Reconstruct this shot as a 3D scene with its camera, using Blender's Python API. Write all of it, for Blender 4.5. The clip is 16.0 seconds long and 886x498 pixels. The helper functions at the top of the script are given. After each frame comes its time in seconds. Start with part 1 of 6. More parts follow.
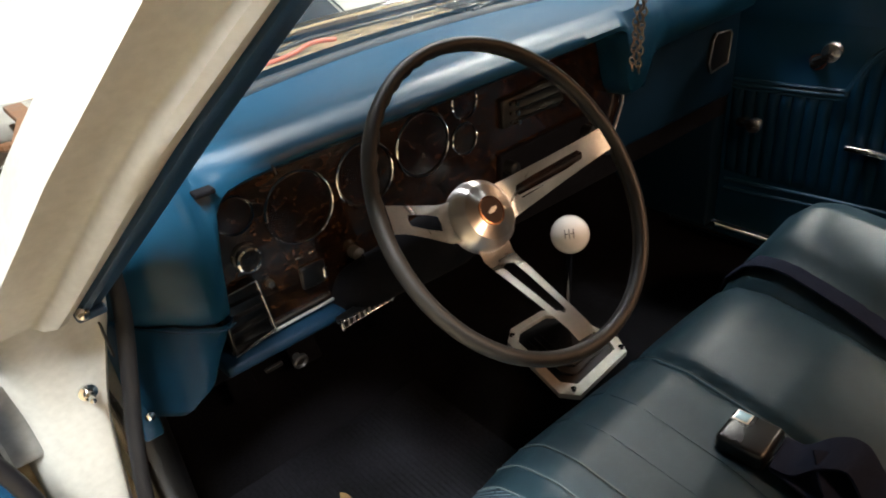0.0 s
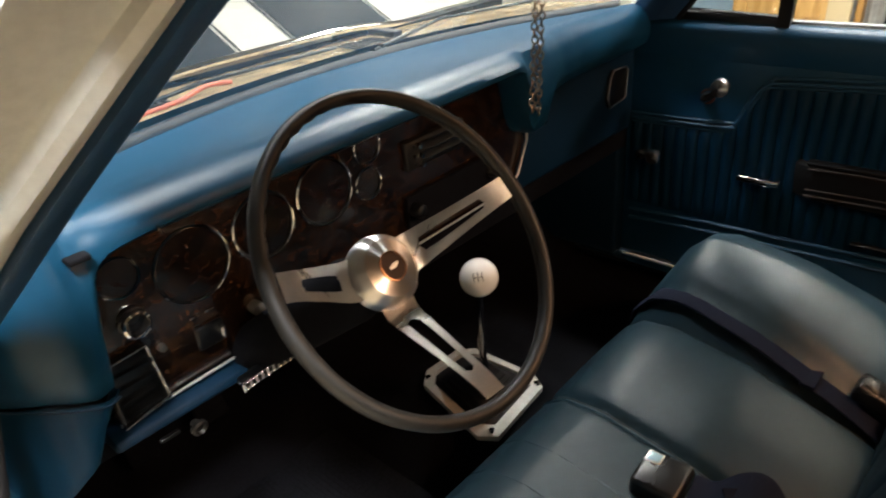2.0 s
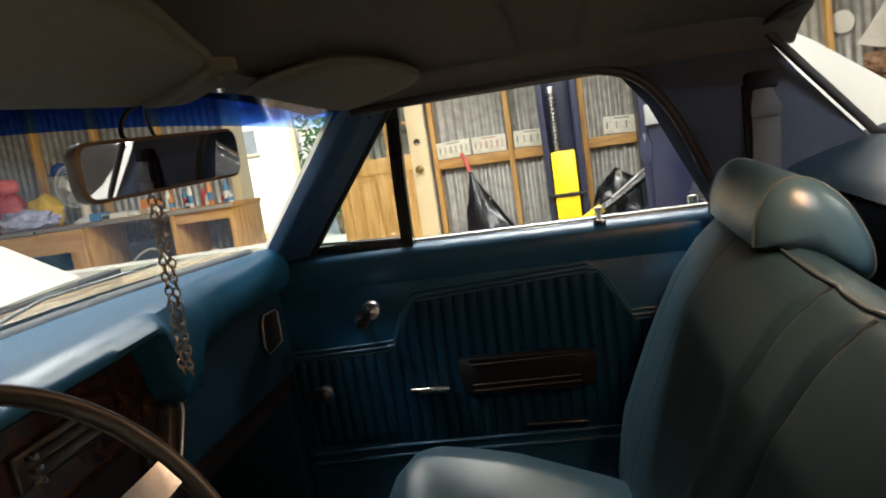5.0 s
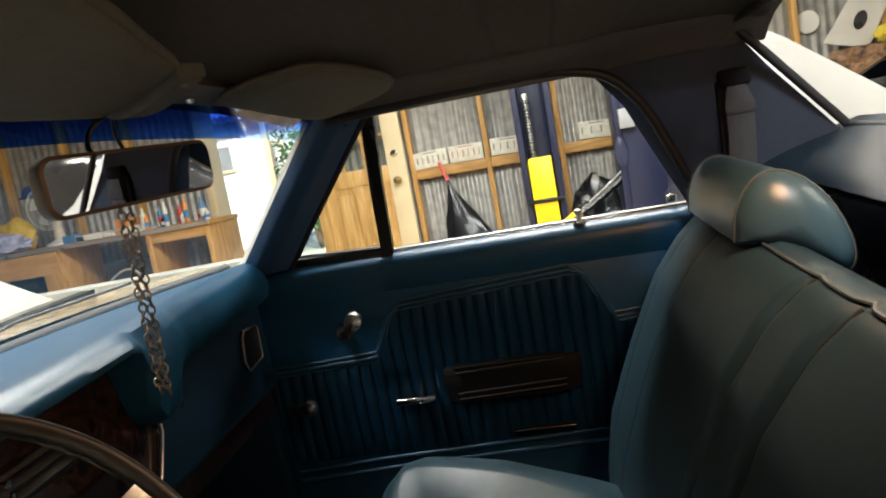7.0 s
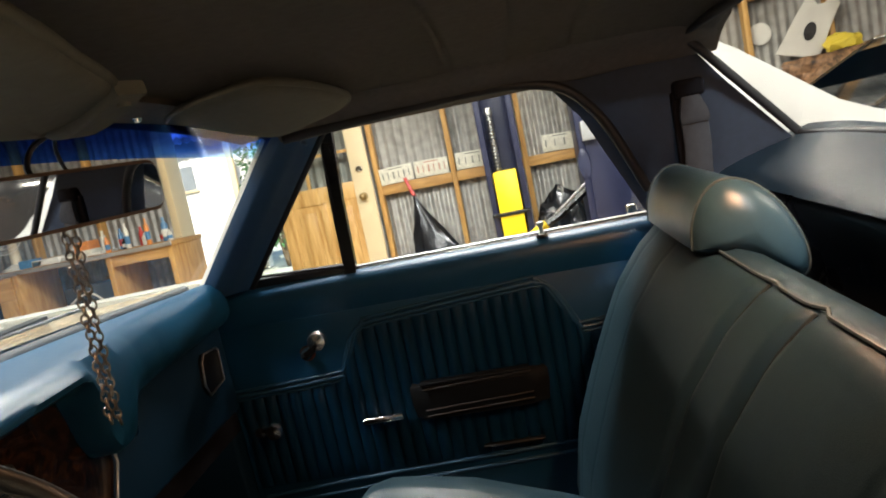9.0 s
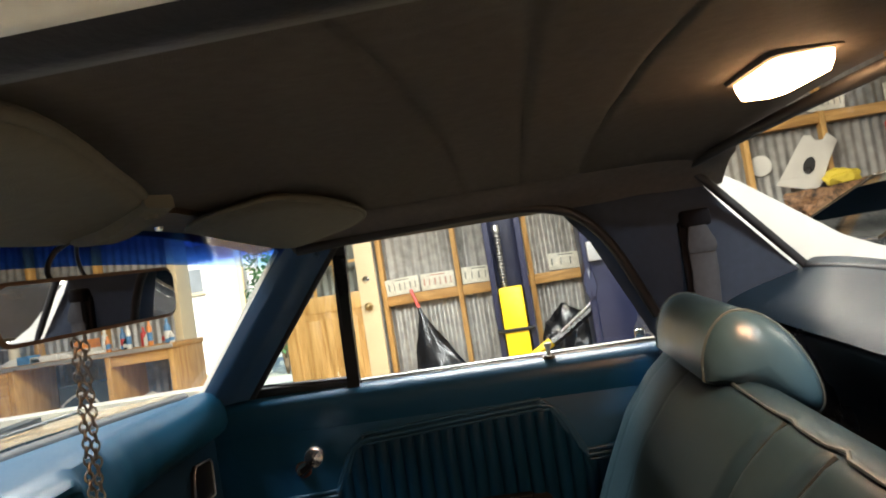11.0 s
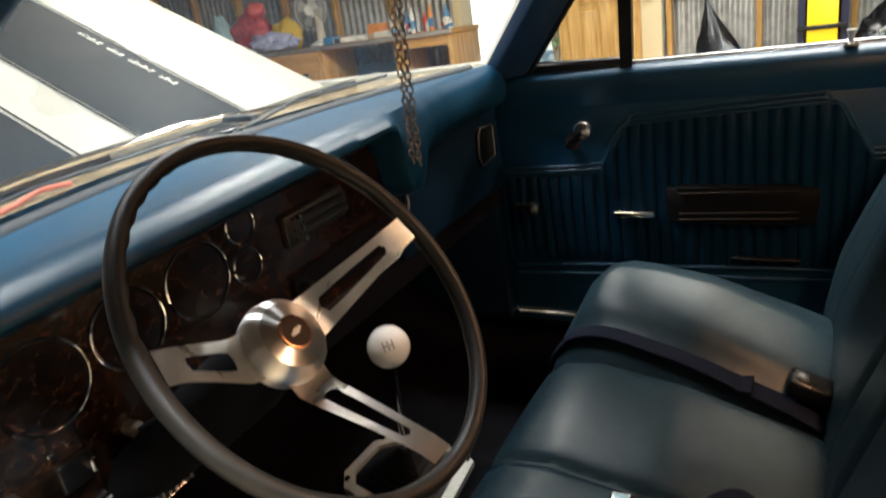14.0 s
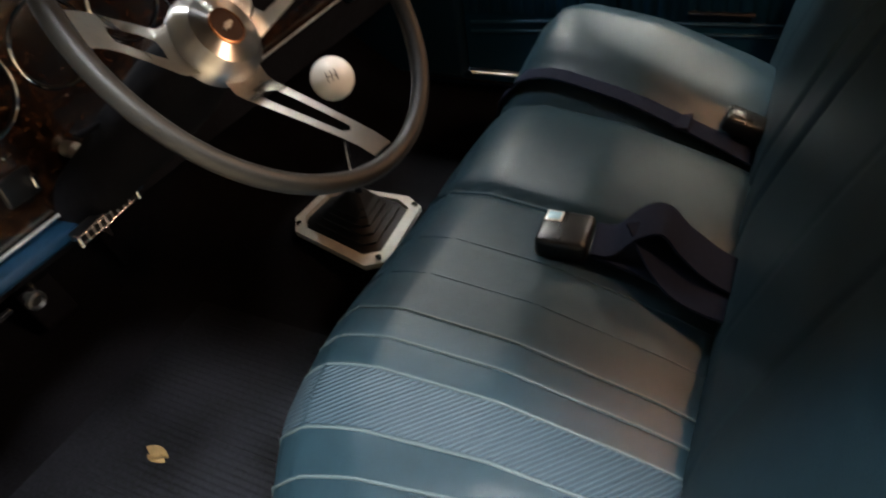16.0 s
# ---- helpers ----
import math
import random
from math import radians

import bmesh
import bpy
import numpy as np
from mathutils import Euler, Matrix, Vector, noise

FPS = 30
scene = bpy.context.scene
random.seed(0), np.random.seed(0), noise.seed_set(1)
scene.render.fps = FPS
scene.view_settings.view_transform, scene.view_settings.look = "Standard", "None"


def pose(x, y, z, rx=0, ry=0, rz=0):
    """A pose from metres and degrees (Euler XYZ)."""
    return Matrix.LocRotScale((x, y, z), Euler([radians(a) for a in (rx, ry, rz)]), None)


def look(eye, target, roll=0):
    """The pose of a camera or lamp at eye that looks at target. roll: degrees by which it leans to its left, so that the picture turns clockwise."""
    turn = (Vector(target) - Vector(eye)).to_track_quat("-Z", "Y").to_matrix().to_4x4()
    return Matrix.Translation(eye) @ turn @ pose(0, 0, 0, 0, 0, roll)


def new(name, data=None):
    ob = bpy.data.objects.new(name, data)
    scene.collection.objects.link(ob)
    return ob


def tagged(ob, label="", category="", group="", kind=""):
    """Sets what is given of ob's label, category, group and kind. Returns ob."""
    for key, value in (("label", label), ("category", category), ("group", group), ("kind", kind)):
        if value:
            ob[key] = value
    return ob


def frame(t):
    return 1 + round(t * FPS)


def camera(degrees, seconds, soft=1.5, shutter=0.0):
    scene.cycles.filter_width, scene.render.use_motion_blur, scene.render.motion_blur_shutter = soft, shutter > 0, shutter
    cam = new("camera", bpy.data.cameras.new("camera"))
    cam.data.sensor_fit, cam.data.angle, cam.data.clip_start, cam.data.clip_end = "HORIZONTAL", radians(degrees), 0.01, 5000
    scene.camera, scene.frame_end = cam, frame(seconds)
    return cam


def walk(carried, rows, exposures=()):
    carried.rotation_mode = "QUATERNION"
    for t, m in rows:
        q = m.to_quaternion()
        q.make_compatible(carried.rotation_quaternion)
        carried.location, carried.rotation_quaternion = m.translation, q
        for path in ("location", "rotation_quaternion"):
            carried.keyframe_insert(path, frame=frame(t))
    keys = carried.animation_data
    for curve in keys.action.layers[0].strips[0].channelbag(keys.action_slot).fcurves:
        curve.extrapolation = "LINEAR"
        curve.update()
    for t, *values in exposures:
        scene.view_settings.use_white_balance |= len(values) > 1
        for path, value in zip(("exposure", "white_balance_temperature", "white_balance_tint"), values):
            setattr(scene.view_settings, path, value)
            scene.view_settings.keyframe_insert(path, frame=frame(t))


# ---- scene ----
cam = camera(66.3, 16.0, soft=1.9, shutter=0.35)
PATH = [
    (0, (-0.803, -0.447, 1.074), (0.319, 0.923, 0.143), -3.7),
    (0.5, (-0.805, -0.443, 1.07), (0.292, 0.948, 0.142), -4.1),
    (1, (-0.797, -0.442, 1.08), (0.35, 0.938, 0.197), -3.6),
    (1.5, (-0.787, -0.442, 1.091), (0.429, 0.893, 0.231), -3.8),
    (2, (-0.765, -0.435, 1.089), (0.549, 0.792, 0.213), -2.6),
    (2.5, (-0.755, -0.429, 1.095), (0.774, 0.613, 0.334), -0.2),
    (3, (-0.745, -0.382, 1.092), (0.948, 0.373, 0.339), 0.5),
    (3.5, (-0.727, -0.379, 1.089), (1.092, 0.23, 0.523), -1.2),
    (4, (-0.712, -0.364, 1.057), (1.171, 0.184, 0.665), -3.3),
    (4.5, (-0.686, -0.357, 1.031), (1.211, 0.127, 0.623), -6.0),
    (4.8, (-0.678, -0.363, 1.037), (1.248, 0.083, 0.738), -6.8),
    (5, (-0.676, -0.364, 1.042), (1.264, 0.044, 0.779), -8.4),
    (7.5, (-0.657, -0.36, 1.033), (1.3, -0.034, 0.784), -10.7),
    (8, (-0.65, -0.366, 1.032), (1.313, -0.087, 0.767), -10.9),
    (10.5, (-0.656, -0.372, 1.039), (1.333, -0.16, 1.038), -10.5),
    (11, (-0.656, -0.365, 1.042), (1.33, -0.157, 1.152), -8.9),
    (11.5, (-0.654, -0.363, 1.033), (1.334, -0.149, 1.082), -8.4),
    (12, (-0.677, -0.353, 1.04), (1.262, 0.137, 1.035), -9.2),
    (12.5, (-0.688, -0.355, 1.05), (1.168, 0.388, 0.994), -9.2),
    (13, (-0.708, -0.361, 1.043), (1.065, 0.535, 0.812), -9.4),
    (13.5, (-0.722, -0.364, 1.027), (0.974, 0.605, 0.595), -8.5),
    (14, (-0.741, -0.378, 1.013), (0.878, 0.609, 0.379), -8.2),
    (14.5, (-0.746, -0.382, 0.998), (0.791, 0.597, 0.175), -7.7),
    (14.6, (-0.747, -0.382, 0.997), (0.77, 0.613, 0.156), -8.1),
    (15, (-0.76, -0.379, 0.991), (0.716, 0.63, 0.095), -6.9),
    (15.5, (-0.776, -0.386, 0.975), (0.623, 0.588, -0.071), -7.1),
    (15.8, (-0.773, -0.392, 0.962), (0.624, 0.482, -0.173), -6.8),
    (16, (-0.769, -0.396, 0.947), (0.631, 0.404, -0.237), -7.1),
]
walk(cam, [(t, look(eye, target, roll)) for t, eye, target, roll in PATH], [(0.0, 0.78), (2.5, 0.80), (3.5, 0.77), (5.0, 0.76), (8.0, 0.76), (10.5, 1.05), (12.5, 0.78), (13.5, 0.76), (15.0, 0.75), (16.0, 0.84)])

# ---- world and light ----
world = bpy.data.worlds.new("sky")
scene.world = world
world.use_nodes = True
_n = world.node_tree.nodes
sky = _n.new("ShaderNodeTexSky")
sky.sky_type, sky.sun_disc = "NISHITA", False
sky.sun_elevation, sky.sun_rotation = radians(36), radians(253)
_n["Background"].inputs[1].default_value = 0.15
world.node_tree.links.new(sky.outputs[0], _n["Background"].inputs[0])


def lamp(name, kind, m, power, colour, size=0.1, size_y=None):
    d = bpy.data.lights.new(name, kind)
    d.energy, d.color = power, colour
    if kind == "AREA":
        d.shape = "RECTANGLE"
        d.size, d.size_y = size, size_y or size
    elif kind == "SUN":
        d.angle = size
    else:
        d.shadow_soft_size = size
    ob = new(name, d)
    ob.matrix_world = m
    return ob


lamp("sun", "SUN", look((0, 0, 0), (0.80, 0.25, -0.62)), 5.0, (1.0, 0.95, 0.87), radians(0.6))
WARM, COOL, PLAIN = (1.0, 0.90, 0.74), (0.96, 0.97, 0.92), (0.94, 0.96, 0.95)
TUBES = [(-1.45, -1.1, 160, PLAIN), (0.05, 1.05, 33, (0.90, 0.96, 1.0)), (1.78, -0.25, 88, COOL), (3.4, -1.25, 30, WARM), (1.9, 1.75, 66, COOL), (1.0, -4.7, 60, WARM)]   # unseen ceiling fixtures, added and placed to light cabin and garage
for _x, _y, _p, _c in TUBES:
    lamp("tube_light", "AREA", pose(_x, _y, 2.86), _p, _c, 0.25, 1.2)
lamp("dome_bulb", "AREA", pose(0.0, -0.627, 1.160, 0, -3, 0), 2.0, (1.0, 0.53, 0.28), 0.12, 0.05)


# ---- materials ----
def tree(name):
    m = bpy.data.materials.new(name)
    m.use_nodes = True
    return m, m.node_tree.nodes, m.node_tree.links, m.node_tree.nodes["Principled BSDF"]


def surface(name, colour, rough=0.5, metal=0.0, grain=None, bump=0.0, bump_scale=200.0, vary=0.12, stain=6.0, coat=0.0, spec=0.5, rough_vary=0.08, stretch=(1, 1, 1)):
    """A plain surface: grain at one scale, stains at another, fine relief."""
    m, n, l, b = tree(name)
    tc = n.new("ShaderNodeTexCoord")
    mp = n.new("ShaderNodeMapping")
    mp.inputs["Scale"].default_value = stretch
    l.new(tc.outputs["Object"], mp.inputs[0])
    big = n.new("ShaderNodeTexNoise")
    big.inputs["Scale"].default_value, big.inputs["Detail"].default_value = stain, 5
    fine = n.new("ShaderNodeTexNoise")
    fine.inputs["Scale"].default_value, fine.inputs["Detail"].default_value = grain or stain * 14, 4
    l.new(mp.outputs[0], big.inputs[0])
    l.new(mp.outputs[0], fine.inputs[0])
    mix = n.new("ShaderNodeMath")
    mix.operation = "ADD"
    l.new(big.outputs[0], mix.inputs[0])
    l.new(fine.outputs[0], mix.inputs[1])
    ramp = n.new("ShaderNodeMapRange")
    ramp.inputs["From Min"].default_value, ramp.inputs["From Max"].default_value = 0.7, 1.3
    ramp.inputs["To Min"].default_value, ramp.inputs["To Max"].default_value = 1 - vary, 1 + vary
    l.new(mix.outputs[0], ramp.inputs[0])
    col = n.new("ShaderNodeVectorMath")
    col.operation = "SCALE"
    col.inputs[0].default_value = colour
    l.new(ramp.outputs[0], col.inputs["Scale"])
    l.new(col.outputs[0], b.inputs["Base Color"])
    rr = n.new("ShaderNodeMapRange")
    rr.inputs["From Min"].default_value, rr.inputs["From Max"].default_value = 0.3, 0.7
    rr.inputs["To Min"].default_value, rr.inputs["To Max"].default_value = max(0.02, rough - rough_vary), min(1, rough + rough_vary)
    l.new(big.outputs[0], rr.inputs[0])
    l.new(rr.outputs[0], b.inputs["Roughness"])
    b.inputs["Metallic"].default_value = metal
    b.inputs["Coat Weight"].default_value = coat
    b.inputs["Specular IOR Level"].default_value = spec
    if bump:
        bt = n.new("ShaderNodeTexNoise")
        bt.inputs["Scale"].default_value, bt.inputs["Detail"].default_value = bump_scale, 3
        l.new(mp.outputs[0], bt.inputs[0])
        bp = n.new("ShaderNodeBump")
        bp.inputs["Strength"].default_value, bp.inputs["Distance"].default_value = bump, 0.002
        l.new(bt.outputs[0], bp.inputs["Height"])
        l.new(bp.outputs[0], b.inputs["Normal"])
    return m


def vinyl(name, colour, rough, scale=900.0, strength=0.25, vary=0.08, spec=0.5):
    """Grained vinyl: cells for the grain, soft waviness, worn patches."""
    m = surface(name, colour, rough, vary=vary, stain=5, grain=60, spec=spec, rough_vary=0.025)
    n, l = m.node_tree.nodes, m.node_tree.links
    tc = n.new("ShaderNodeTexCoord")
    vo = n.new("ShaderNodeTexVoronoi")
    vo.inputs["Scale"].default_value = scale
    wav = n.new("ShaderNodeTexNoise")
    wav.inputs["Scale"].default_value = 14
    l.new(tc.outputs["Object"], vo.inputs[0])
    l.new(tc.outputs["Object"], wav.inputs[0])
    b1, b2 = n.new("ShaderNodeBump"), n.new("ShaderNodeBump")
    b1.inputs["Strength"].default_value, b1.inputs["Distance"].default_value = strength, 0.0006
    b2.inputs["Strength"].default_value, b2.inputs["Distance"].default_value = 0.05, 0.01
    l.new(vo.outputs["Distance"], b1.inputs["Height"])
    l.new(wav.outputs[0], b2.inputs["Height"])
    l.new(b2.outputs[0], b1.inputs["Normal"])
    l.new(b1.outputs[0], n["Principled BSDF"].inputs["Normal"])
    return m


def woodgrain(name, dark, light, scale=(1, 1, 1), rough=0.5, rings=7.0, coat=0.0):
    m, n, l, b = tree(name)
    tc = n.new("ShaderNodeTexCoord")
    oi = n.new("ShaderNodeObjectInfo")
    mp = n.new("ShaderNodeMapping")
    mp.inputs["Scale"].default_value = scale
    l.new(tc.outputs["Object"], mp.inputs[0])
    off = n.new("ShaderNodeVectorMath")
    off.operation = "SCALE"
    off.inputs[0].default_value = (7, 3, 5)
    l.new(oi.outputs["Random"], off.inputs["Scale"])
    l.new(off.outputs[0], mp.inputs["Location"])
    w = n.new("ShaderNodeTexNoise")
    w.inputs["Scale"].default_value, w.inputs["Detail"].default_value, w.inputs["Distortion"].default_value = rings, 8, 1.2
    l.new(mp.outputs[0], w.inputs[0])
    f = n.new("ShaderNodeTexNoise")
    f.inputs["Scale"].default_value, f.inputs["Detail"].default_value = rings * 9, 4
    l.new(mp.outputs[0], f.inputs[0])
    add = n.new("ShaderNodeMath")
    add.operation = "MULTIPLY_ADD"
    add.inputs[1].default_value = 0.4
    l.new(f.outputs[0], add.inputs[0])
    l.new(w.outputs[0], add.inputs[2])
    r = n.new("ShaderNodeValToRGB")
    r.color_ramp.elements[0].position, r.color_ramp.elements[1].position = 0.5, 0.85
    r.color_ramp.elements[0].color, r.color_ramp.elements[1].color = (*dark, 1), (*light, 1)
    l.new(add.outputs[0], r.inputs[0])
    l.new(r.outputs[0], b.inputs["Base Color"])
    b.inputs["Roughness"].default_value = rough
    b.inputs["Coat Weight"].default_value = coat
    bp = n.new("ShaderNodeBump")
    bp.inputs["Strength"].default_value, bp.inputs["Distance"].default_value = 0.2, 0.002
    l.new(add.outputs[0], bp.inputs["Height"])
    l.new(bp.outputs[0], b.inputs["Normal"])
    return m


def glass(name, tint, gloss=0.06):
    """A thin pane: clear, with a sharp surface reflection."""
    m, n, l, b = tree(name)
    n.remove(b)
    tr, gl, mx, lw = n.new("ShaderNodeBsdfTransparent"), n.new("ShaderNodeBsdfGlossy"), n.new("ShaderNodeMixShader"), n.new("ShaderNodeLayerWeight")
    lw.inputs[0].default_value = 0.5
    pw, fr = n.new("ShaderNodeMath"), n.new("ShaderNodeMath")
    pw.operation, fr.operation = "POWER", "MULTIPLY_ADD"
    pw.inputs[1].default_value, fr.inputs[1].default_value, fr.inputs[2].default_value = 5.0, 0.9, gloss
    l.new(lw.outputs["Facing"], pw.inputs[0])
    l.new(pw.outputs[0], fr.inputs[0])
    tr.inputs[0].default_value = (*tint, 1)
    gl.inputs["Roughness"].default_value = 0.02
    l.new(fr.outputs[0], mx.inputs[0])
    l.new(tr.outputs[0], mx.inputs[1])
    l.new(gl.outputs[0], mx.inputs[2])
    l.new(mx.outputs[0], n["Material Output"].inputs[0])
    return m


def glow(name, colour, strength):
    m, n, l, b = tree(name)
    b.inputs["Base Color"].default_value = (0.8, 0.8, 0.75, 1)
    b.inputs["Emission Color"].default_value = (*colour, 1)
    b.inputs["Emission Strength"].default_value = strength
    return m


BLUE = vinyl("blue_dash_vinyl", (0.006, 0.045, 0.090), 0.32, spec=0.28)
BLUE_TRIM = vinyl("blue_painted_trim", (0.016, 0.050, 0.110), 0.40, 500, 0.1)
BLUE_DOOR = vinyl("blue_door_vinyl", (0.006, 0.050, 0.112), 0.36, spec=0.4)
SEAT = vinyl("teal_seat_vinyl", (0.025, 0.056, 0.078), 0.33, 1100, 0.25, 0.12, 0.55)
BLUE_PIPE = vinyl("blue_door_piping", (0.014, 0.060, 0.120), 0.34, spec=0.5)
MATTE = surface("matte_black", (0.006, 0.006, 0.008), 0.9, spec=0.08, vary=0.3)
BOOT_SILVER = surface("satin_silver_paint", (0.66, 0.65, 0.60), 0.34, 0.35, vary=0.12)
CRANK = surface("worn_chrome", (0.80, 0.79, 0.76), 0.24, 1.0, vary=0.1)
SEAT_PIPE = vinyl("seat_piping", (0.040, 0.058, 0.064), 0.4)
SEAM = surface("dark_seam_thread", (0.006, 0.010, 0.011), 0.6, spec=0.2)
SEAT_WEAVE = vinyl("seat_woven_insert", (0.045, 0.080, 0.108), 0.5)
# fine diagonal ribs woven into the insert
_wn, _wl = SEAT_WEAVE.node_tree.nodes, SEAT_WEAVE.node_tree.links
_wt, _wc, _wb = _wn.new("ShaderNodeTexWave"), _wn.new("ShaderNodeTexCoord"), _wn.new("ShaderNodeBump")
_wt.inputs["Scale"].default_value, _wt.bands_direction = 95, "DIAGONAL"
_wb.inputs["Strength"].default_value, _wb.inputs["Distance"].default_value = 1.0, 0.004
_wm = _wn.new("ShaderNodeMix")
_wm.data_type = "RGBA"
_wm.inputs["A"].default_value, _wm.inputs["B"].default_value = (0.024, 0.050, 0.075, 1), (0.070, 0.112, 0.145, 1)
_wl.new(_wc.outputs["Object"], _wt.inputs[0])
_wl.new(_wt.outputs["Fac"], _wb.inputs["Height"])
_wl.new(_wt.outputs["Fac"], _wm.inputs["Factor"])
_wl.new(_wm.outputs["Result"], _wn["Principled BSDF"].inputs["Base Color"])
_wl.new(_wb.outputs[0], _wn["Principled BSDF"].inputs["Normal"])
LINER = surface("charcoal_headliner", (0.090, 0.078, 0.068), 0.88, bump=0.35, bump_scale=900, vary=0.15, spec=0.2)
VISOR = surface("olive_charcoal_visor", (0.085, 0.082, 0.066), 0.8, bump=0.3, bump_scale=700, vary=0.12, spec=0.25)
SEAT_LIGHT = vinyl("seat_light_piping", (0.075, 0.105, 0.115), 0.36)
NAVY = surface("navy_quarter_trim", (0.032, 0.044, 0.068), 0.6, bump=0.2, bump_scale=500)
NAVY_SHELF = vinyl("navy_shelf_vinyl", (0.010, 0.022, 0.036), 0.38)
CARPET = surface("black_carpet", (0.014, 0.014, 0.018), 0.95, bump=1.0, bump_scale=700, vary=0.5, grain=300, spec=0.1)
RUBBER = surface("black_rubber", (0.007, 0.007, 0.009), 0.62, bump=0.15, bump_scale=300)
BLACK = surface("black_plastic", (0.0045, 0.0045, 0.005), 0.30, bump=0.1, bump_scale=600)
RIM = surface("dark_brown_black_rim", (0.015, 0.0135, 0.0115), 0.5, bump=0.15, bump_scale=700, vary=0.25)
GAUGE = surface("black_gauge_face", (0.0035, 0.003, 0.003), 0.5, spec=0.15)
CHROME = surface("chrome", (0.80, 0.80, 0.79), 0.09, 1.0, vary=0.05, rough_vary=0.05)
BRUSHED = surface("brushed_aluminium", (0.70, 0.69, 0.66), 0.34, 1.0, vary=0.12, grain=240, bump=0.15, bump_scale=420, stretch=(1, 8, 1))
STEEL = surface("dull_steel", (0.45, 0.45, 0.44), 0.38, 1.0, vary=0.2)
PAINT = surface("white_car_paint", (0.64, 0.63, 0.575), 0.34, coat=0.3, vary=0.05, stain=3)
JAMB = surface("cream_jamb_paint", (0.54, 0.535, 0.49), 0.38, coat=0.2, vary=0.10, stain=9, bump=0.1, bump_scale=60)
STRIPE = surface("black_stripe_paint", (0.008, 0.010, 0.011), 0.62, vary=0.2, stain=4, spec=0.1)
VENEER = woodgrain("burl_veneer", (0.004, 0.0022, 0.0016), (0.070, 0.028, 0.010), (5, 5, 7), 0.22, 12, 0.5)
VENEER.node_tree.nodes["Color Ramp"].color_ramp.elements[0].position = 0.64
VENEER.node_tree.nodes["Color Ramp"].color_ramp.elements[1].position = 0.98
PLATE_SILVER = surface("satin_silver_trim", (0.72, 0.72, 0.70), 0.35, 0.85, vary=0.1)
IVORY = surface("white_ball", (0.82, 0.80, 0.76), 0.18, coat=0.5, vary=0.03)
BELT = surface("navy_webbing", (0.010, 0.013, 0.024), 0.9, spec=0.04, bump=0.5, bump_scale=1500, stretch=(1, 4, 1))
STRAP = surface("grey_navy_webbing", (0.032, 0.035, 0.041), 0.75, spec=0.2, bump=0.4, bump_scale=900, vary=0.2)
SCREEN_BLUE = surface("blue_button", (0.30, 0.52, 0.66), 0.3, vary=0.05)
PINE = woodgrain("pine", (0.40, 0.20, 0.055), (0.62, 0.37, 0.12), (2.5, 2.5, 0.35), 0.55)
PINE_Y = woodgrain("pine_rail", (0.38, 0.19, 0.055), (0.60, 0.35, 0.115), (2.5, 0.3, 2.5), 0.6)
PINE_DOOR = woodgrain("varnished_pine_door", (0.42, 0.22, 0.060), (0.74, 0.47, 0.18), (3, 3, 0.3), 0.4, 5, 0.3)
CREAM = surface("cream_door_paint", (0.72, 0.60, 0.38), 0.5, vary=0.08)
GALV = surface("galvanised_sheet", (0.34, 0.33, 0.31), 0.5, 0.35, vary=0.32, stain=2.2, grain=16)
# Brown tint added to the concrete so its bounce warms the cabin.
CONCRETE = surface("warm_bounce_concrete", (0.42, 0.31, 0.18), 0.8, vary=0.25, stain=1.5, bump=0.4, bump_scale=60)
CEIL = surface("dark_ceiling_boards", (0.20, 0.17, 0.13), 0.8, vary=0.2, stain=2)
PLANKS = woodgrain("pale_wall_boards", (0.30, 0.20, 0.11), (0.50, 0.38, 0.24), (0.4, 2, 6), 0.7)
NAVY_STEEL = surface("navy_enamel", (0.018, 0.022, 0.060), 0.4, vary=0.15)
YELLOW = surface("yellow_enamel", (0.85, 0.62, 0.01), 0.4, vary=0.08)
BAG = surface("black_bin_bag", (0.010, 0.010, 0.012), 0.22, vary=0.3, bump=0.9, bump_scale=18)
RED = surface("red_plastic", (0.55, 0.05, 0.04), 0.4)
RUST_RED = surface("faded_red_rubber", (0.36, 0.09, 0.05), 0.5, vary=0.3)
HUB_METAL = surface("turned_hub_metal", (0.62, 0.61, 0.60), 0.26, 1.0, vary=0.08, rough_vary=0.08)
_hn = HUB_METAL.node_tree.nodes
_ht = _hn.new("ShaderNodeTangent")
_ht.direction_type, _ht.axis = "RADIAL", "Z"
_hn["Principled BSDF"].inputs["Anisotropic"].default_value, _hn["Principled BSDF"].inputs["Anisotropic Rotation"].default_value = 0.95, 0.25
HUB_METAL.node_tree.links.new(_ht.outputs[0], _hn["Principled BSDF"].inputs["Tangent"])
WHITE_PLASTIC = surface("white_plastic", (0.72, 0.71, 0.66), 0.35)
PLATE_PAINT = surface("cream_plate_paint", (0.66, 0.64, 0.55), 0.45, vary=0.22, stain=30)
PLATE_INK = surface("dark_plate_ink", (0.22, 0.23, 0.20), 0.5)
PLATE_RED = surface("red_plate_ink", (0.45, 0.24, 0.18), 0.5)
WINDOW = glass("window_glass", (0.93, 0.95, 0.94))
SCREEN = glass("windscreen_glass", (0.85, 0.845, 0.81))
# Tan reflections on the cowl, put into its base colour.
TAN_REFLECTION = surface("tan_cowl_reflection", (0.78, 0.60, 0.37), 0.20, coat=0.5, vary=0.35, stain=22, bump=0.2, bump_scale=40)
TINT = glass("blue_shade_band", (0.02, 0.10, 0.55))
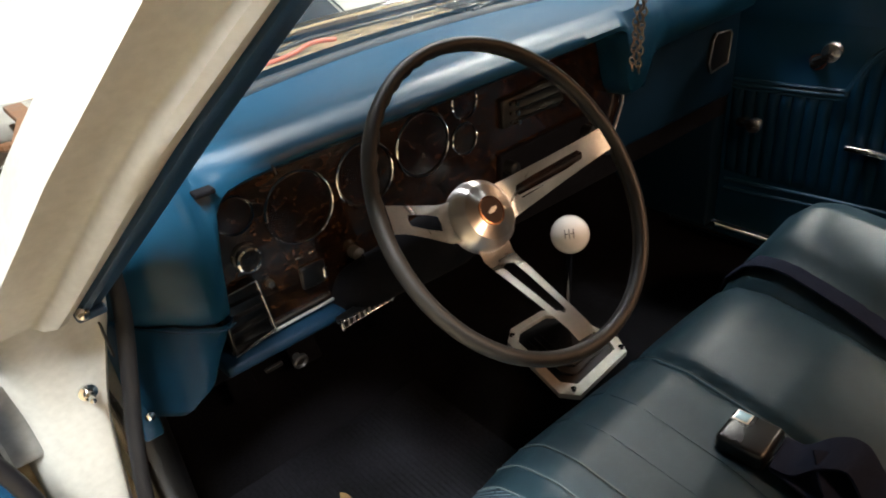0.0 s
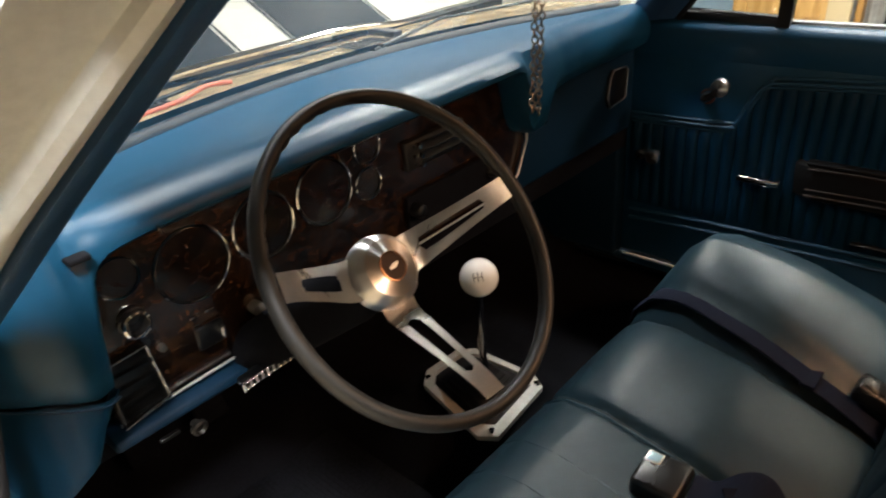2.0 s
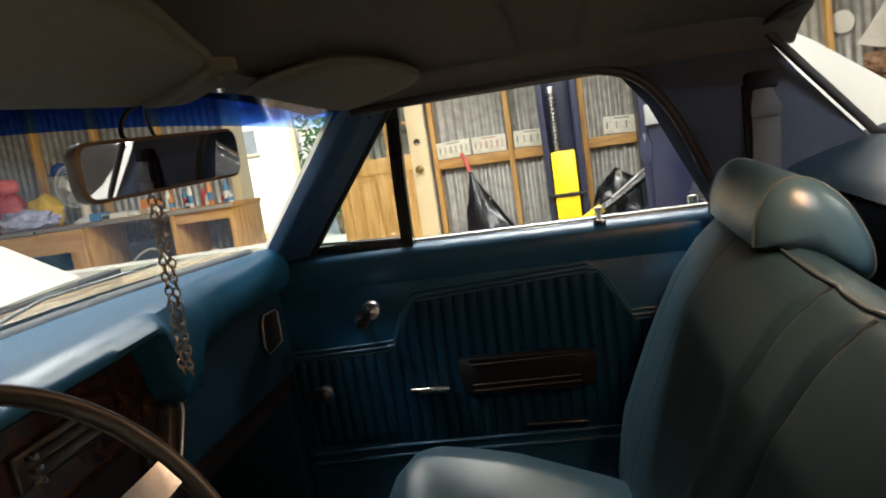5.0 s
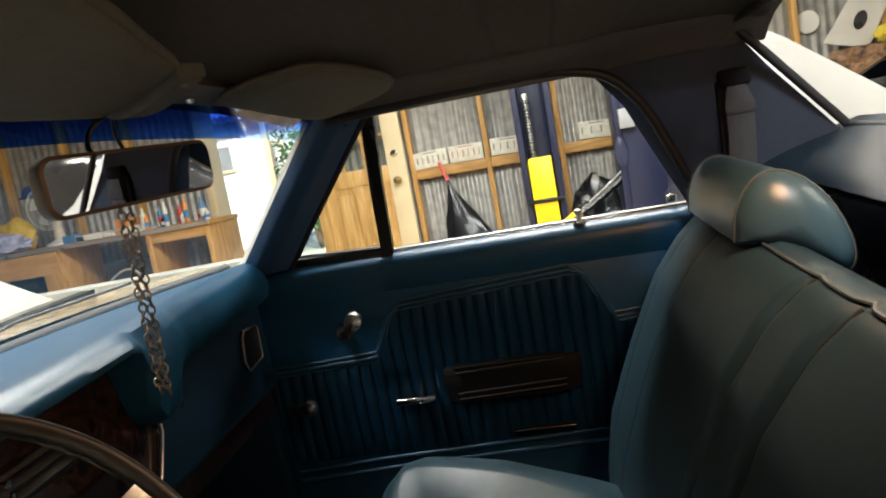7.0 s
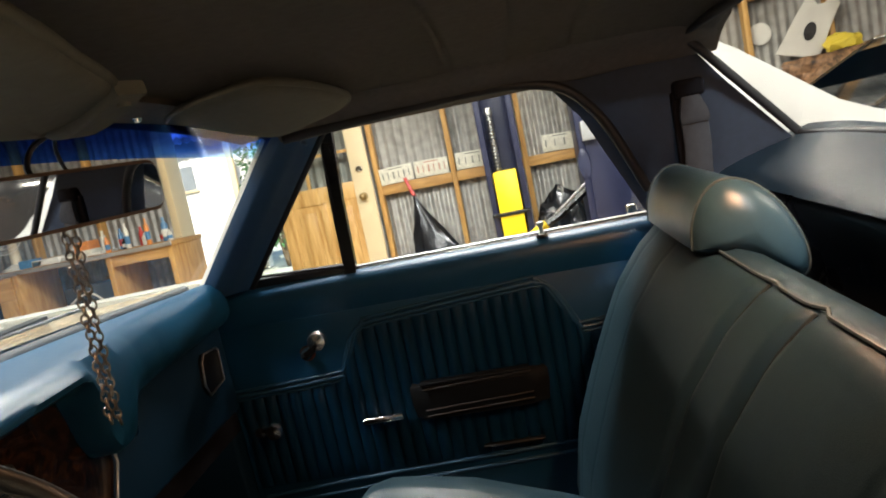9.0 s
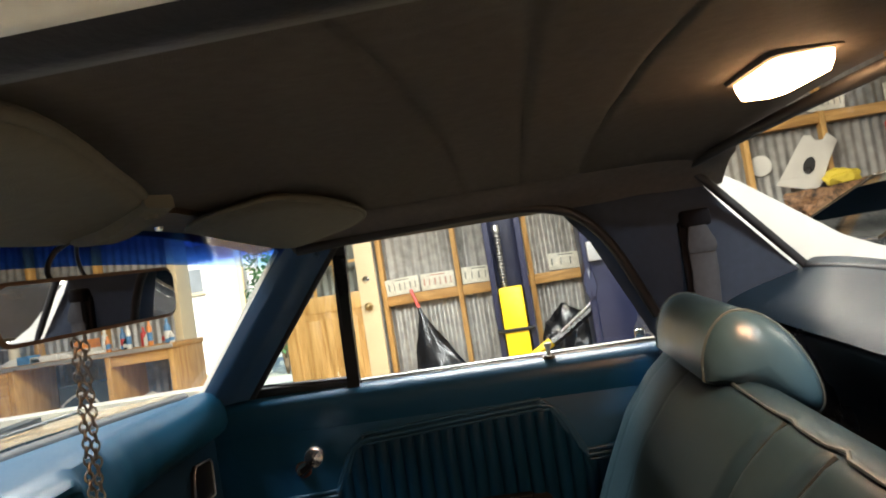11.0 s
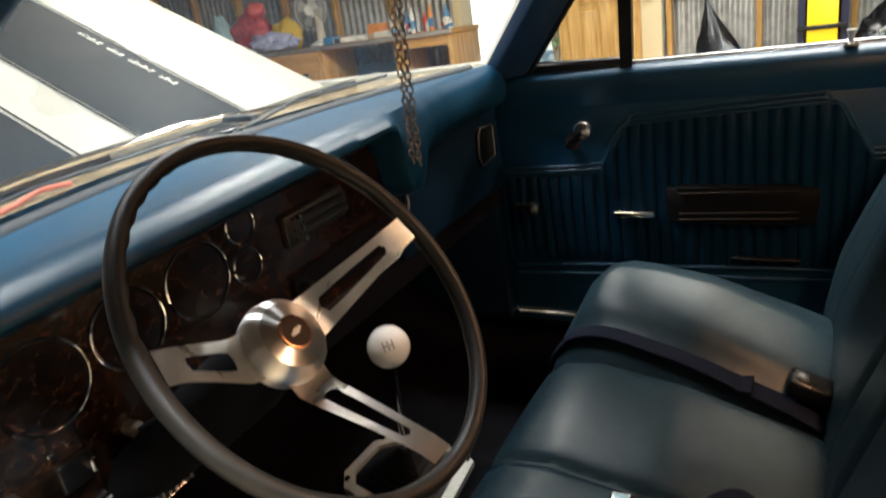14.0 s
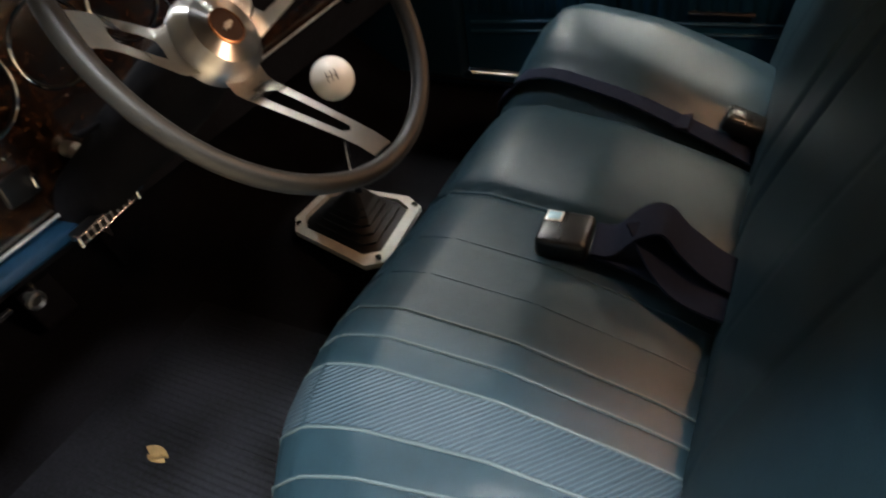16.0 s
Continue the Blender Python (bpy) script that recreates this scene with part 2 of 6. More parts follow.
_t, _tc, _r = TINT.node_tree, TINT.node_tree.nodes.new("ShaderNodeTexCoord"), TINT.node_tree.nodes.new("ShaderNodeValToRGB")
_s = _t.nodes.new("ShaderNodeSeparateXYZ")
_t.links.new(_tc.outputs["Generated"], _s.inputs[0])
_t.links.new(_s.outputs["Z"], _r.inputs[0])
_r.color_ramp.elements[0].color, _r.color_ramp.elements[1].color = (0.92, 0.96, 1.0, 1), (0.006, 0.018, 0.16, 1)
for _at, _c in ((0.18, (0.45, 0.68, 1.0, 1)), (0.36, (0.05, 0.20, 0.95, 1)), (0.6, (0.012, 0.05, 0.45, 1))):
    _r.color_ramp.elements.new(_at).color = _c
_t.links.new(_r.outputs[0], [k for k in _t.nodes if k.type == "BSDF_TRANSPARENT"][0].inputs[0])
MIRROR = surface("mirror_glass", (0.80, 0.83, 0.85), 0.01, 1.0, vary=0.0, rough_vary=0.005)
DOME = glow("dome_lens", (1.0, 0.56, 0.26), 22.0)
LENS = glass("gauge_lens_glass", (0.95, 0.95, 0.95), 0.025)
TUBE = glow("tube_diffuser", (1.0, 0.88, 0.70), 6.0)
DARK_METAL = surface("dark_plated_metal", (0.05, 0.048, 0.045), 0.35, 0.8, vary=0.3)
# Dash blue darkened: the shade low in the footwell is in this colour.
FACIA_SHADE = vinyl("shaded_blue_dash_lower", (0.003, 0.019, 0.042), 0.5, spec=0.22)
RUSTY = surface("rusty_steel", (0.20, 0.10, 0.05), 0.45, 0.5, vary=0.5, stain=40)
COWL = surface("black_glossy_cowl", (0.022, 0.017, 0.013), 0.14, coat=0.8, vary=0.3, stain=20)

# ---- building helpers ----
CAR = Matrix.Translation((0, 0, 0.85)) @ Matrix.Rotation(radians(-3.0), 4, "Y") @ Matrix.Translation((0, 0, -0.85))


def thing(name, label, category, group="", kind="", car=True, m=None):
    ob = new(name)
    ob.empty_display_size = 0.05
    ob.matrix_world = m if m is not None else (CAR if car else Matrix.Identity(4))
    return tagged(ob, label, category, group, kind)


def mesh_of(name, bm, mat, sharp=0.8):
    bmesh.ops.recalc_face_normals(bm, faces=bm.faces)
    for f in bm.faces:
        f.smooth = True
    for e in bm.edges:
        if len(e.link_faces) == 2 and e.calc_face_angle(0) > sharp:
            e.smooth = False
    me = bpy.data.meshes.new(name)
    bm.to_mesh(me)
    bm.free()
    me.materials.append(mat)
    return me


def part(name, bm, mat, parent, label="", m=None):
    ob = new(name, mesh_of(name, bm, mat))
    ob.parent = parent
    if m is not None:
        ob.matrix_basis = m
    return tagged(ob, label)


def solo(name, bm, mat, label, category, group="", kind="", car=True):
    ob = new(name, mesh_of(name, bm, mat))
    if car:
        ob.matrix_world = CAR
    return tagged(ob, label, category, group, kind)


def box(lo, hi, bevel=0.0, seg=2, bm=None, m=None):
    bm = bm or bmesh.new()
    mid = [(a + b) / 2 for a, b in zip(lo, hi)]
    size = [abs(b - a) for a, b in zip(lo, hi)]
    mat = Matrix.Translation(mid) @ Matrix.Diagonal((*size, 1))
    r = bmesh.ops.create_cube(bm, size=1, matrix=(m @ mat) if m is not None else mat)
    if bevel:
        es = list({e for v in r["verts"] for e in v.link_edges})
        bmesh.ops.bevel(bm, geom=es, offset=min(bevel, 0.49 * min(size)), segments=seg, profile=0.5, affect="EDGES")
    return bm


def loft(sections, ring=True, caps=True, bm=None):
    """Skin through sections, each a list of as many points."""
    bm = bm or bmesh.new()
    rows = [[bm.verts.new(p) for p in s] for s in sections]
    k = len(rows[0])
    for a, b in zip(rows, rows[1:]):
        for i in range(k if ring else k - 1):
            j = (i + 1) % k
            bm.faces.new((a[i], a[j], b[j], b[i]))
    if caps and ring:
        bm.faces.new(rows[0][::-1])
        bm.faces.new(rows[-1])
    return bm


def tube(pts, r, n=10, closed=False, bm=None, flat=None):
    """A round rod along points; flat: (half width, half thickness, side direction) for a strap."""
    pts = [Vector(p) for p in pts]
    secs = []
    up = None
    for i, p in enumerate(pts):
        a = pts[i - 1] if (i or closed) else p
        b = pts[(i + 1) % len(pts)] if (i < len(pts) - 1 or closed) else p
        d = (b - a).normalized()
        if flat:
            side = Vector(flat[2]) - d * d.dot(Vector(flat[2]))
            side.normalize()
            nrm = d.cross(side)
            w, h = flat[0], flat[1]
            secs.append([p + side * (w * sx) + nrm * (h * sy) for sx, sy in ((-1, -0.6), (-0.9, -1), (0.9, -1), (1, -0.6), (1, 0.6), (0.9, 1), (-0.9, 1), (-1, 0.6))])
            continue
        if up is None:
            up = d.orthogonal().normalized()
        up = (up - d * up.dot(d)).normalized()
        s = d.cross(up)
        rr = r[i] if isinstance(r, (list, tuple)) else r
        secs.append([p + (up * math.cos(t) + s * math.sin(t)) * rr for t in [2 * math.pi * k / n for k in range(n)]])
    if closed:
        secs.append(secs[0])
        bm = loft(secs, True, False, bm)
        bmesh.ops.remove_doubles(bm, verts=bm.verts, dist=1e-6)
        return bm
    return loft(secs, True, True, bm)


def lathe(profile, m=None, n=32, bm=None, caps=True):
    """A turned form: (radius, height) pairs about z, laid by m."""
    m = m or Matrix.Identity(4)
    secs = [[m @ Vector((max(r, 1e-5) * math.cos(2 * math.pi * k / n), max(r, 1e-5) * math.sin(2 * math.pi * k / n), h)) for k in range(n)] for r, h in profile]
    return loft(secs, True, caps, bm)


def prism(poly, axis, a, b, bevel=0.0, bm=None):
    """A polygon of pairs drawn in the plane across axis, from a to b."""
    put = {"x": lambda u, v, w: (w, u, v), "y": lambda u, v, w: (u, w, v), "z": lambda u, v, w: (u, v, w)}[axis]
    own = bm or bmesh.new()
    lo = [own.verts.new(put(u, v, a)) for u, v in poly]
    hi = [own.verts.new(put(u, v, b)) for u, v in poly]
    fs = [own.faces.new(lo), own.faces.new(hi)]
    for i in range(len(poly)):
        j = (i + 1) % len(poly)
        fs.append(own.faces.new((lo[i], lo[j], hi[j], hi[i])))
    if bevel:
        es = list({e for f in fs for e in f.edges})
        bmesh.ops.bevel(own, geom=es, offset=bevel, segments=2, profile=0.5, affect="EDGES")
    return own


def sheet(fn, nu, nv, thick=0.0, bm=None):
    """A surface fn(u, v) over the unit square, given thickness behind."""
    bm = bm or bmesh.new()
    g = [[bm.verts.new(fn(i / nu, j / nv)) for j in range(nv + 1)] for i in range(nu + 1)]
    fs = [bm.faces.new((g[i][j], g[i + 1][j], g[i + 1][j + 1], g[i][j + 1])) for i in range(nu) for j in range(nv)]
    if thick:
        bmesh.ops.solidify(bm, geom=fs, thickness=thick)
    return bm


def smoothpath(pts, n=8):
    """Points along a soft curve through pts."""
    p = [Vector(a) for a in pts]
    p = [p[0] * 2 - p[1]] + p + [p[-1] * 2 - p[-2]]
    out = []
    for i in range(1, len(p) - 2):
        for k in range(n):
            t = k / n
            out.append(0.5 * ((2 * p[i]) + (p[i + 1] - p[i - 1]) * t + (2 * p[i - 1] - 5 * p[i] + 4 * p[i + 1] - p[i + 2]) * t * t + (3 * p[i] - p[i - 1] - 3 * p[i + 1] + p[i + 2]) * t ** 3))
    return out + [p[-2]]


def lerp(a, b, t):
    return a + (b - a) * t


def along(table, t):
    """Reads a table of (key, value) at t, straight between its rows."""
    for (a, va), (b, vb) in zip(table, table[1:]):
        if t <= b:
            return va if t <= a else lerp(va, vb, (t - a) / (b - a))
    return table[-1][1]



# ---- the car: shell of the cabin ----
body = thing("car", "white classic pickup car with blue cabin and raised striped hood", "car")


def roof_z(x, y, top=1.197):
    """Height of the headliner: crowned across, lower over the side windows and towards the windscreen."""
    e = min(1.0, abs(x) / 0.60)
    return top - 0.065 * e ** 2.4 - 0.035 * max(0.0, (y + 0.15) / 0.25) ** 2 * (1 - 0.5 * e) - 0.012 * max(0.0, (-y - 0.5) / 0.25) ** 2


def liner(u, v):
    """Cloth hung from cross bows: sewn seams that bow forwards at the sides, sagging a little between."""
    x, y = lerp(-0.555, 0.585, u), lerp(0.065, -0.715, v)
    sag = 0.0
    for s in (-0.305, -0.395, -0.490):
        sag += 0.0028 * math.exp(-((y - s - 0.008 * (x / 0.55) ** 2) / 0.0035) ** 2)
    return (x, y, roof_z(x, y) + sag + 0.0012 * noise.noise(Vector((x * 9, y * 9, 3.0))))


solo("ceiling", sheet(liner, 40, 180, 0.006), LINER, "dark charcoal cloth headliner with sewn cross seams", "headliner", kind="structure")
part("roof", sheet(lambda u, v: (lerp(-0.63, 0.65, u), lerp(0.12, -0.70, v), roof_z(lerp(-0.63, 0.65, u) * 0.95, lerp(0.12, -0.70, v)) + 0.03), 24, 24, 0.012), PAINT, body, "cream-white roof skin")
# rails over the door openings: skin, drip gutter, black seal, trim
for s in (-1, 1):
    rail = [(s * 0.553, 1.1155), (s * 0.536, 1.136), (s * 0.545, 1.175), (s * 0.585, 1.20), (s * 0.64, 1.205), (s * 0.665, 1.19), (s * 0.627, 1.167), (s * 0.588, 1.134)]
    part("roof_rail", prism(rail, "y", -0.72, 0.02, 0.004), JAMB, body, "cream-painted roof rail over the door")
    part("drip_gutter", tube([(s * 0.600, 0.05, 1.136), (s * 0.603, -0.3, 1.143), (s * 0.600, -0.70, 1.136)], 0.008), CHROME if s > 0 else JAMB, body)
    part("door_seal", tube(smoothpath([(s * 0.540, 0.02, 1.118), (s * 0.543, -0.2, 1.126), (s * 0.545, -0.42, 1.122), (s * 0.575, -0.52, 1.06), (s * 0.62, -0.60, 0.90)]), 0.009), RUBBER, body, "black rubber door seal")
    if s > 0:
        part("headliner_edge", loft([[Vector((x, y, z)) for x, z in ((0.455, 1.168), (0.462, 1.159), (0.50, 1.148), (0.528, 1.134), (0.546, 1.121), (0.556, 1.115), (0.566, 1.114), (0.572, 1.122), (0.572, 1.17))] for y in [0.03 - 0.76 * i / 20 for i in range(21)]]), LINER, body, "charcoal headliner turned down over the window")
    else:
        part("headliner_edge", prism([(s * 0.490, 1.166), (s * 0.505, 1.128), (s * 0.540, 1.116), (s * 0.556, 1.122), (s * 0.56, 1.16)], "y", -0.70, 0.03, 0.005), RUBBER, body)
        part("headliner_trim", tube([(s * 0.52, 0.03, 1.128), (s * 0.525, -0.3, 1.137), (s * 0.525, -0.6, 1.133)], 0.007), LINER, body)
part("windscreen_header", loft([[Vector((x, y, z - 0.04 * (x / 0.6) ** 2)) for y, z in [(0.03, 1.180), (0.12, 1.174), (0.15, 1.186), (0.10, 1.222), (0.03, 1.21)]] for x in [-0.61 + 1.23 * i / 20 for i in range(21)]]), PAINT, body, "white-painted bar over the windscreen")
part("header_trim", loft([[Vector((x, y, z - 0.04 * (x / 0.6) ** 2)) for y, z in [(0.022, 1.172), (0.112, 1.163), (0.118, 1.172), (0.03, 1.184)]] for x in [-0.57 + 1.15 * i / 20 for i in range(21)]]), LINER, body)

# pillars: driver's side with the open jamb, passenger's side with blue trim
PILLAR = {"outer": [(0.80, -0.820), (0.83, -0.808), (0.97, -0.737), (1.06, -0.684), (1.125, -0.646)],
          "ridge": [(0.80, -0.775), (0.83, -0.757), (0.97, -0.689), (1.06, -0.626), (1.125, -0.578)],
          "trim": [(0.80, -0.742), (0.83, -0.726), (0.97, -0.650), (1.06, -0.592), (1.125, -0.550)],
          "inner": [(0.80, -0.708), (0.83, -0.690), (0.97, -0.610), (1.06, -0.553), (1.125, -0.503)]}
PILLAR_Z = [0.808 + 0.317 * i / 16 for i in range(17)]


def on_pillar(z, a, b, t, out):
    """A point between two of the pillar's lines, standing out of its rear face."""
    return Vector((lerp(along(PILLAR[a], z), along(PILLAR[b], z), t), 0.13 - 0.879 * (z - 0.83) + out, z))


part("windscreen_pillar", loft([[on_pillar(z, "outer", "ridge", 0, 0.012), on_pillar(z, "outer", "ridge", 0.08, 0.002), on_pillar(z, "outer", "ridge", 0.5, 0.002), on_pillar(z, "outer", "ridge", 0.92, 0.004), on_pillar(z, "ridge", "trim", 0.05, 0.0), on_pillar(z, "ridge", "trim", 0.22, -0.012), on_pillar(z, "ridge", "trim", 0.5, -0.018), on_pillar(z, "ridge", "trim", 0.8, -0.013), on_pillar(z, "ridge", "trim", 1.0, 0.0), on_pillar(z, "ridge", "trim", 1.0, 0.07), on_pillar(z, "outer", "ridge", 0, 0.09)] for z in PILLAR_Z]), JAMB, body, "cream-painted pillar in the open door frame")
part("pillar_trim", loft([[on_pillar(z, "trim", "inner", 0.0, 0.0), on_pillar(z, "trim", "inner", 0.12, -0.008), on_pillar(z, "trim", "inner", 0.3, -0.010), on_pillar(z, "trim", "inner", 0.42, -0.006), on_pillar(z, "trim", "inner", 0.62, -0.006), on_pillar(z, "trim", "inner", 0.85, 0.004), on_pillar(z, "trim", "inner", 1.0, 0.022), on_pillar(z, "trim", "inner", 1.05, 0.06), on_pillar(z, "trim", "inner", 0.0, 0.06)] for z in PILLAR_Z]), BLUE_TRIM, body, "blue vinyl pillar trim")
part("pillar_gasket", tube([on_pillar(z, "trim", "inner", 1.06, 0.06) for z in PILLAR_Z], 0.008), RUBBER, body)
part("pillar_trim_end", box((-0.738, 0.134, 0.802), (-0.712, 0.152, 0.810), 0.003), BLUE_TRIM, body)
part("pillar_trim_screw", lathe([(0.001, 0.006), (0.005, 0.004), (0.006, 0)], pose(-0.732, 0.132, 0.812, 70, 0, 0), 12), CHROME, body)
def far_pillar(z, side):
    """Section of the passenger's pillar at height z: the cabin face, rounded over to the door side."""
    t = (z - 0.845) / 0.285
    fx, fy = lerp(0.655, 0.560, t), lerp(0.288, 0.030, t)       # forward edge, by the windscreen
    bx, by = lerp(0.700, 0.598, t), lerp(0.216, -0.040, t)      # rearward edge, by the vent window
    if side == "trim":
        return [Vector(p) for p in ((fx + 0.012, fy + 0.030, z), (fx, fy, z), (lerp(fx, bx, 0.12) - 0.006, lerp(fy, by, 0.12), z), (lerp(fx, bx, 0.45) - 0.012, lerp(fy, by, 0.45), z), (lerp(fx, bx, 0.62) - 0.011, lerp(fy, by, 0.62), z), (lerp(fx, bx, 0.66) - 0.005, lerp(fy, by, 0.66), z), (lerp(fx, bx, 0.90) - 0.004, lerp(fy, by, 0.90), z), (bx, by, z), (bx + 0.02, by + 0.010, z))]
    return [Vector(p) for p in ((fx + 0.014, fy + 0.032, z), (bx + 0.021, by + 0.012, z), (bx + 0.06, by + 0.03, z), (fx + 0.06, fy + 0.06, z))]


FAR_Z = [0.838 + 0.297 * i / 14 for i in range(15)]
part("pillar_trim", loft([far_pillar(z, "trim") for z in FAR_Z]), BLUE_TRIM, body, "blue vinyl pillar trim")
part("windscreen_pillar", loft([far_pillar(z, "skin") for z in FAR_Z]), PAINT, body, "white pillar outside the trim")
part("pillar_trim_screw", lathe([(0.001, 0.004), (0.005, 0.003), (0.006, 0)], pose(0.578, -0.002, 1.105, 60, 0, -40), 10), BLUE_TRIM, body)
part("pillar_gasket", tube([far_pillar(z, "trim")[7] + Vector((0.008, -0.004, 0)) for z in FAR_Z], 0.006), RUBBER, body)

# door frame of the driver's side: hinge post, seal, kick panel, rocker
POST = [(0.20, -0.790), (0.45, -0.762), (0.56, -0.751), (0.665, -0.738), (0.727, -0.721), (0.773, -0.708), (0.85, -0.700)]


def post_ring(z):
    """Section of the hinge post: its face leans forward under the pillar, its inner edge runs outwards towards the sill."""
    e = along(POST, z)
    y = along([(0.20, 0.195), (0.70, 0.186), (0.76, 0.180), (0.80, 0.160), (0.83, 0.142)], z)
    hollow = 0.006 * math.exp(-((z - 0.765) / 0.03) ** 4)
    return [Vector(p) for p in ((-0.822, y + 0.055, z), (-0.815, y + 0.020, z), (-0.800, y + 0.004, z), (-0.785, y, z), (lerp(-0.785, e, 0.45), y + 0.001, z), (lerp(-0.785, e, 0.55), y + hollow, z), (lerp(-0.785, e, 0.85), y + hollow + 0.002, z), (e - 0.004, y + 0.003, z), (e, y + 0.010, z), (e, 0.30, z), (-0.822, 0.33, z))]


part("hinge_post", loft([post_ring(0.22 + 0.61 * i / 40) for i in range(41)]), JAMB, body, "cream-painted hinge post of the open door")
part("jamb_slot", box((-0.7195, 0.168, 0.738), (-0.7175, 0.176, 0.775)), BLACK, body)
part("door_switch", lathe([(0.009, 0), (0.009, 0.005), (0.005, 0.006), (0.005, 0.013), (0.003, 0.014), (0.003, 0.022), (0.001, 0.023)], pose(-0.750, 0.187, 0.705, 90, 0, 0), 14), CHROME, body, "chrome door-lamp plunger")
for z, h in ((0.70, 0.05), (0.42, 0.06)):
    part("door_hinge", box((-0.835, 0.195, z - h), (-0.795, 0.235, z + h), 0.008), STEEL, body, "bare steel door hinge")
    part("hinge_pin", lathe([(0.008, -h - 0.01), (0.008, h + 0.01)], pose(-0.838, 0.20, z), 12), STEEL, body)
part("door_seal", tube(smoothpath([(-0.688, 0.196, 0.812), (-0.695, 0.188, 0.765), (-0.712, 0.180, 0.700), (-0.729, 0.180, 0.63), (-0.744, 0.178, 0.54), (-0.748, 0.165, 0.44), (-0.735, 0.12, 0.32), (-0.72, 0.0, 0.275), (-0.72, -0.35, 0.27)]), 0.0085), RUBBER, body, "black rubber door seal")
def end_y(x):
    return along([(-0.715, 0.246), (-0.70, 0.241), (-0.68, 0.222), (-0.66, 0.205), (-0.64, 0.192), (-0.61, 0.186), (-0.595, 0.190), (-0.585, 0.205)], x)


def kick_fn(u, v):
    x = lerp(-0.714, -0.588, u)
    zt = along([(-0.714, 0.727), (-0.677, 0.717), (-0.651, 0.714), (-0.630, 0.705), (-0.606, 0.697), (-0.588, 0.696)], x)
    zb = along([(-0.714, 0.584), (-0.669, 0.581), (-0.660, 0.588), (-0.648, 0.603), (-0.630, 0.623), (-0.613, 0.664), (-0.600, 0.686), (-0.588, 0.692)], x)
    return (x, end_y(x) + 0.002 + 0.010 * v * v + 0.02 * max(0.0, v - 0.93) * 10, lerp(zt + 0.004, zb, v))


part("kick_panel", sheet(kick_fn, 30, 16, 0.008), BLUE, body, "blue moulded panel under the dash end")
part("kick_side", box((-0.714, 0.25, 0.56), (-0.690, 0.50, 0.82), 0.004), BLUE, body)
part("kick_panel_screw", lathe([(0.001, 0.004), (0.006, 0.002), (0.006, 0)], pose(-0.700, 0.243, 0.60, 90, 0, 0), 10), CHROME, body)
part("rocker", box((-0.79, -0.75, 0.20), (-0.70, 0.30, 0.262), 0.015), JAMB, body, "cream-painted door sill")
part("scuff_plate", box((-0.765, -0.70, 0.262), (-0.69, 0.15, 0.268), 0.002), STEEL, body)
part("rocker", box((0.70, -0.75, 0.18), (0.79, 0.45, 0.235), 0.012), BLUE_TRIM, body)
part("scuff_plate", box((0.655, -0.50, 0.236), (0.70, 0.42, 0.244), 0.002), CHROME, body, "bright metal sill plate")

# floor with tunnel, toe board, firewall
def floor_fn(u, v):
    x, y = lerp(-0.72, 0.72, u), lerp(-0.75, 0.78, v)
    z = 0.205 + 0.095 * math.exp(-((x - 0.0) / 0.15) ** 4) * (0.75 + 0.35 * max(0, y))
    if y > 0.45:
        z += (y - 0.45) ** 1.0 * 0.75
    return (x, y, z)


solo("floor", sheet(floor_fn, 48, 40, 0.01), CARPET, "black loop carpet over floor and tunnel", "carpet", kind="structure")
part("firewall", box((-0.72, 0.70, 0.2), (0.72, 0.735, 0.86)), BLACK, body)
part("cowl_side", box((0.665, 0.32, 0.24), (0.72, 0.72, 0.84), 0.01), FACIA_SHADE, body, "blue cowl side panel, darkened for the shade below the dash")
part("cowl_side", box((-0.72, 0.30, 0.24), (-0.675, 0.72, 0.56), 0.01), BLACK, body)

# windscreen, shade band, cowl
def screen(u, v, out=0.0):
    x = lerp(-0.66, 0.67, u)
    b = 1 - (2 * u - 1) ** 2
    y0, y1 = 0.33 + 0.16 * b, 0.06 + 0.05 * b
    return (x * lerp(1.0, 0.84, v), lerp(y0, y1, v) + out, lerp(0.862, 1.118 + 0.038 * b, v))


pane = part("windscreen", sheet(lambda u, v: screen(u, 1.07 * v), 24, 8), SCREEN, body, "clear windscreen glass")
pane.visible_shadow = False
band = part("shade_band", sheet(lambda u, v: screen(u, lerp(0.905, 1.07, v), -0.003), 24, 6), TINT, body, "blue tinted shade band")
band.visible_shadow = False
part("screen_gasket", tube([Vector(screen(i / 24, 0.0)) + Vector((0, 0.012, 0.002)) for i in range(25)], 0.012), RUBBER, body)
part("screen_moulding", tube([Vector(screen(i / 24, 0.0)) + Vector((0, 0.026, 0.004)) for i in range(25)], 0.006), STEEL, body, "bright windscreen moulding")


def cowl_fn(u, v):
    x = lerp(-0.74, 0.74, u)
    b = 1 - (2 * u - 1) ** 2
    y = lerp(0.36 + 0.17 * b, 0.70 + 0.02 * b, v)
    return (x, y, lerp(0.866, 0.845, v) + 0.012 * b)


part("cowl", sheet(cowl_fn, 24, 6, 0.004), TAN_REFLECTION, body, "glossy cowl below the windscreen, its tan reflections painted in")
# Added plate: stands in for the dark open gap between hood and fender.
corner = part("hood_gap_plate", prism([(-0.80, 0.37), (-0.61, 0.45), (-0.60, 0.68), (-0.72, 0.74), (-0.80, 0.70)], "z", 0.866, 0.874, 0.003), COWL, body, "dark brown glossy plate standing in for the gap beside the hood hinge")
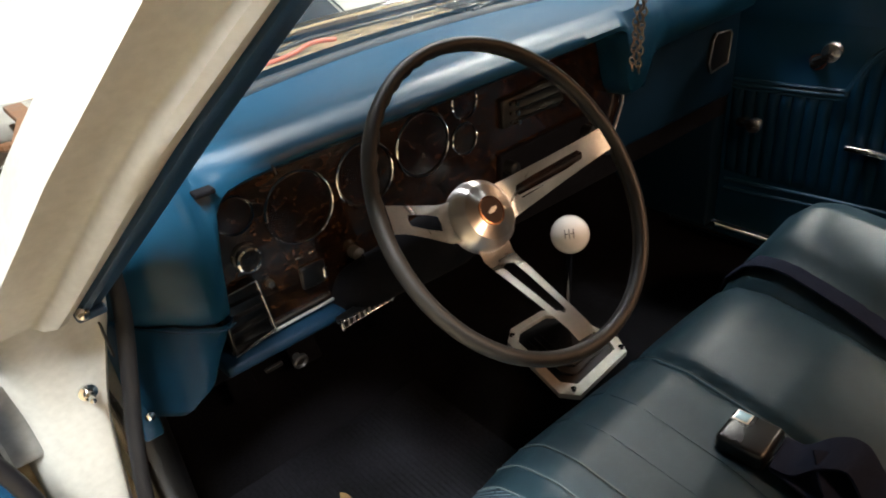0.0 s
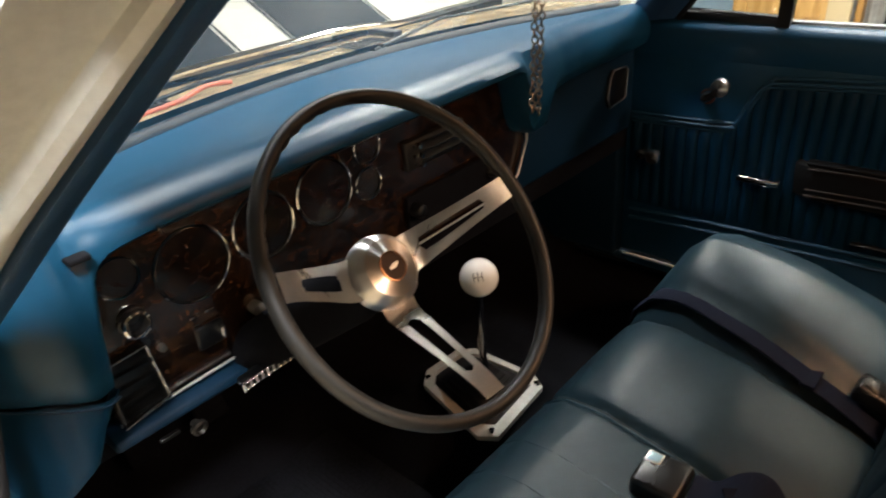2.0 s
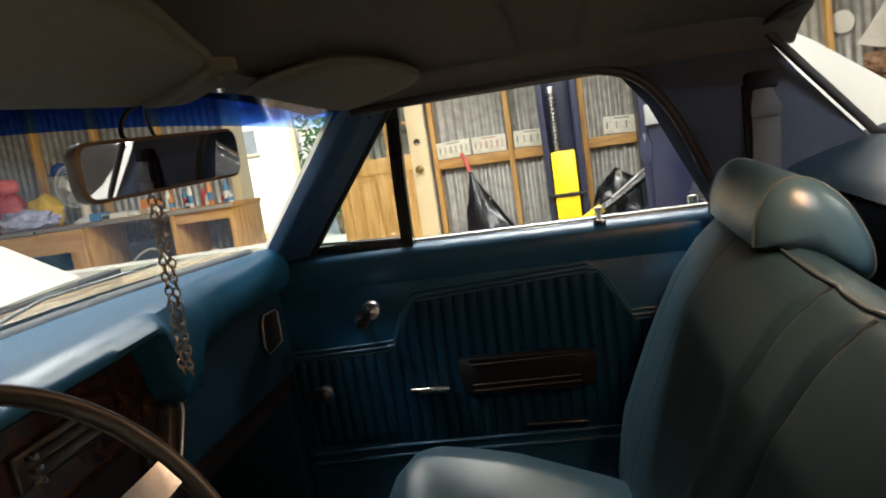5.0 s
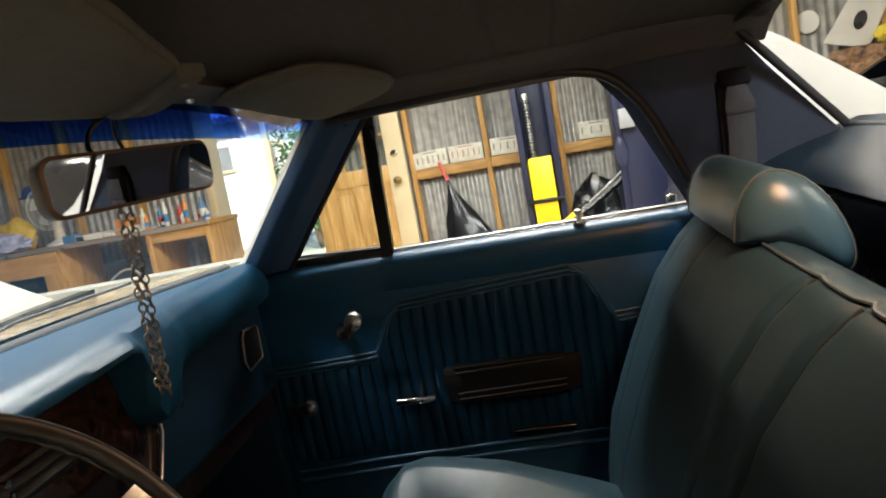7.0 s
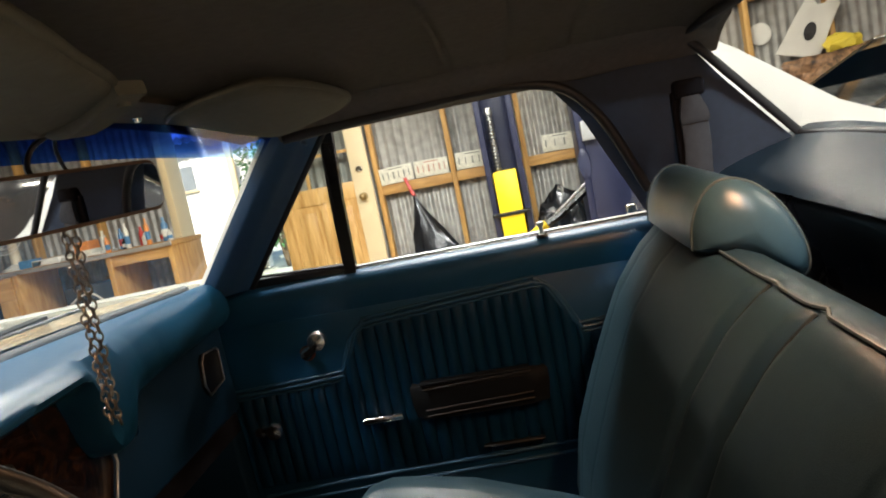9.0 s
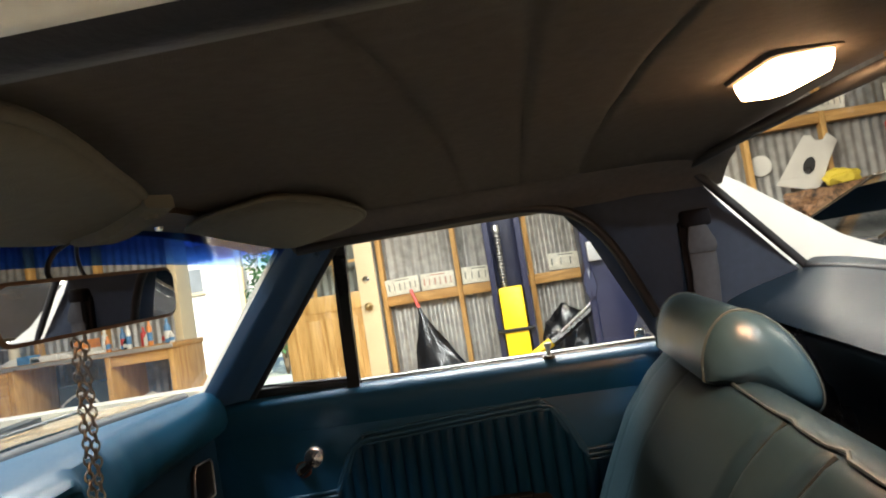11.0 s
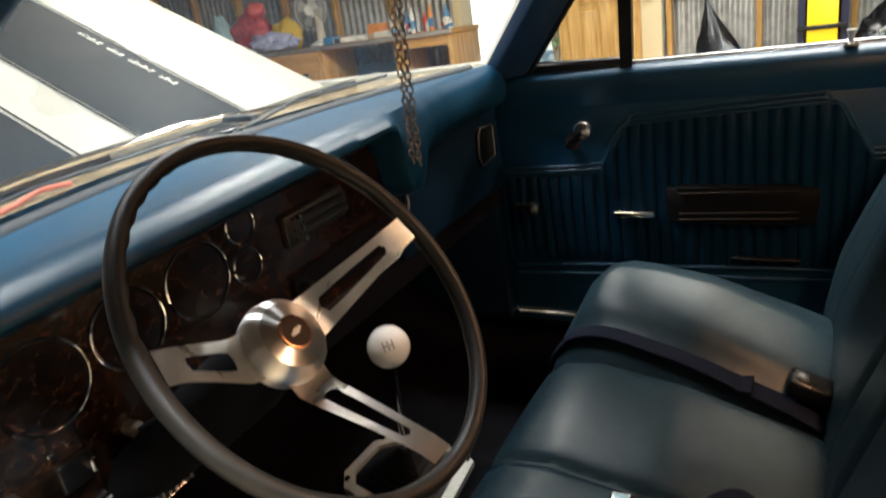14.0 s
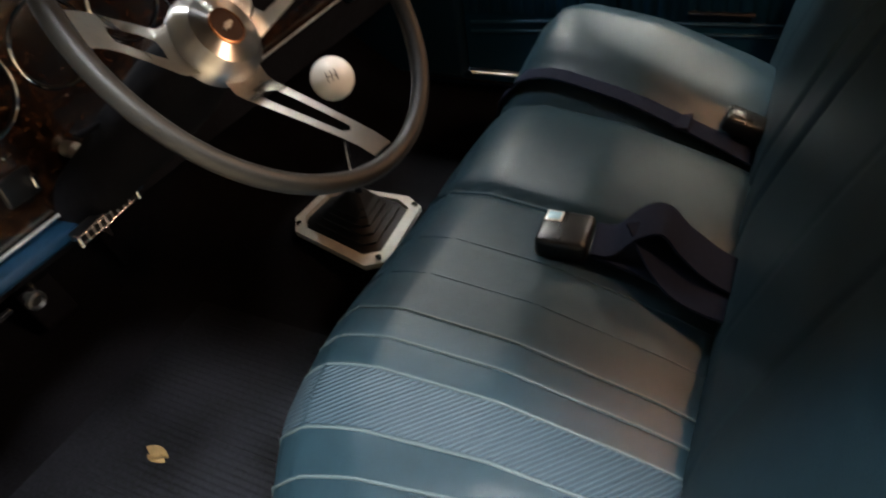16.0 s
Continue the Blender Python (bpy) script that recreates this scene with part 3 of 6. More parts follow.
for x, y in ((-0.70, 0.47), (-0.66, 0.55), (-0.72, 0.60)):
    part("hinge_bolt", lathe([(0.011, 0), (0.010, 0.006), (0.001, 0.008)], pose(x, y, 0.873), 6), RUSTY, corner, "rusty bolt")
part("hinge_arm", tube([(-0.69, 0.42, 0.885), (-0.665, 0.50, 0.892), (-0.66, 0.62, 0.885)], 0, flat=(0.012, 0.004, (1, 0, 0))), RUSTY, corner, "rusty hinge arm")
for x0, x1 in ((-0.42, -0.30), (0.06, 0.15)):
    part("cowl_grille", box((x0, 0.525, 0.8785), (x1, 0.585, 0.8805), 0.001), COWL, body, "dark slotted cowl grille")
    for i in range(int((x1 - x0) / 0.012)):
        part("cowl_slat", box((x0 + 0.004 + 0.012 * i, 0.530, 0.8795), (x0 + 0.007 + 0.012 * i, 0.580, 0.8815)), DARK_METAL, body)
part("cowl_tab", box((0.175, 0.545, 0.876), (0.20, 0.62, 0.888), 0.003), BLACK, body, "dark bracket on the cowl")
part("washer_hose", tube(smoothpath([(-0.36, 0.52, 0.874), (-0.29, 0.525, 0.878), (-0.23, 0.55, 0.882), (-0.18, 0.56, 0.876)]), 0.0038), RUST_RED, body, "faded red hose end")
part("hood_rear_moulding", tube([Vector((x, 0.686 + 0.09 * (x / 0.74) ** 2, 0.866 - 0.055 * abs(x / 0.74) ** 3 + 0.018 * math.exp(-(x / 0.30) ** 4))) for x in [-0.73 + 1.46 * i / 40 for i in range(41)]], 0.007), CHROME, body, "bright moulding along the hood's rear edge")
for x0, x1 in ((-0.50, 0.05), (0.08, 0.58)):
    mid = lerp(x0, x1, 0.5)
    part("wiper_arm", tube([(x0, 0.50, 0.876), (mid, 0.50 + 0.08 * (1 - (mid / 0.74) ** 2), 0.884), (x1, 0.47 + 0.10 * (1 - (x1 / 0.74) ** 2), 0.882)], 0.0035), BLACK, body, "thin dark wiper arm")


# raised hood with two painted stripes and pinstripes
def hood_z(x, y):
    return 0.862 + 0.515 * (y - 0.69) - 0.055 * (abs(x) / 0.74) ** 3 + 0.018 * math.exp(-(x / 0.30) ** 4)


def hood_fn(x0, x1, lift):
    return lambda u, v: (lerp(x0, x1, u), lerp(0.69 + 0.09 * (lerp(x0, x1, u) / 0.74) ** 2, 2.05, v), hood_z(lerp(x0, x1, u), lerp(0.69 + 0.09 * (lerp(x0, x1, u) / 0.74) ** 2, 2.05, v)) + lift)


part("hood", sheet(hood_fn(-0.74, 0.665, 0), 30, 30, -0.02), PAINT, body, "white raised hood")
for inner_x, outer_x in ((-0.075, -0.405), (0.058, 0.315)):
    a, b = sorted((inner_x, outer_x))
    part("hood_stripe", sheet(hood_fn(a, b, 0.003), 10, 30), STRIPE, body, "flat black painted hood stripe")
    for c in (inner_x * 0.88, outer_x + math.copysign(0.010, outer_x)):
        part("pinstripe", sheet(hood_fn(c - 0.0025, c + 0.0025, 0.003), 1, 30), STRIPE, body)
for y0, n in ((0.835, 4), (0.895, 6), (0.975, 4), (1.035, 6)):
    for k in range(n):
        y = y0 + 0.0105 * k
        part("hood_lettering", sheet(lambda u, v: (lerp(0.268, 0.284 - 0.006 * ((k * 7) % 2), u), lerp(y, y + 0.0045, v), hood_z(lerp(0.268, 0.284, u), lerp(y, y + 0.0045, v)) + 0.0065), 2, 1), WHITE_PLASTIC, body, "white decal lettering")


# fenders and the sail panels behind the cab
def fender(s):
    def fn(u, v):
        y = lerp(0.34, 2.1, v)
        a = lerp(0, 1, u)
        return (s * lerp(0.745, 0.93, a ** 0.6), y, 0.865 - 0.02 * v - 0.30 * a ** 3)
    return fn


for s in (-1, 1):
    part("fender", sheet(fender(s), 14, 20, 0.006), PAINT, body, "white front fender")
    quarter = [(-0.70, 0.865), (-1.555, 0.865), (-1.555, 0.30), (-0.70, 0.25)]
    part("quarter_panel", prism(quarter, "x", s * 0.80, s * 0.88, 0.02), PAINT, body, "white rear quarter panel")

# outer flanks, bed and road wheels, so that the car stands on the garage floor
for s in (-1, 1):
    arch = [(0.34, 0.25), (0.34, 0.62), (2.12, 0.60), (2.12, 0.34), (1.86, 0.34), (1.78, 0.56), (1.62, 0.68), (1.45, 0.71), (1.28, 0.68), (1.12, 0.56), (1.04, 0.25)]
    part("fender_side", prism(arch, "x", s * 0.89, s * 0.93, 0.008), PAINT, body, "white fender side over the front wheel")
    arch = [(-1.56, 0.60), (-1.56, 0.86), (-2.75, 0.84), (-2.75, 0.40), (-2.05, 0.34), (-1.97, 0.56), (-1.82, 0.66), (-1.66, 0.66)]
    part("bed_side", prism(arch, "x", s * 0.80, s * 0.88, 0.02), PAINT, body, "white bed side over the rear wheel")
part("tailgate", box((-0.80, -2.76, 0.42), (0.80, -2.70, 0.84), 0.015), PAINT, body)
part("bed_floor", box((-0.80, -2.70, 0.40), (0.80, -0.93, 0.44), 0.01), BLACK, body)
part("underbody", box((-0.70, -2.4, 0.165), (0.70, 2.0, 0.195), 0.01), BLACK, body)


def road_wheel(x, y):
    w = part("wheel", lathe([(0.20, -0.09), (0.30, -0.10), (0.332, -0.075), (0.335, 0.0), (0.332, 0.075), (0.30, 0.10), (0.20, 0.09)], pose(x, y, 0.335 - 0.052 * x, 0, 90, 0), 36), RUBBER, body, "black road tyre")
    part("rim", lathe([(0.205, -0.07), (0.19, 0.06 * (1 if x > 0 else -1)), (0.06, 0.03), (0.05, 0.08 * (1 if x > 0 else -1)), (0.001, 0.08 * (1 if x > 0 else -1))], pose(x, y, 0.335 - 0.052 * x, 0, 90, 0), 32), STEEL, w)


for x, y in ((-0.77, 1.45), (0.77, 1.45), (-0.77, -1.82), (0.77, -1.82)):
    road_wheel(x, y)

# rear of the cab: quarter trim, shelf, back window
def rear_trim(s):
    outer = [(s * 0.555, -0.43, 1.165), (s * 0.562, -0.44, 1.125), (s * 0.60, -0.50, 1.05), (s * 0.66, -0.60, 0.845), (s * 0.67, -0.62, 0.45)]
    inner = [(s * 0.545, -0.690, 1.185), (s * 0.560, -0.688, 1.130), (s * 0.568, -0.735, 1.07), (s * 0.572, -0.840, 0.945), (s * 0.62, -0.86, 0.45)]
    return loft([[Vector(p) for p in outer], [Vector(p) + Vector((-s * 0.012, 0, 0)) for p in [tuple((a + b) / 2 for a, b in zip(p, q)) for p, q in zip(outer, inner)]], [Vector(p) for p in inner]], False)


for s in (-1, 1):
    q = rear_trim(s)
    bmesh.ops.solidify(q, geom=q.faces[:], thickness=-0.02 * s)
    part("quarter_trim", q, NAVY, body, "dark navy cloth-covered quarter trim")
part("rear_wall", prism([(-0.76, 0.30), (-0.76, 0.875), (-0.90, 0.90), (-0.92, 0.30)], "x", -0.62, 0.64, 0.01), BLACK, body)
part("parcel_shelf", sheet(lambda u, v: (lerp(-0.62, 0.63, u), lerp(-0.712, -0.89, v), 0.908 + 0.044 * v ** 0.8 - 0.006 * (1 - v) ** 6 + 0.012 * math.exp(-((lerp(-0.62, 0.63, u) - 0.5) / 0.2) ** 2) * v), 30, 14, -0.02), NAVY_SHELF, body, "blue moulded shelf behind the seat")
def backlight(u, v):
    x = lerp(-0.56, 0.57, u)
    return (x * lerp(1.0, 0.93, v), lerp(-0.85, -0.672, v) - 0.03 * (1 - (2 * u - 1) ** 2), lerp(0.952, 1.150 + 0.022 * (1 - (2 * u - 1) ** 2), v))
rear_pane = part("back_window", sheet(backlight, 16, 6), WINDOW, body, "clear back window")
rear_pane.visible_shadow = False
edge = [backlight(i / 16, 0) for i in range(17)] + [backlight(1, i / 6) for i in range(1, 7)] + [backlight(1 - i / 16, 1) for i in range(1, 17)] + [backlight(0, 1 - i / 6) for i in range(1, 6)]
part("back_window_gasket", tube(edge, 0.0075, 8, True), RUBBER, body, "black back window gasket")
for s in (-1, 1):
    sail = [(-0.69, 1.160), (-0.715, 1.163), (-0.782, 1.115), (-0.944, 0.991), (-1.0, 0.955), (-1.10, 0.94), (-1.10, 0.88), (-0.84, 0.90)]
    part("sail_panel", prism(sail, "x", s * 0.63, s * 0.70, 0.008), PAINT, body, "white sail panel behind the cab")
    part("bed_rail_cap", box((s * 0.66 - 0.06, -1.55, 0.93), (s * 0.66 + 0.06, -1.08, 0.955), 0.01), CHROME, body, "chrome bed rail moulding")
part("bed_cover", box((-0.62, -1.55, 0.86), (0.62, -0.98, 0.885), 0.01), BLACK, body)

# ---- dashboard ----
dash = thing("dashboard", "blue padded dashboard with dark burl instrument panel", "dashboard")


def pad_sec(x):
    """The pad's outline across the car at x: from under the lip, over the roll, back to the glass."""
    b = 1 - (x / 0.70) ** 2
    lip = along([(-0.70, 0.186), (-0.61, 0.184), (-0.575, 0.205), (0.14, 0.212), (0.235, 0.226), (0.30, 0.243), (0.37, 0.252), (0.66, 0.256)], x)
    zb = along([(-0.70, 0.726), (-0.677, 0.718), (-0.651, 0.715), (-0.630, 0.706), (-0.606, 0.698), (-0.592, 0.697), (-0.586, 0.708), (-0.583, 0.755), (-0.578, 0.795), (-0.570, 0.815), (-0.556, 0.828), (-0.535, 0.834), (-0.50, 0.837), (0.0, 0.846), (0.125, 0.850), (0.142, 0.840), (0.160, 0.765), (0.172, 0.742), (0.19, 0.733), (0.215, 0.733), (0.232, 0.741), (0.250, 0.765), (0.268, 0.780), (0.66, 0.786)], x)
    back = 0.345 + 0.155 * b
    r = max(0.0, (-x - 0.60) / 0.10)
    top = 0.868 + 0.010 * b - 0.065 * r ** 2.2
    lip += 0.055 * r ** 2.4
    return [(lip + 0.055, zb - 0.004), (lip + 0.020, zb - 0.002), (lip + 0.005, zb + 0.008), (lip - 0.003, lerp(zb, top, 0.30)), (lip - 0.003, lerp(zb, top, 0.55)), (lip + 0.005, lerp(zb, top, 0.80)), (lip + 0.020, top), (lip + 0.040, top + 0.004), (lip + 0.062, top + 0.001), (lerp(lip, back, 0.55), top - 0.004), (lerp(lip, back, 0.78), top - 0.005), (back, top - 0.012), (back, top - 0.04), (lip + 0.08, zb + 0.01)]


xs = [-0.70 + 1.355 * i / 150 for i in range(151)]
part("pad", loft([[Vector((x, y, z)) for y, z in pad_sec(x)] for x in xs]), BLUE, dash, "blue padded vinyl dash top, rounded at its ends")
part("end_seam", tube(smoothpath([(-0.592, 0.191, 0.697), (-0.608, 0.185, 0.698), (-0.635, 0.189, 0.708), (-0.66, 0.203, 0.716), (-0.70, 0.240, 0.727)]), 0.0011), FACIA_SHADE, dash)
part("pad_seam", tube(smoothpath([(-0.50, 0.236, 0.873), (-0.503, 0.222, 0.866), (-0.502, 0.205, 0.852), (-0.50, 0.199, 0.84)]), 0.0016), BLACK, dash)
part("pad_clip", box((-0.594, 0.190, 0.848), (-0.572, 0.206, 0.854), 0.002), MATTE, dash, "small black clip")
# veneered instrument panel
panel = [(-0.583, 0.606), (0.160, 0.630), (0.190, 0.648), (0.219, 0.706), (0.219, 0.738), (0.158, 0.836), (0.145, 0.850), (0.09, 0.853), (-0.583, 0.842)]
part("instrument_panel", prism(panel, "y", 0.272, 0.30, 0.003), VENEER, dash, "dark glossy burl veneer panel")
part("panel_edge", tube([(-0.583, 0.268, 0.606), (0.160, 0.268, 0.630), (0.190, 0.268, 0.648), (0.219, 0.268, 0.706), (0.219, 0.268, 0.738), (0.158, 0.268, 0.836)], 0.0022), PLATE_SILVER, dash, "bright panel edging")
part("glove_box", prism([(0.20, 0.80), (0.655, 0.81), (0.655, 0.60), (0.20, 0.60)], "y", 0.283, 0.34, 0.01), FACIA_SHADE, dash, "blue glove box lid")
part("glove_lock", lathe([(0.010, 0), (0.010, 0.006), (0.006, 0.008), (0.001, 0.009)], pose(0.262, 0.262, 0.735, 90, 0, 0), 14), CHROME, dash)
part("lower_rail", prism([(0.248, 0.589), (0.256, 0.583), (0.30, 0.580), (0.30, 0.602), (0.266, 0.603), (0.252, 0.599)], "x", -0.60, -0.335, 0.003), FACIA_SHADE, dash, "blue lower dash rail")
part("under_dash", prism([(0.30, 0.60), (0.30, 0.55), (0.45, 0.52), (0.68, 0.60), (0.68, 0.80), (0.33, 0.80)], "x", -0.66, 0.66), MATTE, dash)
OUT = [(0.525, 0.700), (0.535, 0.678), (0.600, 0.685), (0.606, 0.745), (0.598, 0.753), (0.545, 0.757), (0.533, 0.745)]
part("end_vent", prism(OUT, "y", 0.276, 0.30, 0.003), BLACK, dash, "dash end outlet")
part("outlet_frame", tube([(x, 0.275, z) for x, z in OUT], 0.0022, 8, True), STEEL, dash)


def gauge(x, z, r, rz=None):
    g = part("gauge", lathe([(r, -0.004), (r, 0.002), (r * 0.96, 0.0035), (r * 0.93, 0.001), (r * 0.90, -0.022), (0.001, -0.022)], pose(x, 0.273, z, 90, 0, 0), 40, caps=False), BLACK, dash, "round black gauge")
    part("gauge_ring", lathe([(r * 1.0 - 0.0014, 0.003), (r, 0.0046), (r + 0.0014, 0.003), (r, 0.0014), (r * 1.0 - 0.0014, 0.003)], pose(x, 0.273, z, 90, 0, 0), 40, caps=False), CHROME, g)
    part("gauge_face", lathe([(r * 0.88, 0), (0.001, 0.001)], pose(x, 0.273 + 0.0195, z, 90, 0, 0), 40), GAUGE, g)
    ticks = bmesh.new()
    for k in range(13):
        a = radians(225 - 270 * k / 12)
        box((r * 0.68, -0.0009, 0), (r * 0.82, 0.0009, 0.0006), bm=ticks, m=pose(x, 0.273 + 0.018, z, 90, 0, 0) @ Matrix.Rotation(a, 4, "Z"))
    part("gauge_marks", ticks, WHITE_PLASTIC, g)
    part("needle", box((-0.004, -0.001, 0), (r * 0.7, 0.001, 0.001), m=pose(x, 0.273 + 0.016, z, 90, 0, 0) @ Matrix.Rotation(radians(200), 4, "Z")), surface("orange_needle", (0.6, 0.16, 0.05), 0.5), g)
    part("needle_cap", lathe([(0.005, 0), (0.004, 0.005), (0.001, 0.006)], pose(x, 0.273 + 0.016, z, 90, 0, 0), 12), CHROME, g)
    lens = part("gauge_lens", lathe([(r * 0.93, 0), (0.6 * r, 0.002), (0.001, 0.003)], pose(x, 0.270, z, 90, 0, 0), 32), LENS, g)
    lens.visible_shadow = False


for x, z, r in ((-0.448, 0.757, 0.048), (-0.345, 0.765, 0.045), (-0.243, 0.774, 0.047), (-0.160, 0.812, 0.024), (-0.165, 0.758, 0.024), (-0.533, 0.780, 0.024)):
    gauge(x, z, r)
light_knob = part("light_switch", lathe([(0.018, 0), (0.018, 0.005), (0.015, 0.006), (0.014, 0.014), (0.011, 0.015), (0.010, 0.009), (0.001, 0.009)], pose(-0.533, 0.272, 0.724, 90, 0, 0), 24), BLACK, dash, "black light switch knob")
part("knob_ring", lathe([(0.0155, 0.012), (0.0165, 0.015), (0.0140, 0.0165), (0.0125, 0.014)], pose(-0.533, 0.272, 0.724, 90, 0, 0), 24, caps=False), CHROME, light_knob)
wip = part("wiper_switch", box((-0.470, 0.266, 0.644), (-0.432, 0.273, 0.676), 0.003), BLACK, dash, "black wiper switch")
part("switch_lever", box((-0.441, 0.258, 0.652), (-0.433, 0.268, 0.668), 0.002), CHROME, wip)
for x in (-0.470, -0.450):
    part("switch_legend", box((x, 0.2705, 0.689), (x + 0.011, 0.2725, 0.6925), 0.001), CHROME, dash)
part("small_knob", lathe([(0.005, 0), (0.0045, 0.008), (0.001, 0.009)], pose(-0.512, 0.272, 0.676, 90, 0, 0), 12), STEEL, dash)
part("lighter_knob", lathe([(0.009, 0), (0.009, 0.015), (0.001, 0.017)], pose(-0.385, 0.272, 0.665, 90, 0, 0), 14), STEEL, dash)
# side outlet with louvres
vent = part("side_outlet", prism([(-0.582, 0.604), (-0.523, 0.614), (-0.532, 0.694), (-0.582, 0.690)], "y", 0.262, 0.29, 0.002), BLACK, dash, "black side air outlet")
for a, b in (((-0.582, 0.604), (-0.523, 0.614)), ((-0.523, 0.614), (-0.532, 0.694)), ((-0.532, 0.694), (-0.582, 0.690))):
    part("outlet_frame", tube([(a[0], 0.260, a[1]), (b[0], 0.260, b[1])], 0.0016), CHROME, vent)
for k in range(4):
    z = 0.613 + 0.018 * k
    part("louvre", box((-0.578, 0.256, z + 0.006), (-0.530, 0.266, z + 0.009)), BLACK, vent)
part("panel_corner", box((-0.596, 0.256, 0.588), (-0.582, 0.27, 0.599), 0.003), BOOT_SILVER, dash)
# heater control with slide levers
heater = part("heater_control", prism([(-0.092, 0.750), (0.050, 0.758), (0.040, 0.800), (-0.092, 0.796)], "y", 0.262, 0.28, 0.003), DARK_METAL, dash, "dark metal heater control")
for k, x in enumerate((-0.072, -0.070, -0.068)):
    z = 0.788 - 0.015 * k
    part("slide_slot", box((-0.078, 0.258, z - 0.0022), (0.036, 0.263, z + 0.0022)), BLACK, heater)
    part("slide_trim", box((-0.05, 0.257, z + 0.003), (0.036, 0.262, z + 0.0042)), CHROME, heater)
    part("slide_knob", lathe([(0.0045, 0), (0.0055, 0.006), (0.004, 0.012), (0.001, 0.013)], pose(x, 0.262, z, 90, 0, 0), 12), CHROME, heater)
radio = part("radio", prism([(-0.10, 0.655), (0.12, 0.660), (0.12, 0.715), (-0.10, 0.71)], "y", 0.264, 0.28, 0.003), MATTE, dash, "black radio plate")
for x in (-0.085, 0.105):
    part("radio_knob", lathe([(0.012, 0), (0.011, 0.016), (0.008, 0.019), (0.001, 0.019)], pose(x, 0.264, 0.687, 90, 0, 0), 18), BLACK, radio)
# parking brake vent handle and small pull knob under the rail
pull = part("vent_pull", prism([(-0.452, 0.599), (-0.374, 0.604), (-0.373, 0.614), (-0.452, 0.609)], "y", 0.215, 0.232, 0.002), BLACK, dash, "chrome-edged brake release handle")
for z0, z1 in ((0.599, 0.604), (0.609, 0.614)):
    part("pull_edge", tube([(-0.452, 0.213, z0), (-0.374, 0.213, z1)], 0.0011), CHROME, pull)
for k in range(8):
    x = -0.443 + 0.0085 * k
    z = 0.5995 + 0.064 * (x + 0.452)
    part("pull_bar", box((x, 0.212, z), (x + 0.0011, 0.215, z + 0.0095)), STEEL, pull)
part("pull_end", box((-0.456, 0.209, 0.597), (-0.452, 0.218, 0.611), 0.0015), CHROME, pull)
part("pull_end", box((-0.374, 0.209, 0.602), (-0.370, 0.218, 0.616), 0.0015), CHROME, pull)
part("choke_knob", lathe([(0.005, 0), (0.006, 0.008), (0.0105, 0.010), (0.0105, 0.015), (0.008, 0.017), (0.006, 0.013), (0.001, 0.013)], pose(-0.509, 0.255, 0.566, 100, 0, 0), 18), DARK_METAL, dash, "dull metal pull knob")
part("fuse_tag", box((-0.55, 0.262, 0.556), (-0.525, 0.268, 0.561), 0.001), BLACK, dash)

# ---- steering wheel ----
HUB, RAKE = Vector((-0.3745, -0.0429, 0.8397)), 36.6
W = Matrix.Translation(HUB) @ Matrix.Rotation(radians(4.1), 4, "Z") @ Matrix.Rotation(radians(90 - RAKE), 4, "X")     # z of W: along the column, towards the driver
wheel = thing("steering_wheel", "three-spoke steering wheel, dark rim with brushed metal spokes", "steering wheel")
R, rr = 0.1556, 0.0071
ring = []
for k in range(96):
    a = 2 * math.pi * k / 96
    sec = []
    for j in range(14):
        b = 2 * math.pi * j / 14
        grip = 0.0016 * (0.5 + 0.5 * math.cos(a * 48)) if (math.cos(b) < -0.3 and 0.12 < a / math.pi < 0.88) else 0
        q = rr - grip
        sec.append(W @ Vector(((R + q * math.cos(b)) * math.cos(a), (R + q * math.cos(b)) * math.sin(a), q * 1.12 * math.sin(b))))
    ring.append(sec)
rim_bm = loft(ring + [ring[0]], True, False)
bmesh.ops.remove_doubles(rim_bm, verts=rim_bm.verts, dist=1e-6)
part("rim", rim_bm, RIM, wheel, "dark plastic rim with finger grips")
part("rim_band", tube([W @ Vector(((R - rr * 0.2) * math.cos(2 * math.pi * k / 72), (R - rr * 0.2) * math.sin(2 * math.pi * k / 72), -rr * 0.96)) for k in range(72)], 0.003, 6, True), RIM, wheel)


def spoke(deg):
    """A tapering slotted blade that dips from the rim to the hub."""
    m = W @ Matrix.Rotation(radians(deg), 4, "Z")
    bm = bmesh.new()
    prof = [(0.020, 0.022, -0.068), (0.044, 0.0205, -0.068), (0.054, 0.0195, -0.062), (0.0565, 0.0192, -0.060), (0.07, 0.0180, -0.050), (0.095, 0.0155, -0.032), (0.117, 0.0138, -0.0165), (0.1195, 0.0136, -0.0147), (0.133, 0.0128, -0.006), (0.146, 0.0125, 0.0)]
    slot = {3: 0.0075, 4: 0.0078, 5: 0.0066, 6: 0.0052}
    rows = []
    for i, (r, w, h) in enumerate(prof):
        s = slot.get(i, 0.0006)
        rows.append([m @ Vector((r, y, h)) for y in (-w, -s, s, w)])
    vs = [[bm.verts.new(p) for p in row] for row in rows]
    fs = []
    for i in range(len(vs) - 1):
        for j in range(3):
            if j == 1 and 2 <= i <= 6:
                continue
            fs.append(bm.faces.new((vs[i][j], vs[i + 1][j], vs[i + 1][j + 1], vs[i][j + 1])))
    bmesh.ops.solidify(bm, geom=fs, thickness=0.0035)
    part("spoke", bm, BRUSHED, wheel, "slotted brushed metal spoke")


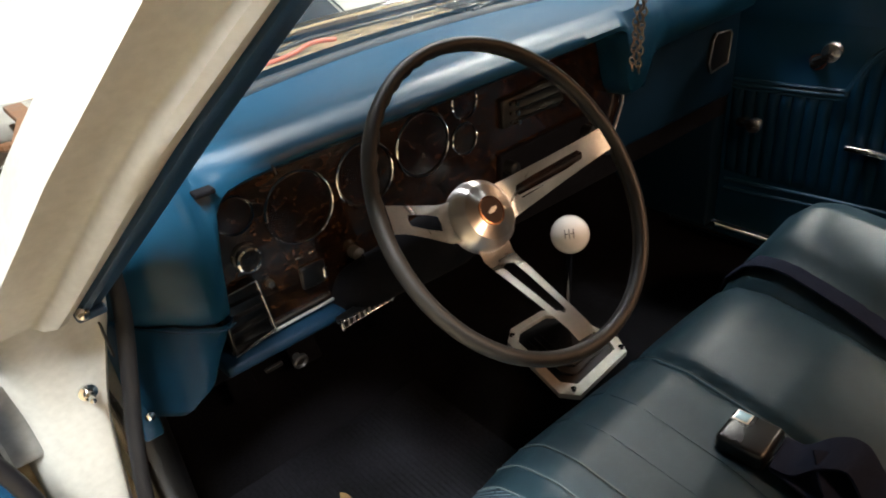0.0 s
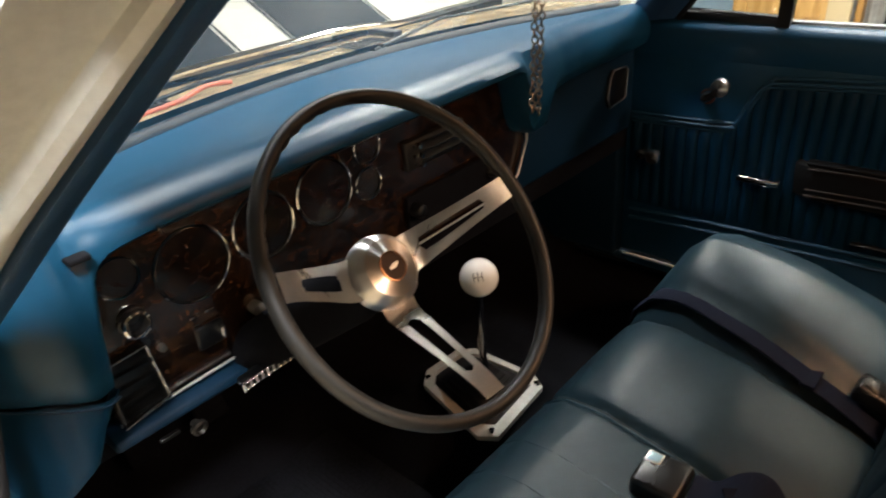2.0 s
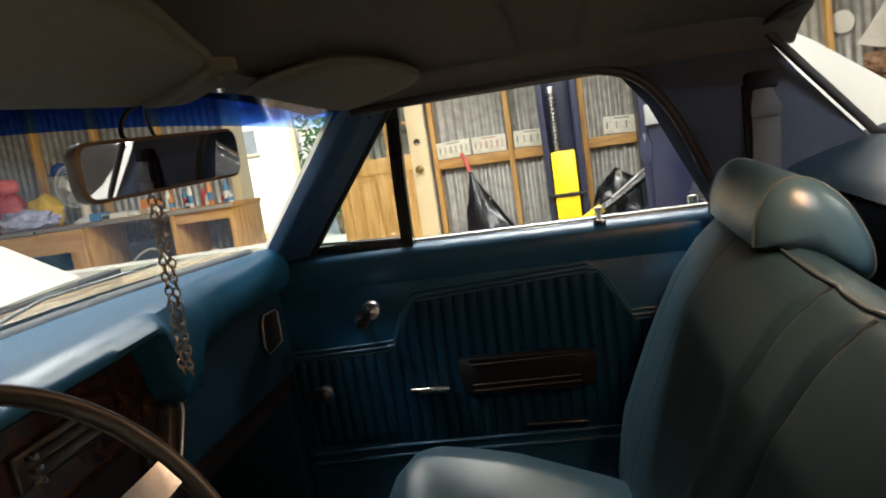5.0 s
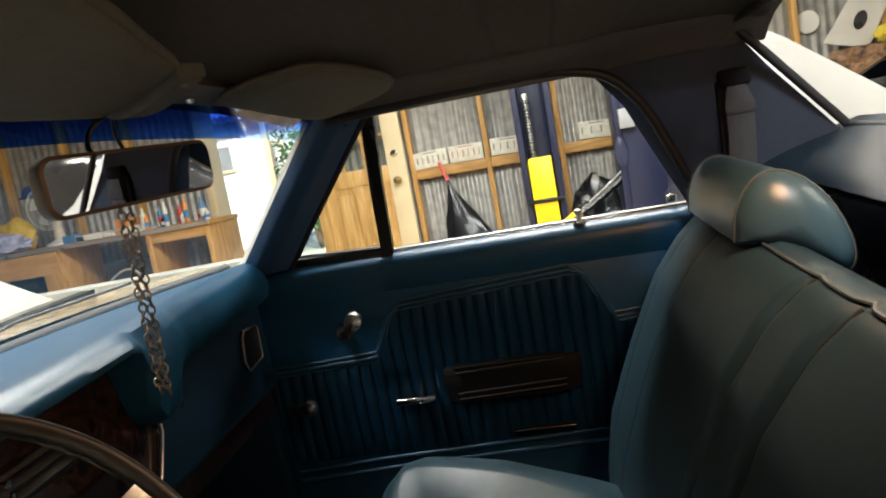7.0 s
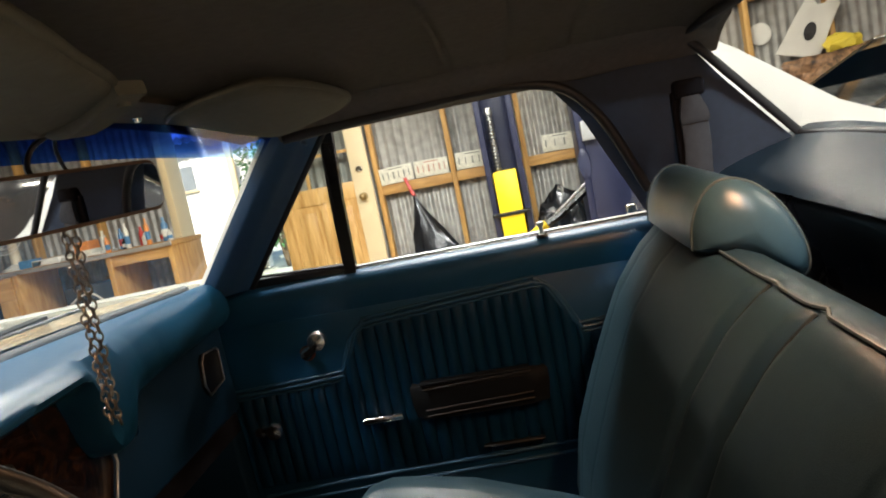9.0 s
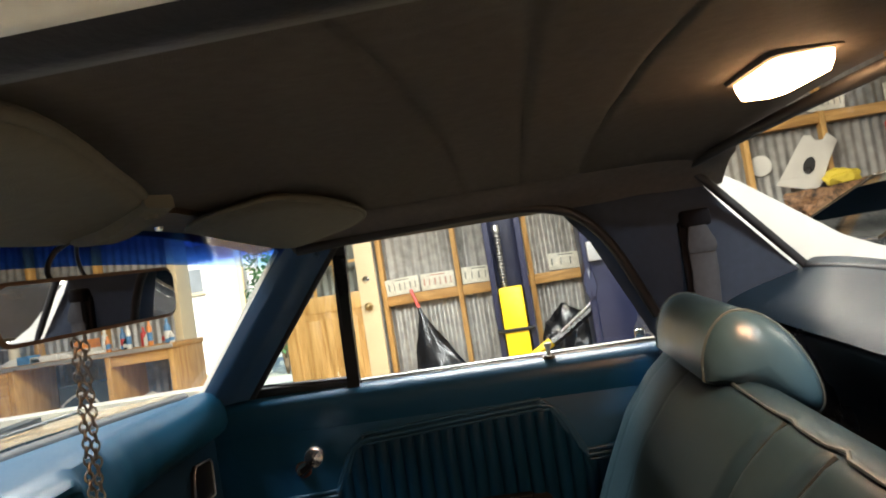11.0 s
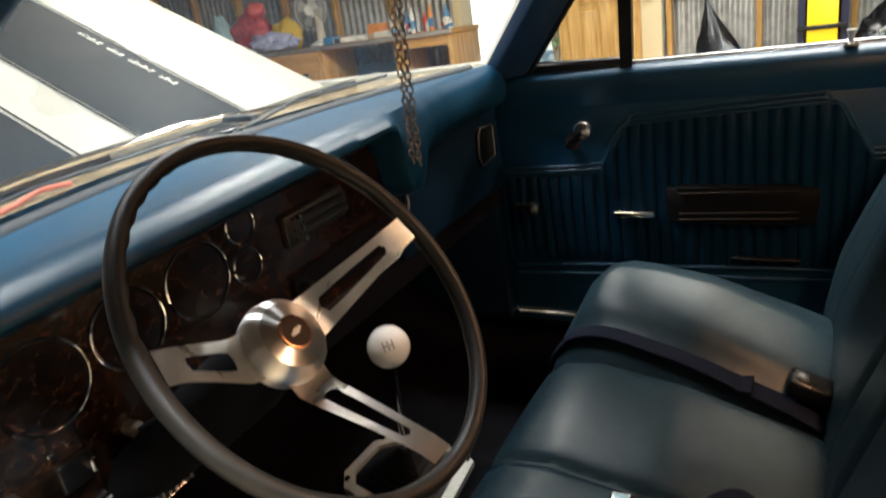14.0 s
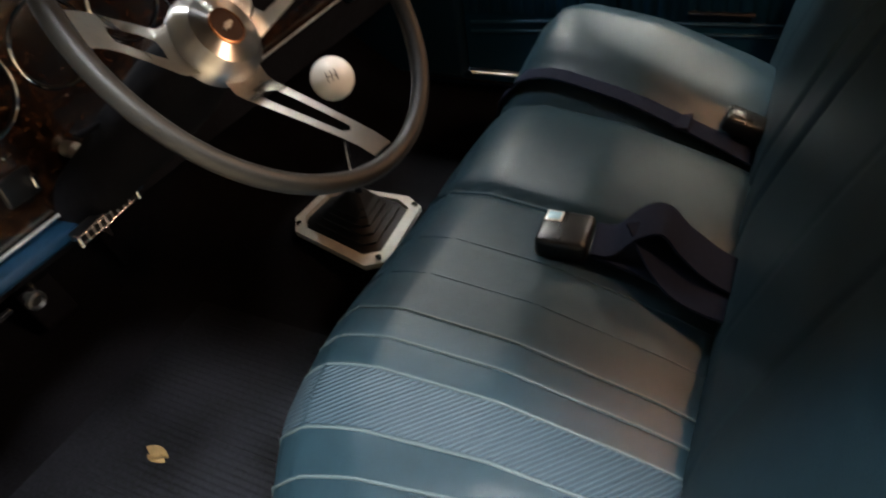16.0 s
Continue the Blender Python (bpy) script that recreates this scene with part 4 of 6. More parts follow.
for deg in (2.5, 166.5, 263.5):
    spoke(deg)
part("hub_cap", lathe([(0.037, -0.078), (0.0385, -0.068), (0.036, -0.058), (0.030, -0.0535), (0.0295, -0.052), (0.0165, -0.0495), (0.0155, -0.049)], Matrix.Identity(4), 64), HUB_METAL, wheel, "turned bright metal hub cap", W)
part("hub_ring", lathe([(0.0158, -0.0500), (0.0152, -0.0472), (0.0140, -0.0470), (0.0136, -0.0485)], W, 48), surface("copper_ring", (0.42, 0.22, 0.13), 0.3, 1.0), wheel, "copper-toned emblem ring")
part("emblem", lathe([(0.0142, -0.050), (0.0138, -0.0478), (0.001, -0.0474)], W, 32), surface("brown_emblem", (0.050, 0.024, 0.016), 0.5, spec=0.2), wheel, "dark brown emblem disc")
part("emblem_mark", prism([(-0.012, -0.003), (-0.004, -0.003), (-0.004, -0.005), (0.004, -0.005), (0.004, -0.003), (0.012, -0.003), (0.012, 0.003), (0.004, 0.003), (0.004, 0.005), (-0.004, 0.005), (-0.004, 0.003), (-0.012, 0.003)], "z", 0.0, 0.0015), PLATE_SILVER, wheel, "", W @ Matrix.Translation((0, 0, -0.0474)) @ Matrix.Rotation(radians(10), 4, "Z") @ Matrix.Diagonal((0.5, 0.5, 1, 1)))
column = solo("steering_column", lathe([(0.024, -0.075), (0.030, -0.10), (0.036, -0.13), (0.037, -0.24), (0.034, -0.26), (0.034, -0.42)], W, 28), MATTE, "black steering column under the wheel", "steering column")
lever = part("signal_lever", tube([(-0.345, 0.150, 0.727), (-0.395, 0.150, 0.727), (-0.437, 0.150, 0.727)], 0.0036), MATTE, column, "thin dark signal lever")
part("lever_tip", tube([(-0.432, 0.150, 0.727), (-0.441, 0.150, 0.727)], 0.0042), MATTE, lever)

# ---- gear shifter ----
shift = thing("gear_shifter", "white ball gear lever in a black boot with silver plate", "gear lever")
TUN = 0.295
plate = [(-0.112, 0.142), (-0.092, 0.112), (0.058, 0.126), (0.080, 0.162), (0.076, 0.300), (0.052, 0.328), (-0.034, 0.332), (-0.068, 0.308)]
inner = [((x + 0.01) * 0.80 - 0.01, (y - 0.22) * 0.82 + 0.22) for x, y in plate]
bm = bmesh.new()
lo = [[bm.verts.new((x, y, TUN + z)) for x, y in p] for p, z in ((plate, 0.0), (plate, 0.010), (inner, 0.014), (inner, 0.004))]
for a, b in zip(lo, lo[1:]):
    for i in range(8):
        bm.faces.new((a[i], a[(i + 1) % 8], b[(i + 1) % 8], b[i]))
part("boot_plate", bm, BOOT_SILVER, shift, "satin silver boot surround")
secs = []
for k in range(15):
    t = k / 14
    sc = lerp(1.0, 0.14, t ** 0.8) * (1.0 + (0.06 if k % 2 else -0.04))
    secs.append([Vector((lerp(0, -0.045, t) + x * sc, 0.22 + lerp(0, -0.045, t) + (y - 0.22) * sc, TUN + 0.006 + 0.10 * t)) for x, y in inner])
part("boot", loft(secs), RUBBER, shift, "pleated black rubber boot")
for x, y in ((-0.090, 0.128), (0.056, 0.138), (0.060, 0.312), (-0.050, 0.312)):
    part("plate_screw", lathe([(0.006, 0), (0.005, 0.004), (0.001, 0.005)], pose(x, y, TUN + 0.012), 10), CHROME, shift)
part("lever", tube(smoothpath([(-0.045, 0.17, TUN + 0.09), (-0.06, 0.165, 0.45), (-0.095, 0.135, 0.54), (-0.122, 0.11, 0.61)]), 0.0065), CHROME, shift, "bright bent lever")
KN = Vector((-0.125, 0.106, 0.636))
part("shift_knob", lathe([(0.001, -0.028)] + [(0.028 * math.sin(math.pi * k / 18), -0.028 * math.cos(math.pi * k / 18)) for k in range(1, 18)] + [(0.001, 0.028)], Matrix.Translation(KN), 32), IVORY, shift, "white ball knob with engraved shift pattern")
KM = Matrix.Translation(KN) @ (Vector((-0.68, -0.52, 0.50)).to_track_quat("Z", "Y")).to_matrix().to_4x4() @ Matrix.Rotation(radians(8), 4, "Z")
for x in (-0.006, 0.0, 0.006):
    part("shift_pattern", box((x - 0.0005, -0.0065, 0.0265 - abs(x) * 0.1), (x + 0.0005, 0.0065, 0.0278)), BLACK, shift, "", KM)
part("shift_pattern", box((-0.006, -0.0005, 0.0265), (0.006, 0.0005, 0.0281)), BLACK, shift, "", KM)

# ---- bench seat ----
seat = thing("bench_seat", "blue-green vinyl bench seat with piped pleats, worn in places", "seat")


def bump_lines(x, lines, w=0.006, d=0.005):
    return -sum(d * math.exp(-((x - s) / w) ** 2) for s in lines)


PLEATS = [-0.548, -0.508, -0.440, -0.402, -0.360, -0.118, 0.115, 0.185]
MAIN = [-0.118, 0.115]


def fan(x, v):
    """The seams spread towards the back."""
    return along([(-0.62, 0.03), (-0.548, 0.045), (-0.508, 0.030), (-0.440, 0.008), (-0.402, 0.0), (-0.36, -0.012), (-0.30, -0.020), (-0.118, -0.052), (0.15, -0.075), (0.50, 0.0)], x) * min(1.0, max(0.0, (v - 0.36) / 0.58))


def cushion_fn(u, v):
    """u across the car, v from the front's foot over the nose to the back."""
    x = lerp(-0.645, 0.62, u)
    e = max(0.0, (-x - 0.47) / 0.175) if x < 0 else max(0.0, (x - 0.24) / 0.38)
    drop = (0.085 if x < 0 else 0.22) * e ** 2.0
    prof = [(0.0, (-0.035, 0.285)), (0.14, (-0.006, 0.36)), (0.24, (0.004, 0.425)), (0.32, (-0.008, 0.466)), (0.40, (-0.042, 0.494)), (0.5, (-0.10, 0.508)), (0.7, (-0.22, 0.505)), (0.88, (-0.35, 0.478)), (1.0, (-0.44, 0.45))]
    i = max(k for k in range(len(prof)) if prof[k][0] <= v + 1e-9)
    j = min(i + 1, len(prof) - 1)
    t = 0 if j == i else (v - prof[i][0]) / (prof[j][0] - prof[i][0])
    y, z = lerp(prof[i][1][0], prof[j][1][0], t), lerp(prof[i][1][1], prof[j][1][1], t)
    k = min(1.0, max(0.0, (v - 0.25) / 0.2))
    q = x - fan(x, v)
    hump = 0.092 * math.sin(math.pi * min(1, max(0, (q - 0.115) / 0.37))) ** 0.62 * (1 - 0.75 * max(0.0, (v - 0.5) / 0.5) ** 1.4)
    lump = (0.016 * math.sin(math.pi * min(1, max(0, (q + 0.118) / 0.233))) ** 0.6 + hump + 0.012 * math.sin(math.pi * min(1, max(0, (q + 0.62) / 0.50)))) * k
    crease = bump_lines(q, PLEATS, 0.003, 0.0006) * k + bump_lines(q, MAIN, 0.009, 0.009) * k - 0.010 * math.exp(-((q - 0.145) / 0.03) ** 4) * k
    return (x, y - 0.03 * e ** 2 - 0.045 * max(0.0, (-x - 0.36) / 0.22) ** 1.6, max(z - drop, 0.29) + (lump + crease) * (1 - min(1, e)))


def cushion_point(x, v):
    return Vector(cushion_fn((x + fan(x, v) + 0.645) / 1.265, v))


part("cushion", sheet(cushion_fn, 250, 40, -0.03), SEAT, seat, "blue-green vinyl cushion")
for x in PLEATS[:5]:
    part("piping", tube([cushion_point(x, 0.28 + 0.72 * i / 22) + Vector((0, 0, 0.0012)) for i in range(23)], 0.0015, 6), SEAT_LIGHT, seat)
for x in (-0.232, -0.300):
    part("stitch_line", tube([cushion_point(x, 0.30 + 0.66 * i / 22) + Vector((0, 0, 0.0002)) for i in range(23)], 0.0009, 5), SEAT, seat)
part("woven_insert", sheet(lambda u, v: cushion_point(lerp(-0.505, -0.443, u), 0.30 + 0.68 * v) + Vector((0, 0, 0.0012)), 6, 30), SEAT_WEAVE, seat, "finely woven insert")
for x in MAIN:
    part("deep_seam", tube([cushion_point(x, 0.28 + 0.72 * i / 22) + Vector((0, 0, 0.001)) for i in range(23)], 0.0036, 6), SEAM, seat, "dark deep seam")
part("roll_piping", tube([cushion_point(-0.128, 0.28 + 0.72 * i / 22) + Vector((0, 0, 0.0015)) for i in range(23)], 0.0024, 6), SEAT, seat)
part("front_piping", tube([cushion_point(-0.63 + 1.235 * i / 60, 0.22) + Vector((0, 0.003, 0)) for i in range(61)], 0.0032, 8), SEAT_LIGHT, seat, "pale piping along the cushion front")
part("seat_base", box((-0.60, -0.44, 0.22), (0.58, -0.05, 0.32), 0.01), BLACK, seat)
part("side_shield", box((-0.652, -0.42, 0.25), (-0.632, -0.06, 0.36), 0.008), CHROME, seat, "bright side strip")


def back_fn(u, v):
    """Front of the backrest: u across, v from the cushion up and over the top."""
    x = lerp(-0.64, 0.645, u)
    e = max(0.0, (abs(x) - 0.47) / 0.175)
    prof = [(0.0, (-0.375, 0.42)), (0.2, (-0.405, 0.53)), (0.45, (-0.465, 0.67)), (0.62, (-0.51, 0.77)), (0.76, (-0.550, 0.830)), (0.84, (-0.580, 0.860)), (0.90, (-0.612, 0.868)), (0.95, (-0.648, 0.85)), (1.0, (-0.66, 0.79))]
    i = max(k for k in range(len(prof)) if prof[k][0] <= v + 1e-9)
    j = min(i + 1, len(prof) - 1)
    t = 0 if j == i else (v - prof[i][0]) / (prof[j][0] - prof[i][0])
    y, z = lerp(prof[i][1][0], prof[j][1][0], t), lerp(prof[i][1][1], prof[j][1][1], t)
    x0, x = x, x + 0.055 * (1 - min(1.0, v / 0.85)) ** 1.5
    bulge = 0.016 * math.sin(math.pi * min(1, max(0, v / 0.9)))
    crease = -bump_lines(x, [-0.075, 0.030], 0.009, 0.016) - bump_lines(x, [-0.40, -0.27, 0.33, 0.45], 0.004, 0.002)
    k = min(1, max(0, (0.93 - v) / 0.1))
    x = x0
    return (x * (1 - 0.03 * v), y + bulge * (1 - e) - 0.075 * e ** 2.2 - crease * k * 0.9, z - 0.10 * e ** 2.6 * (0.3 + v))


part("backrest", sheet(back_fn, 220, 48, -0.03), SEAT, seat, "blue-green vinyl backrest with two deep seams")
for x in (-0.075, 0.030):
    line = [Vector(back_fn((x - 0.055 * (1 - min(1.0, (0.05 + 0.80 * i / 30) / 0.85)) ** 1.5 + 0.64) / 1.285, 0.05 + 0.80 * i / 30)) for i in range(31)]
    part("deep_seam", tube([p + Vector((0, 0.002, 0)) for p in line], 0.0028, 6), SEAM, seat, "dark deep seam")
    part("seam_piping", tube([p + Vector((-0.0075, 0.0075, 0.000)) for p in line[:29]], 0.0013, 6), SEAT_PIPE, seat)
part("top_piping", tube([Vector(back_fn(0.03 + 0.94 * i / 60, 0.87)) + Vector((0, 0.002, 0.002)) for i in range(61)], 0.0022, 6), SEAT_PIPE, seat)


def headrest(cx):
    prof = [(-0.566, 0.868), (-0.570, 0.900), (-0.586, 0.932), (-0.612, 0.948), (-0.645, 0.938), (-0.676, 0.906), (-0.697, 0.862), (-0.702, 0.828), (-0.690, 0.812), (-0.662, 0.822), (-0.625, 0.848), (-0.590, 0.858)]
    prof = [(p.x, p.y) for p in smoothpath([(a, b, 0) for a, b in prof + prof[:1]], 4)[:-1]]
    cy, cz = -0.632, 0.885

    def ring_at(x, s):
        return [Vector((x, cy + (y - cy) * s, cz + (z - cz) * s)) for y, z in prof]

    h = part("headrest", loft([ring_at(cx + d, s) for d, s in ((-0.172, 0.02), (-0.170, 0.35), (-0.162, 0.68), (-0.150, 0.88), (-0.136, 0.985), (-0.132, 1.0), (-0.05, 1.015), (0.05, 1.015), (0.132, 1.0), (0.136, 0.985), (0.150, 0.88), (0.162, 0.68), (0.170, 0.35), (0.172, 0.02))]), SEAT, seat, "padded vinyl headrest with piped ends")
    for s in (-1, 1):
        part("headrest_piping", tube(ring_at(cx + s * 0.134, 1.0), 0.0020, 6, True), SEAT_PIPE, h)
        part("headrest_post", lathe([(0.006, 0.78), (0.006, 0.86)], pose(cx + s * 0.05, -0.63, 0), 10), CHROME, h)


headrest(0.345)
headrest(-0.42)

# ---- passenger door ----
XD = 0.70
pdoor = part("passenger_door", prism([(0.32, 0.25), (0.32, 0.775), (-0.62, 0.775), (-0.62, 0.25)], "x", XD, XD + 0.06, 0.004), BLUE_DOOR, body, "closed blue vinyl door with pleated panel and armrest")
roll = [(XD + 0.055, 0.755), (XD + 0.001, 0.755), (XD - 0.003, 0.768), (XD - 0.008, 0.784), (XD - 0.010, 0.800), (XD - 0.008, 0.814), (XD - 0.001, 0.825), (XD + 0.010, 0.832), (XD + 0.022, 0.835), (XD + 0.055, 0.835)]
part("sill_cap", loft([[Vector((x, y, z)) for x, z in roll] for y in [0.315 - 0.935 * i / 24 for i in range(25)]]), BLUE_DOOR, pdoor, "blue padded roll along the window sill")
OUTLINE = [(0.31, 0.620), (0.085, 0.628), (0.060, 0.637), (0.044, 0.652), (0.014, 0.712), (-0.004, 0.730), (-0.030, 0.737), (-0.335, 0.757), (-0.362, 0.754), (-0.382, 0.741), (-0.420, 0.668), (-0.436, 0.652), (-0.456, 0.649), (-0.60, 0.660)]


def inset(line, d):
    """The outline moved square to itself by d, downwards and inwards."""
    out = []
    for i, (y, z) in enumerate(line):
        a, b = line[max(0, i - 1)], line[min(len(line) - 1, i + 1)]
        ty, tz = b[0] - a[0], b[1] - a[1]
        n = math.hypot(ty, tz)
        out.append((y - tz / n * -d, z - ty / n * -d))
    return out


for d, r in ((0.0, 0.0040), (0.0105, 0.0048), (0.0195, 0.0030)):
    part("panel_piping", tube(smoothpath([(XD - 0.003, y, z) for y, z in inset(OUTLINE, d)], 5), r, 8), BLUE_PIPE, pdoor)
FIELD_TOP = sorted(inset(OUTLINE, 0.022))


def pleats(y0, y1, top, foot, n, depth=0.008):
    """Stuffed upright pleats, flattened into the panel at their ends."""
    def fn(u, v):
        y = lerp(y0, y1, u)
        swell = abs(math.sin(math.pi * n * u)) ** 0.55 * min(1.0, 9 * v + 0.25, 9 * (1 - v) + 0.25)
        return (XD - 0.001 - depth * swell, y, lerp(foot, top(y), v))
    return fn


part("pleated_field", sheet(pleats(-0.595, 0.305, lambda y: along(FIELD_TOP, y), 0.395, 33), 330, 14, -0.004), BLUE_DOOR, pdoor, "blue door field with stuffed upright pleats")
for z in (0.385, 0.362):
    part("lower_piping", tube([(XD - 0.003, 0.30, z - 0.014), (XD - 0.003, 0.10, z - 0.002), (XD - 0.003, -0.58, z + 0.020)], 0.0045, 8), BLUE_PIPE, pdoor)
ARM = vinyl("dark_armrest_vinyl", (0.008, 0.009, 0.010), 0.6, spec=0.12)
arm = part("armrest", loft([[Vector((XD, y, 0.497)), Vector((XD - d, y, 0.502)), Vector((XD - d - 0.004, y, 0.535)), Vector((XD - d - 0.006, y, 0.568)), Vector((XD - d, y, 0.574)), Vector((XD, y, 0.580))] for y, d in ((-0.36, 0.004), (-0.335, 0.018), (-0.30, 0.026), (-0.12, 0.026), (-0.095, 0.018), (-0.07, 0.004))]), ARM, pdoor, "dark moulded armrest")
part("armrest_pad", box((XD - 0.030, -0.325, 0.576), (XD - 0.006, -0.095, 0.583), 0.003), ARM, pdoor)
for z in (0.576, 0.531, 0.518):
    part("armrest_bead", tube([(XD - 0.032, -0.325, z), (XD - 0.032, -0.10, z - 0.006)], 0.0020, 6), surface("bronze_bead", (0.035, 0.030, 0.026), 0.55, 0.5), pdoor)
part("door_pull", box((XD - 0.035, -0.05, 0.514), (XD - 0.012, 0.038, 0.528), 0.004), CHROME, pdoor, "chrome inner door release")
part("bright_strip", box((XD - 0.018, -0.33, 0.417), (XD, -0.20, 0.423), 0.002), DARK_METAL, pdoor, "thin bright strip")
crank = part("window_crank", tube(smoothpath([(XD - 0.03, 0.125, 0.685), (XD - 0.038, 0.105, 0.697), (XD - 0.045, 0.080, 0.722)]), [0.008] * 17, flat=(0.008, 0.004, (0, 0.6, 0.8))), CRANK, pdoor, "chrome window crank")
part("crank_boss", lathe([(0.013, 0), (0.012, 0.02), (0.008, 0.028), (0.001, 0.03)], pose(XD, 0.128, 0.683, 0, -90, 0), 20), CRANK, pdoor)
part("crank_knob", lathe([(0.009, 0), (0.010, 0.012), (0.020, 0.026), (0.018, 0.036), (0.001, 0.039)], pose(XD - 0.042, 0.080, 0.722, 0, -90, 0), 18), CRANK, pdoor)
part("crank_plate", lathe([(0.017, 0), (0.016, 0.005), (0.001, 0.006)], pose(XD - 0.001, 0.130, 0.681, 0, -90, 0), 20), surface("brown_washer", (0.10, 0.025, 0.012), 0.4), pdoor, "brown plastic washer")
vcrank = part("vent_crank", tube([(XD - 0.02, 0.265, 0.530), (XD - 0.032, 0.224, 0.540)], 0.006), CRANK, pdoor, "chrome vent window crank")
part("vent_crank_knob", lathe([(0.008, 0), (0.009, 0.01), (0.019, 0.024), (0.016, 0.033), (0.001, 0.036)], pose(XD - 0.028, 0.222, 0.540, 0, -90, 0), 18), CRANK, pdoor)
part("vent_crank_boss", lathe([(0.012, 0), (0.012, 0.024), (0.001, 0.026)], pose(XD - 0.002, 0.266, 0.530, 0, -90, 0), 16), CRANK, pdoor)
part("lock_button", lathe([(0.007, 0), (0.007, 0.004), (0.0045, 0.006), (0.0045, 0.018), (0.008, 0.024), (0.008, 0.029), (0.001, 0.030)], pose(XD + 0.012, -0.398, 0.834), 16), PLATE_SILVER, pdoor, "chrome lock button")
part("lock_ferrule", lathe([(0.013, 0), (0.011, 0.005), (0.001, 0.006)], pose(XD + 0.012, -0.398, 0.833), 16), CHROME, pdoor)
# glass, weatherstrip, vent window
part("weatherstrip", box((XD + 0.025, -0.615, 0.826), (XD + 0.034, 0.24, 0.8405), 0.003), RUBBER, pdoor, "black weatherstrip")
part("sill_trim", box((XD + 0.0225, -0.612, 0.831), (XD + 0.0252, -0.012, 0.8370), 0.001), STEEL, pdoor, "thin bright strip along the sill")
part("belt_moulding", box((XD + 0.045, -0.62, 0.826), (XD + 0.062, 0.33, 0.839), 0.004), STEEL, pdoor, "chrome belt moulding")
part("vent_post", loft([[Vector((x, y - 0.013, z)), Vector((x, y + 0.013, z)), Vector((x + 0.02, y + 0.012, z)), Vector((x + 0.02, y - 0.012, z))] for x, y, z in ((0.700, 0.004, 0.808), (0.712, 0.003, 0.842), (0.664, -0.014, 0.99), (0.612, -0.036, 1.122))]), BLACK, pdoor, "black vent window post")
part("vent_frame", tube([(0.724, 0.012, 0.848), (0.724, 0.205, 0.856), (0.618, -0.022, 1.110)], 0.006, 8, True), RUBBER, pdoor, "black vent window frame")
part("vent_foot", prism([(0.24, 0.828), (0.24, 0.852), (0.0, 0.845), (0.0, 0.828)], "x", 0.718, 0.74, 0.004), BLACK, pdoor)
v = part("vent_pane", loft([[Vector((0.724, 0.012, 0.85)), Vector((0.724, 0.20, 0.857)), Vector((0.62, -0.020, 1.105))], [Vector((0.727, 0.012, 0.85)), Vector((0.727, 0.20, 0.857)), Vector((0.623, -0.020, 1.105))]]), WINDOW, pdoor)
v.visible_shadow = False
g = part("door_pane", sheet(lambda u, v: (lerp(0.738, 0.622, v), lerp(-0.01, -0.60, u), lerp(0.815, 1.125, v)), 1, 1, 0.004), WINDOW, pdoor, "raised side window glass")
g.visible_shadow = False
for y in (-0.585,):
    part("glass_stop", box((0.735, y - 0.008, 0.842), (0.748, y + 0.012, 0.860), 0.003), CHROME, pdoor, "small chrome window guide")

# ---- rear-view mirror, visors, dome lamp ----
mirror = thing("rear_view_mirror", "rear-view mirror with brown-edged case on a header bracket", "mirror")
MM = Matrix.Translation((0.004, 0.066, 1.081)) @ Matrix.Rotation(radians(-8.6), 4, "Z") @ Matrix.Rotation(radians(2), 4, "X")
def rounded(w, h, r, n=6):
    pts = []
    for cx, cz, a0 in ((w - r, h - r, 0), (-w + r, h - r, 90), (-w + r, -h + r, 180), (w - r, -h + r, 270)):
        for k in range(n + 1):
            a = radians(a0 + 90 * k / n)
            pts.append((cx + r * math.cos(a), cz + r * math.sin(a)))
    return pts
def ringpts(w, h, r, y):
    return [MM @ Vector((x, y, z)) for x, z in rounded(w, h, r)]
part("case", loft([ringpts(0.114, 0.023, 0.014, 0.013), ringpts(0.121, 0.0285, 0.016, 0.004), ringpts(0.122, 0.029, 0.016, -0.008), ringpts(0.118, 0.0255, 0.013, -0.010)]), surface("brown_mirror_case", (0.10, 0.065, 0.040), 0.45), mirror, "dark brown mirror case")
part("mirror_face", loft([ringpts(0.1178, 0.0252, 0.013, -0.0105), ringpts(0.1178, 0.0252, 0.013, -0.009)]), MIRROR, mirror, "mirror glass")
part("stay", tube(smoothpath([(-0.012, 0.085, 1.100), (-0.014, 0.096, 1.116), (-0.004, 0.094, 1.136), (0.012, 0.080, 1.150)]), 0.0028), BLACK, mirror, "bent black wire stay")
part("stay", tube(smoothpath([(0.034, 0.080, 1.100), (0.036, 0.092, 1.114), (0.030, 0.092, 1.134), (0.018, 0.080, 1.150)]), 0.0022), BLACK, mirror)
part("bracket", box((-0.02, 0.05, 1.146), (0.04, 0.10, 1.162), 0.006), LINER, mirror)


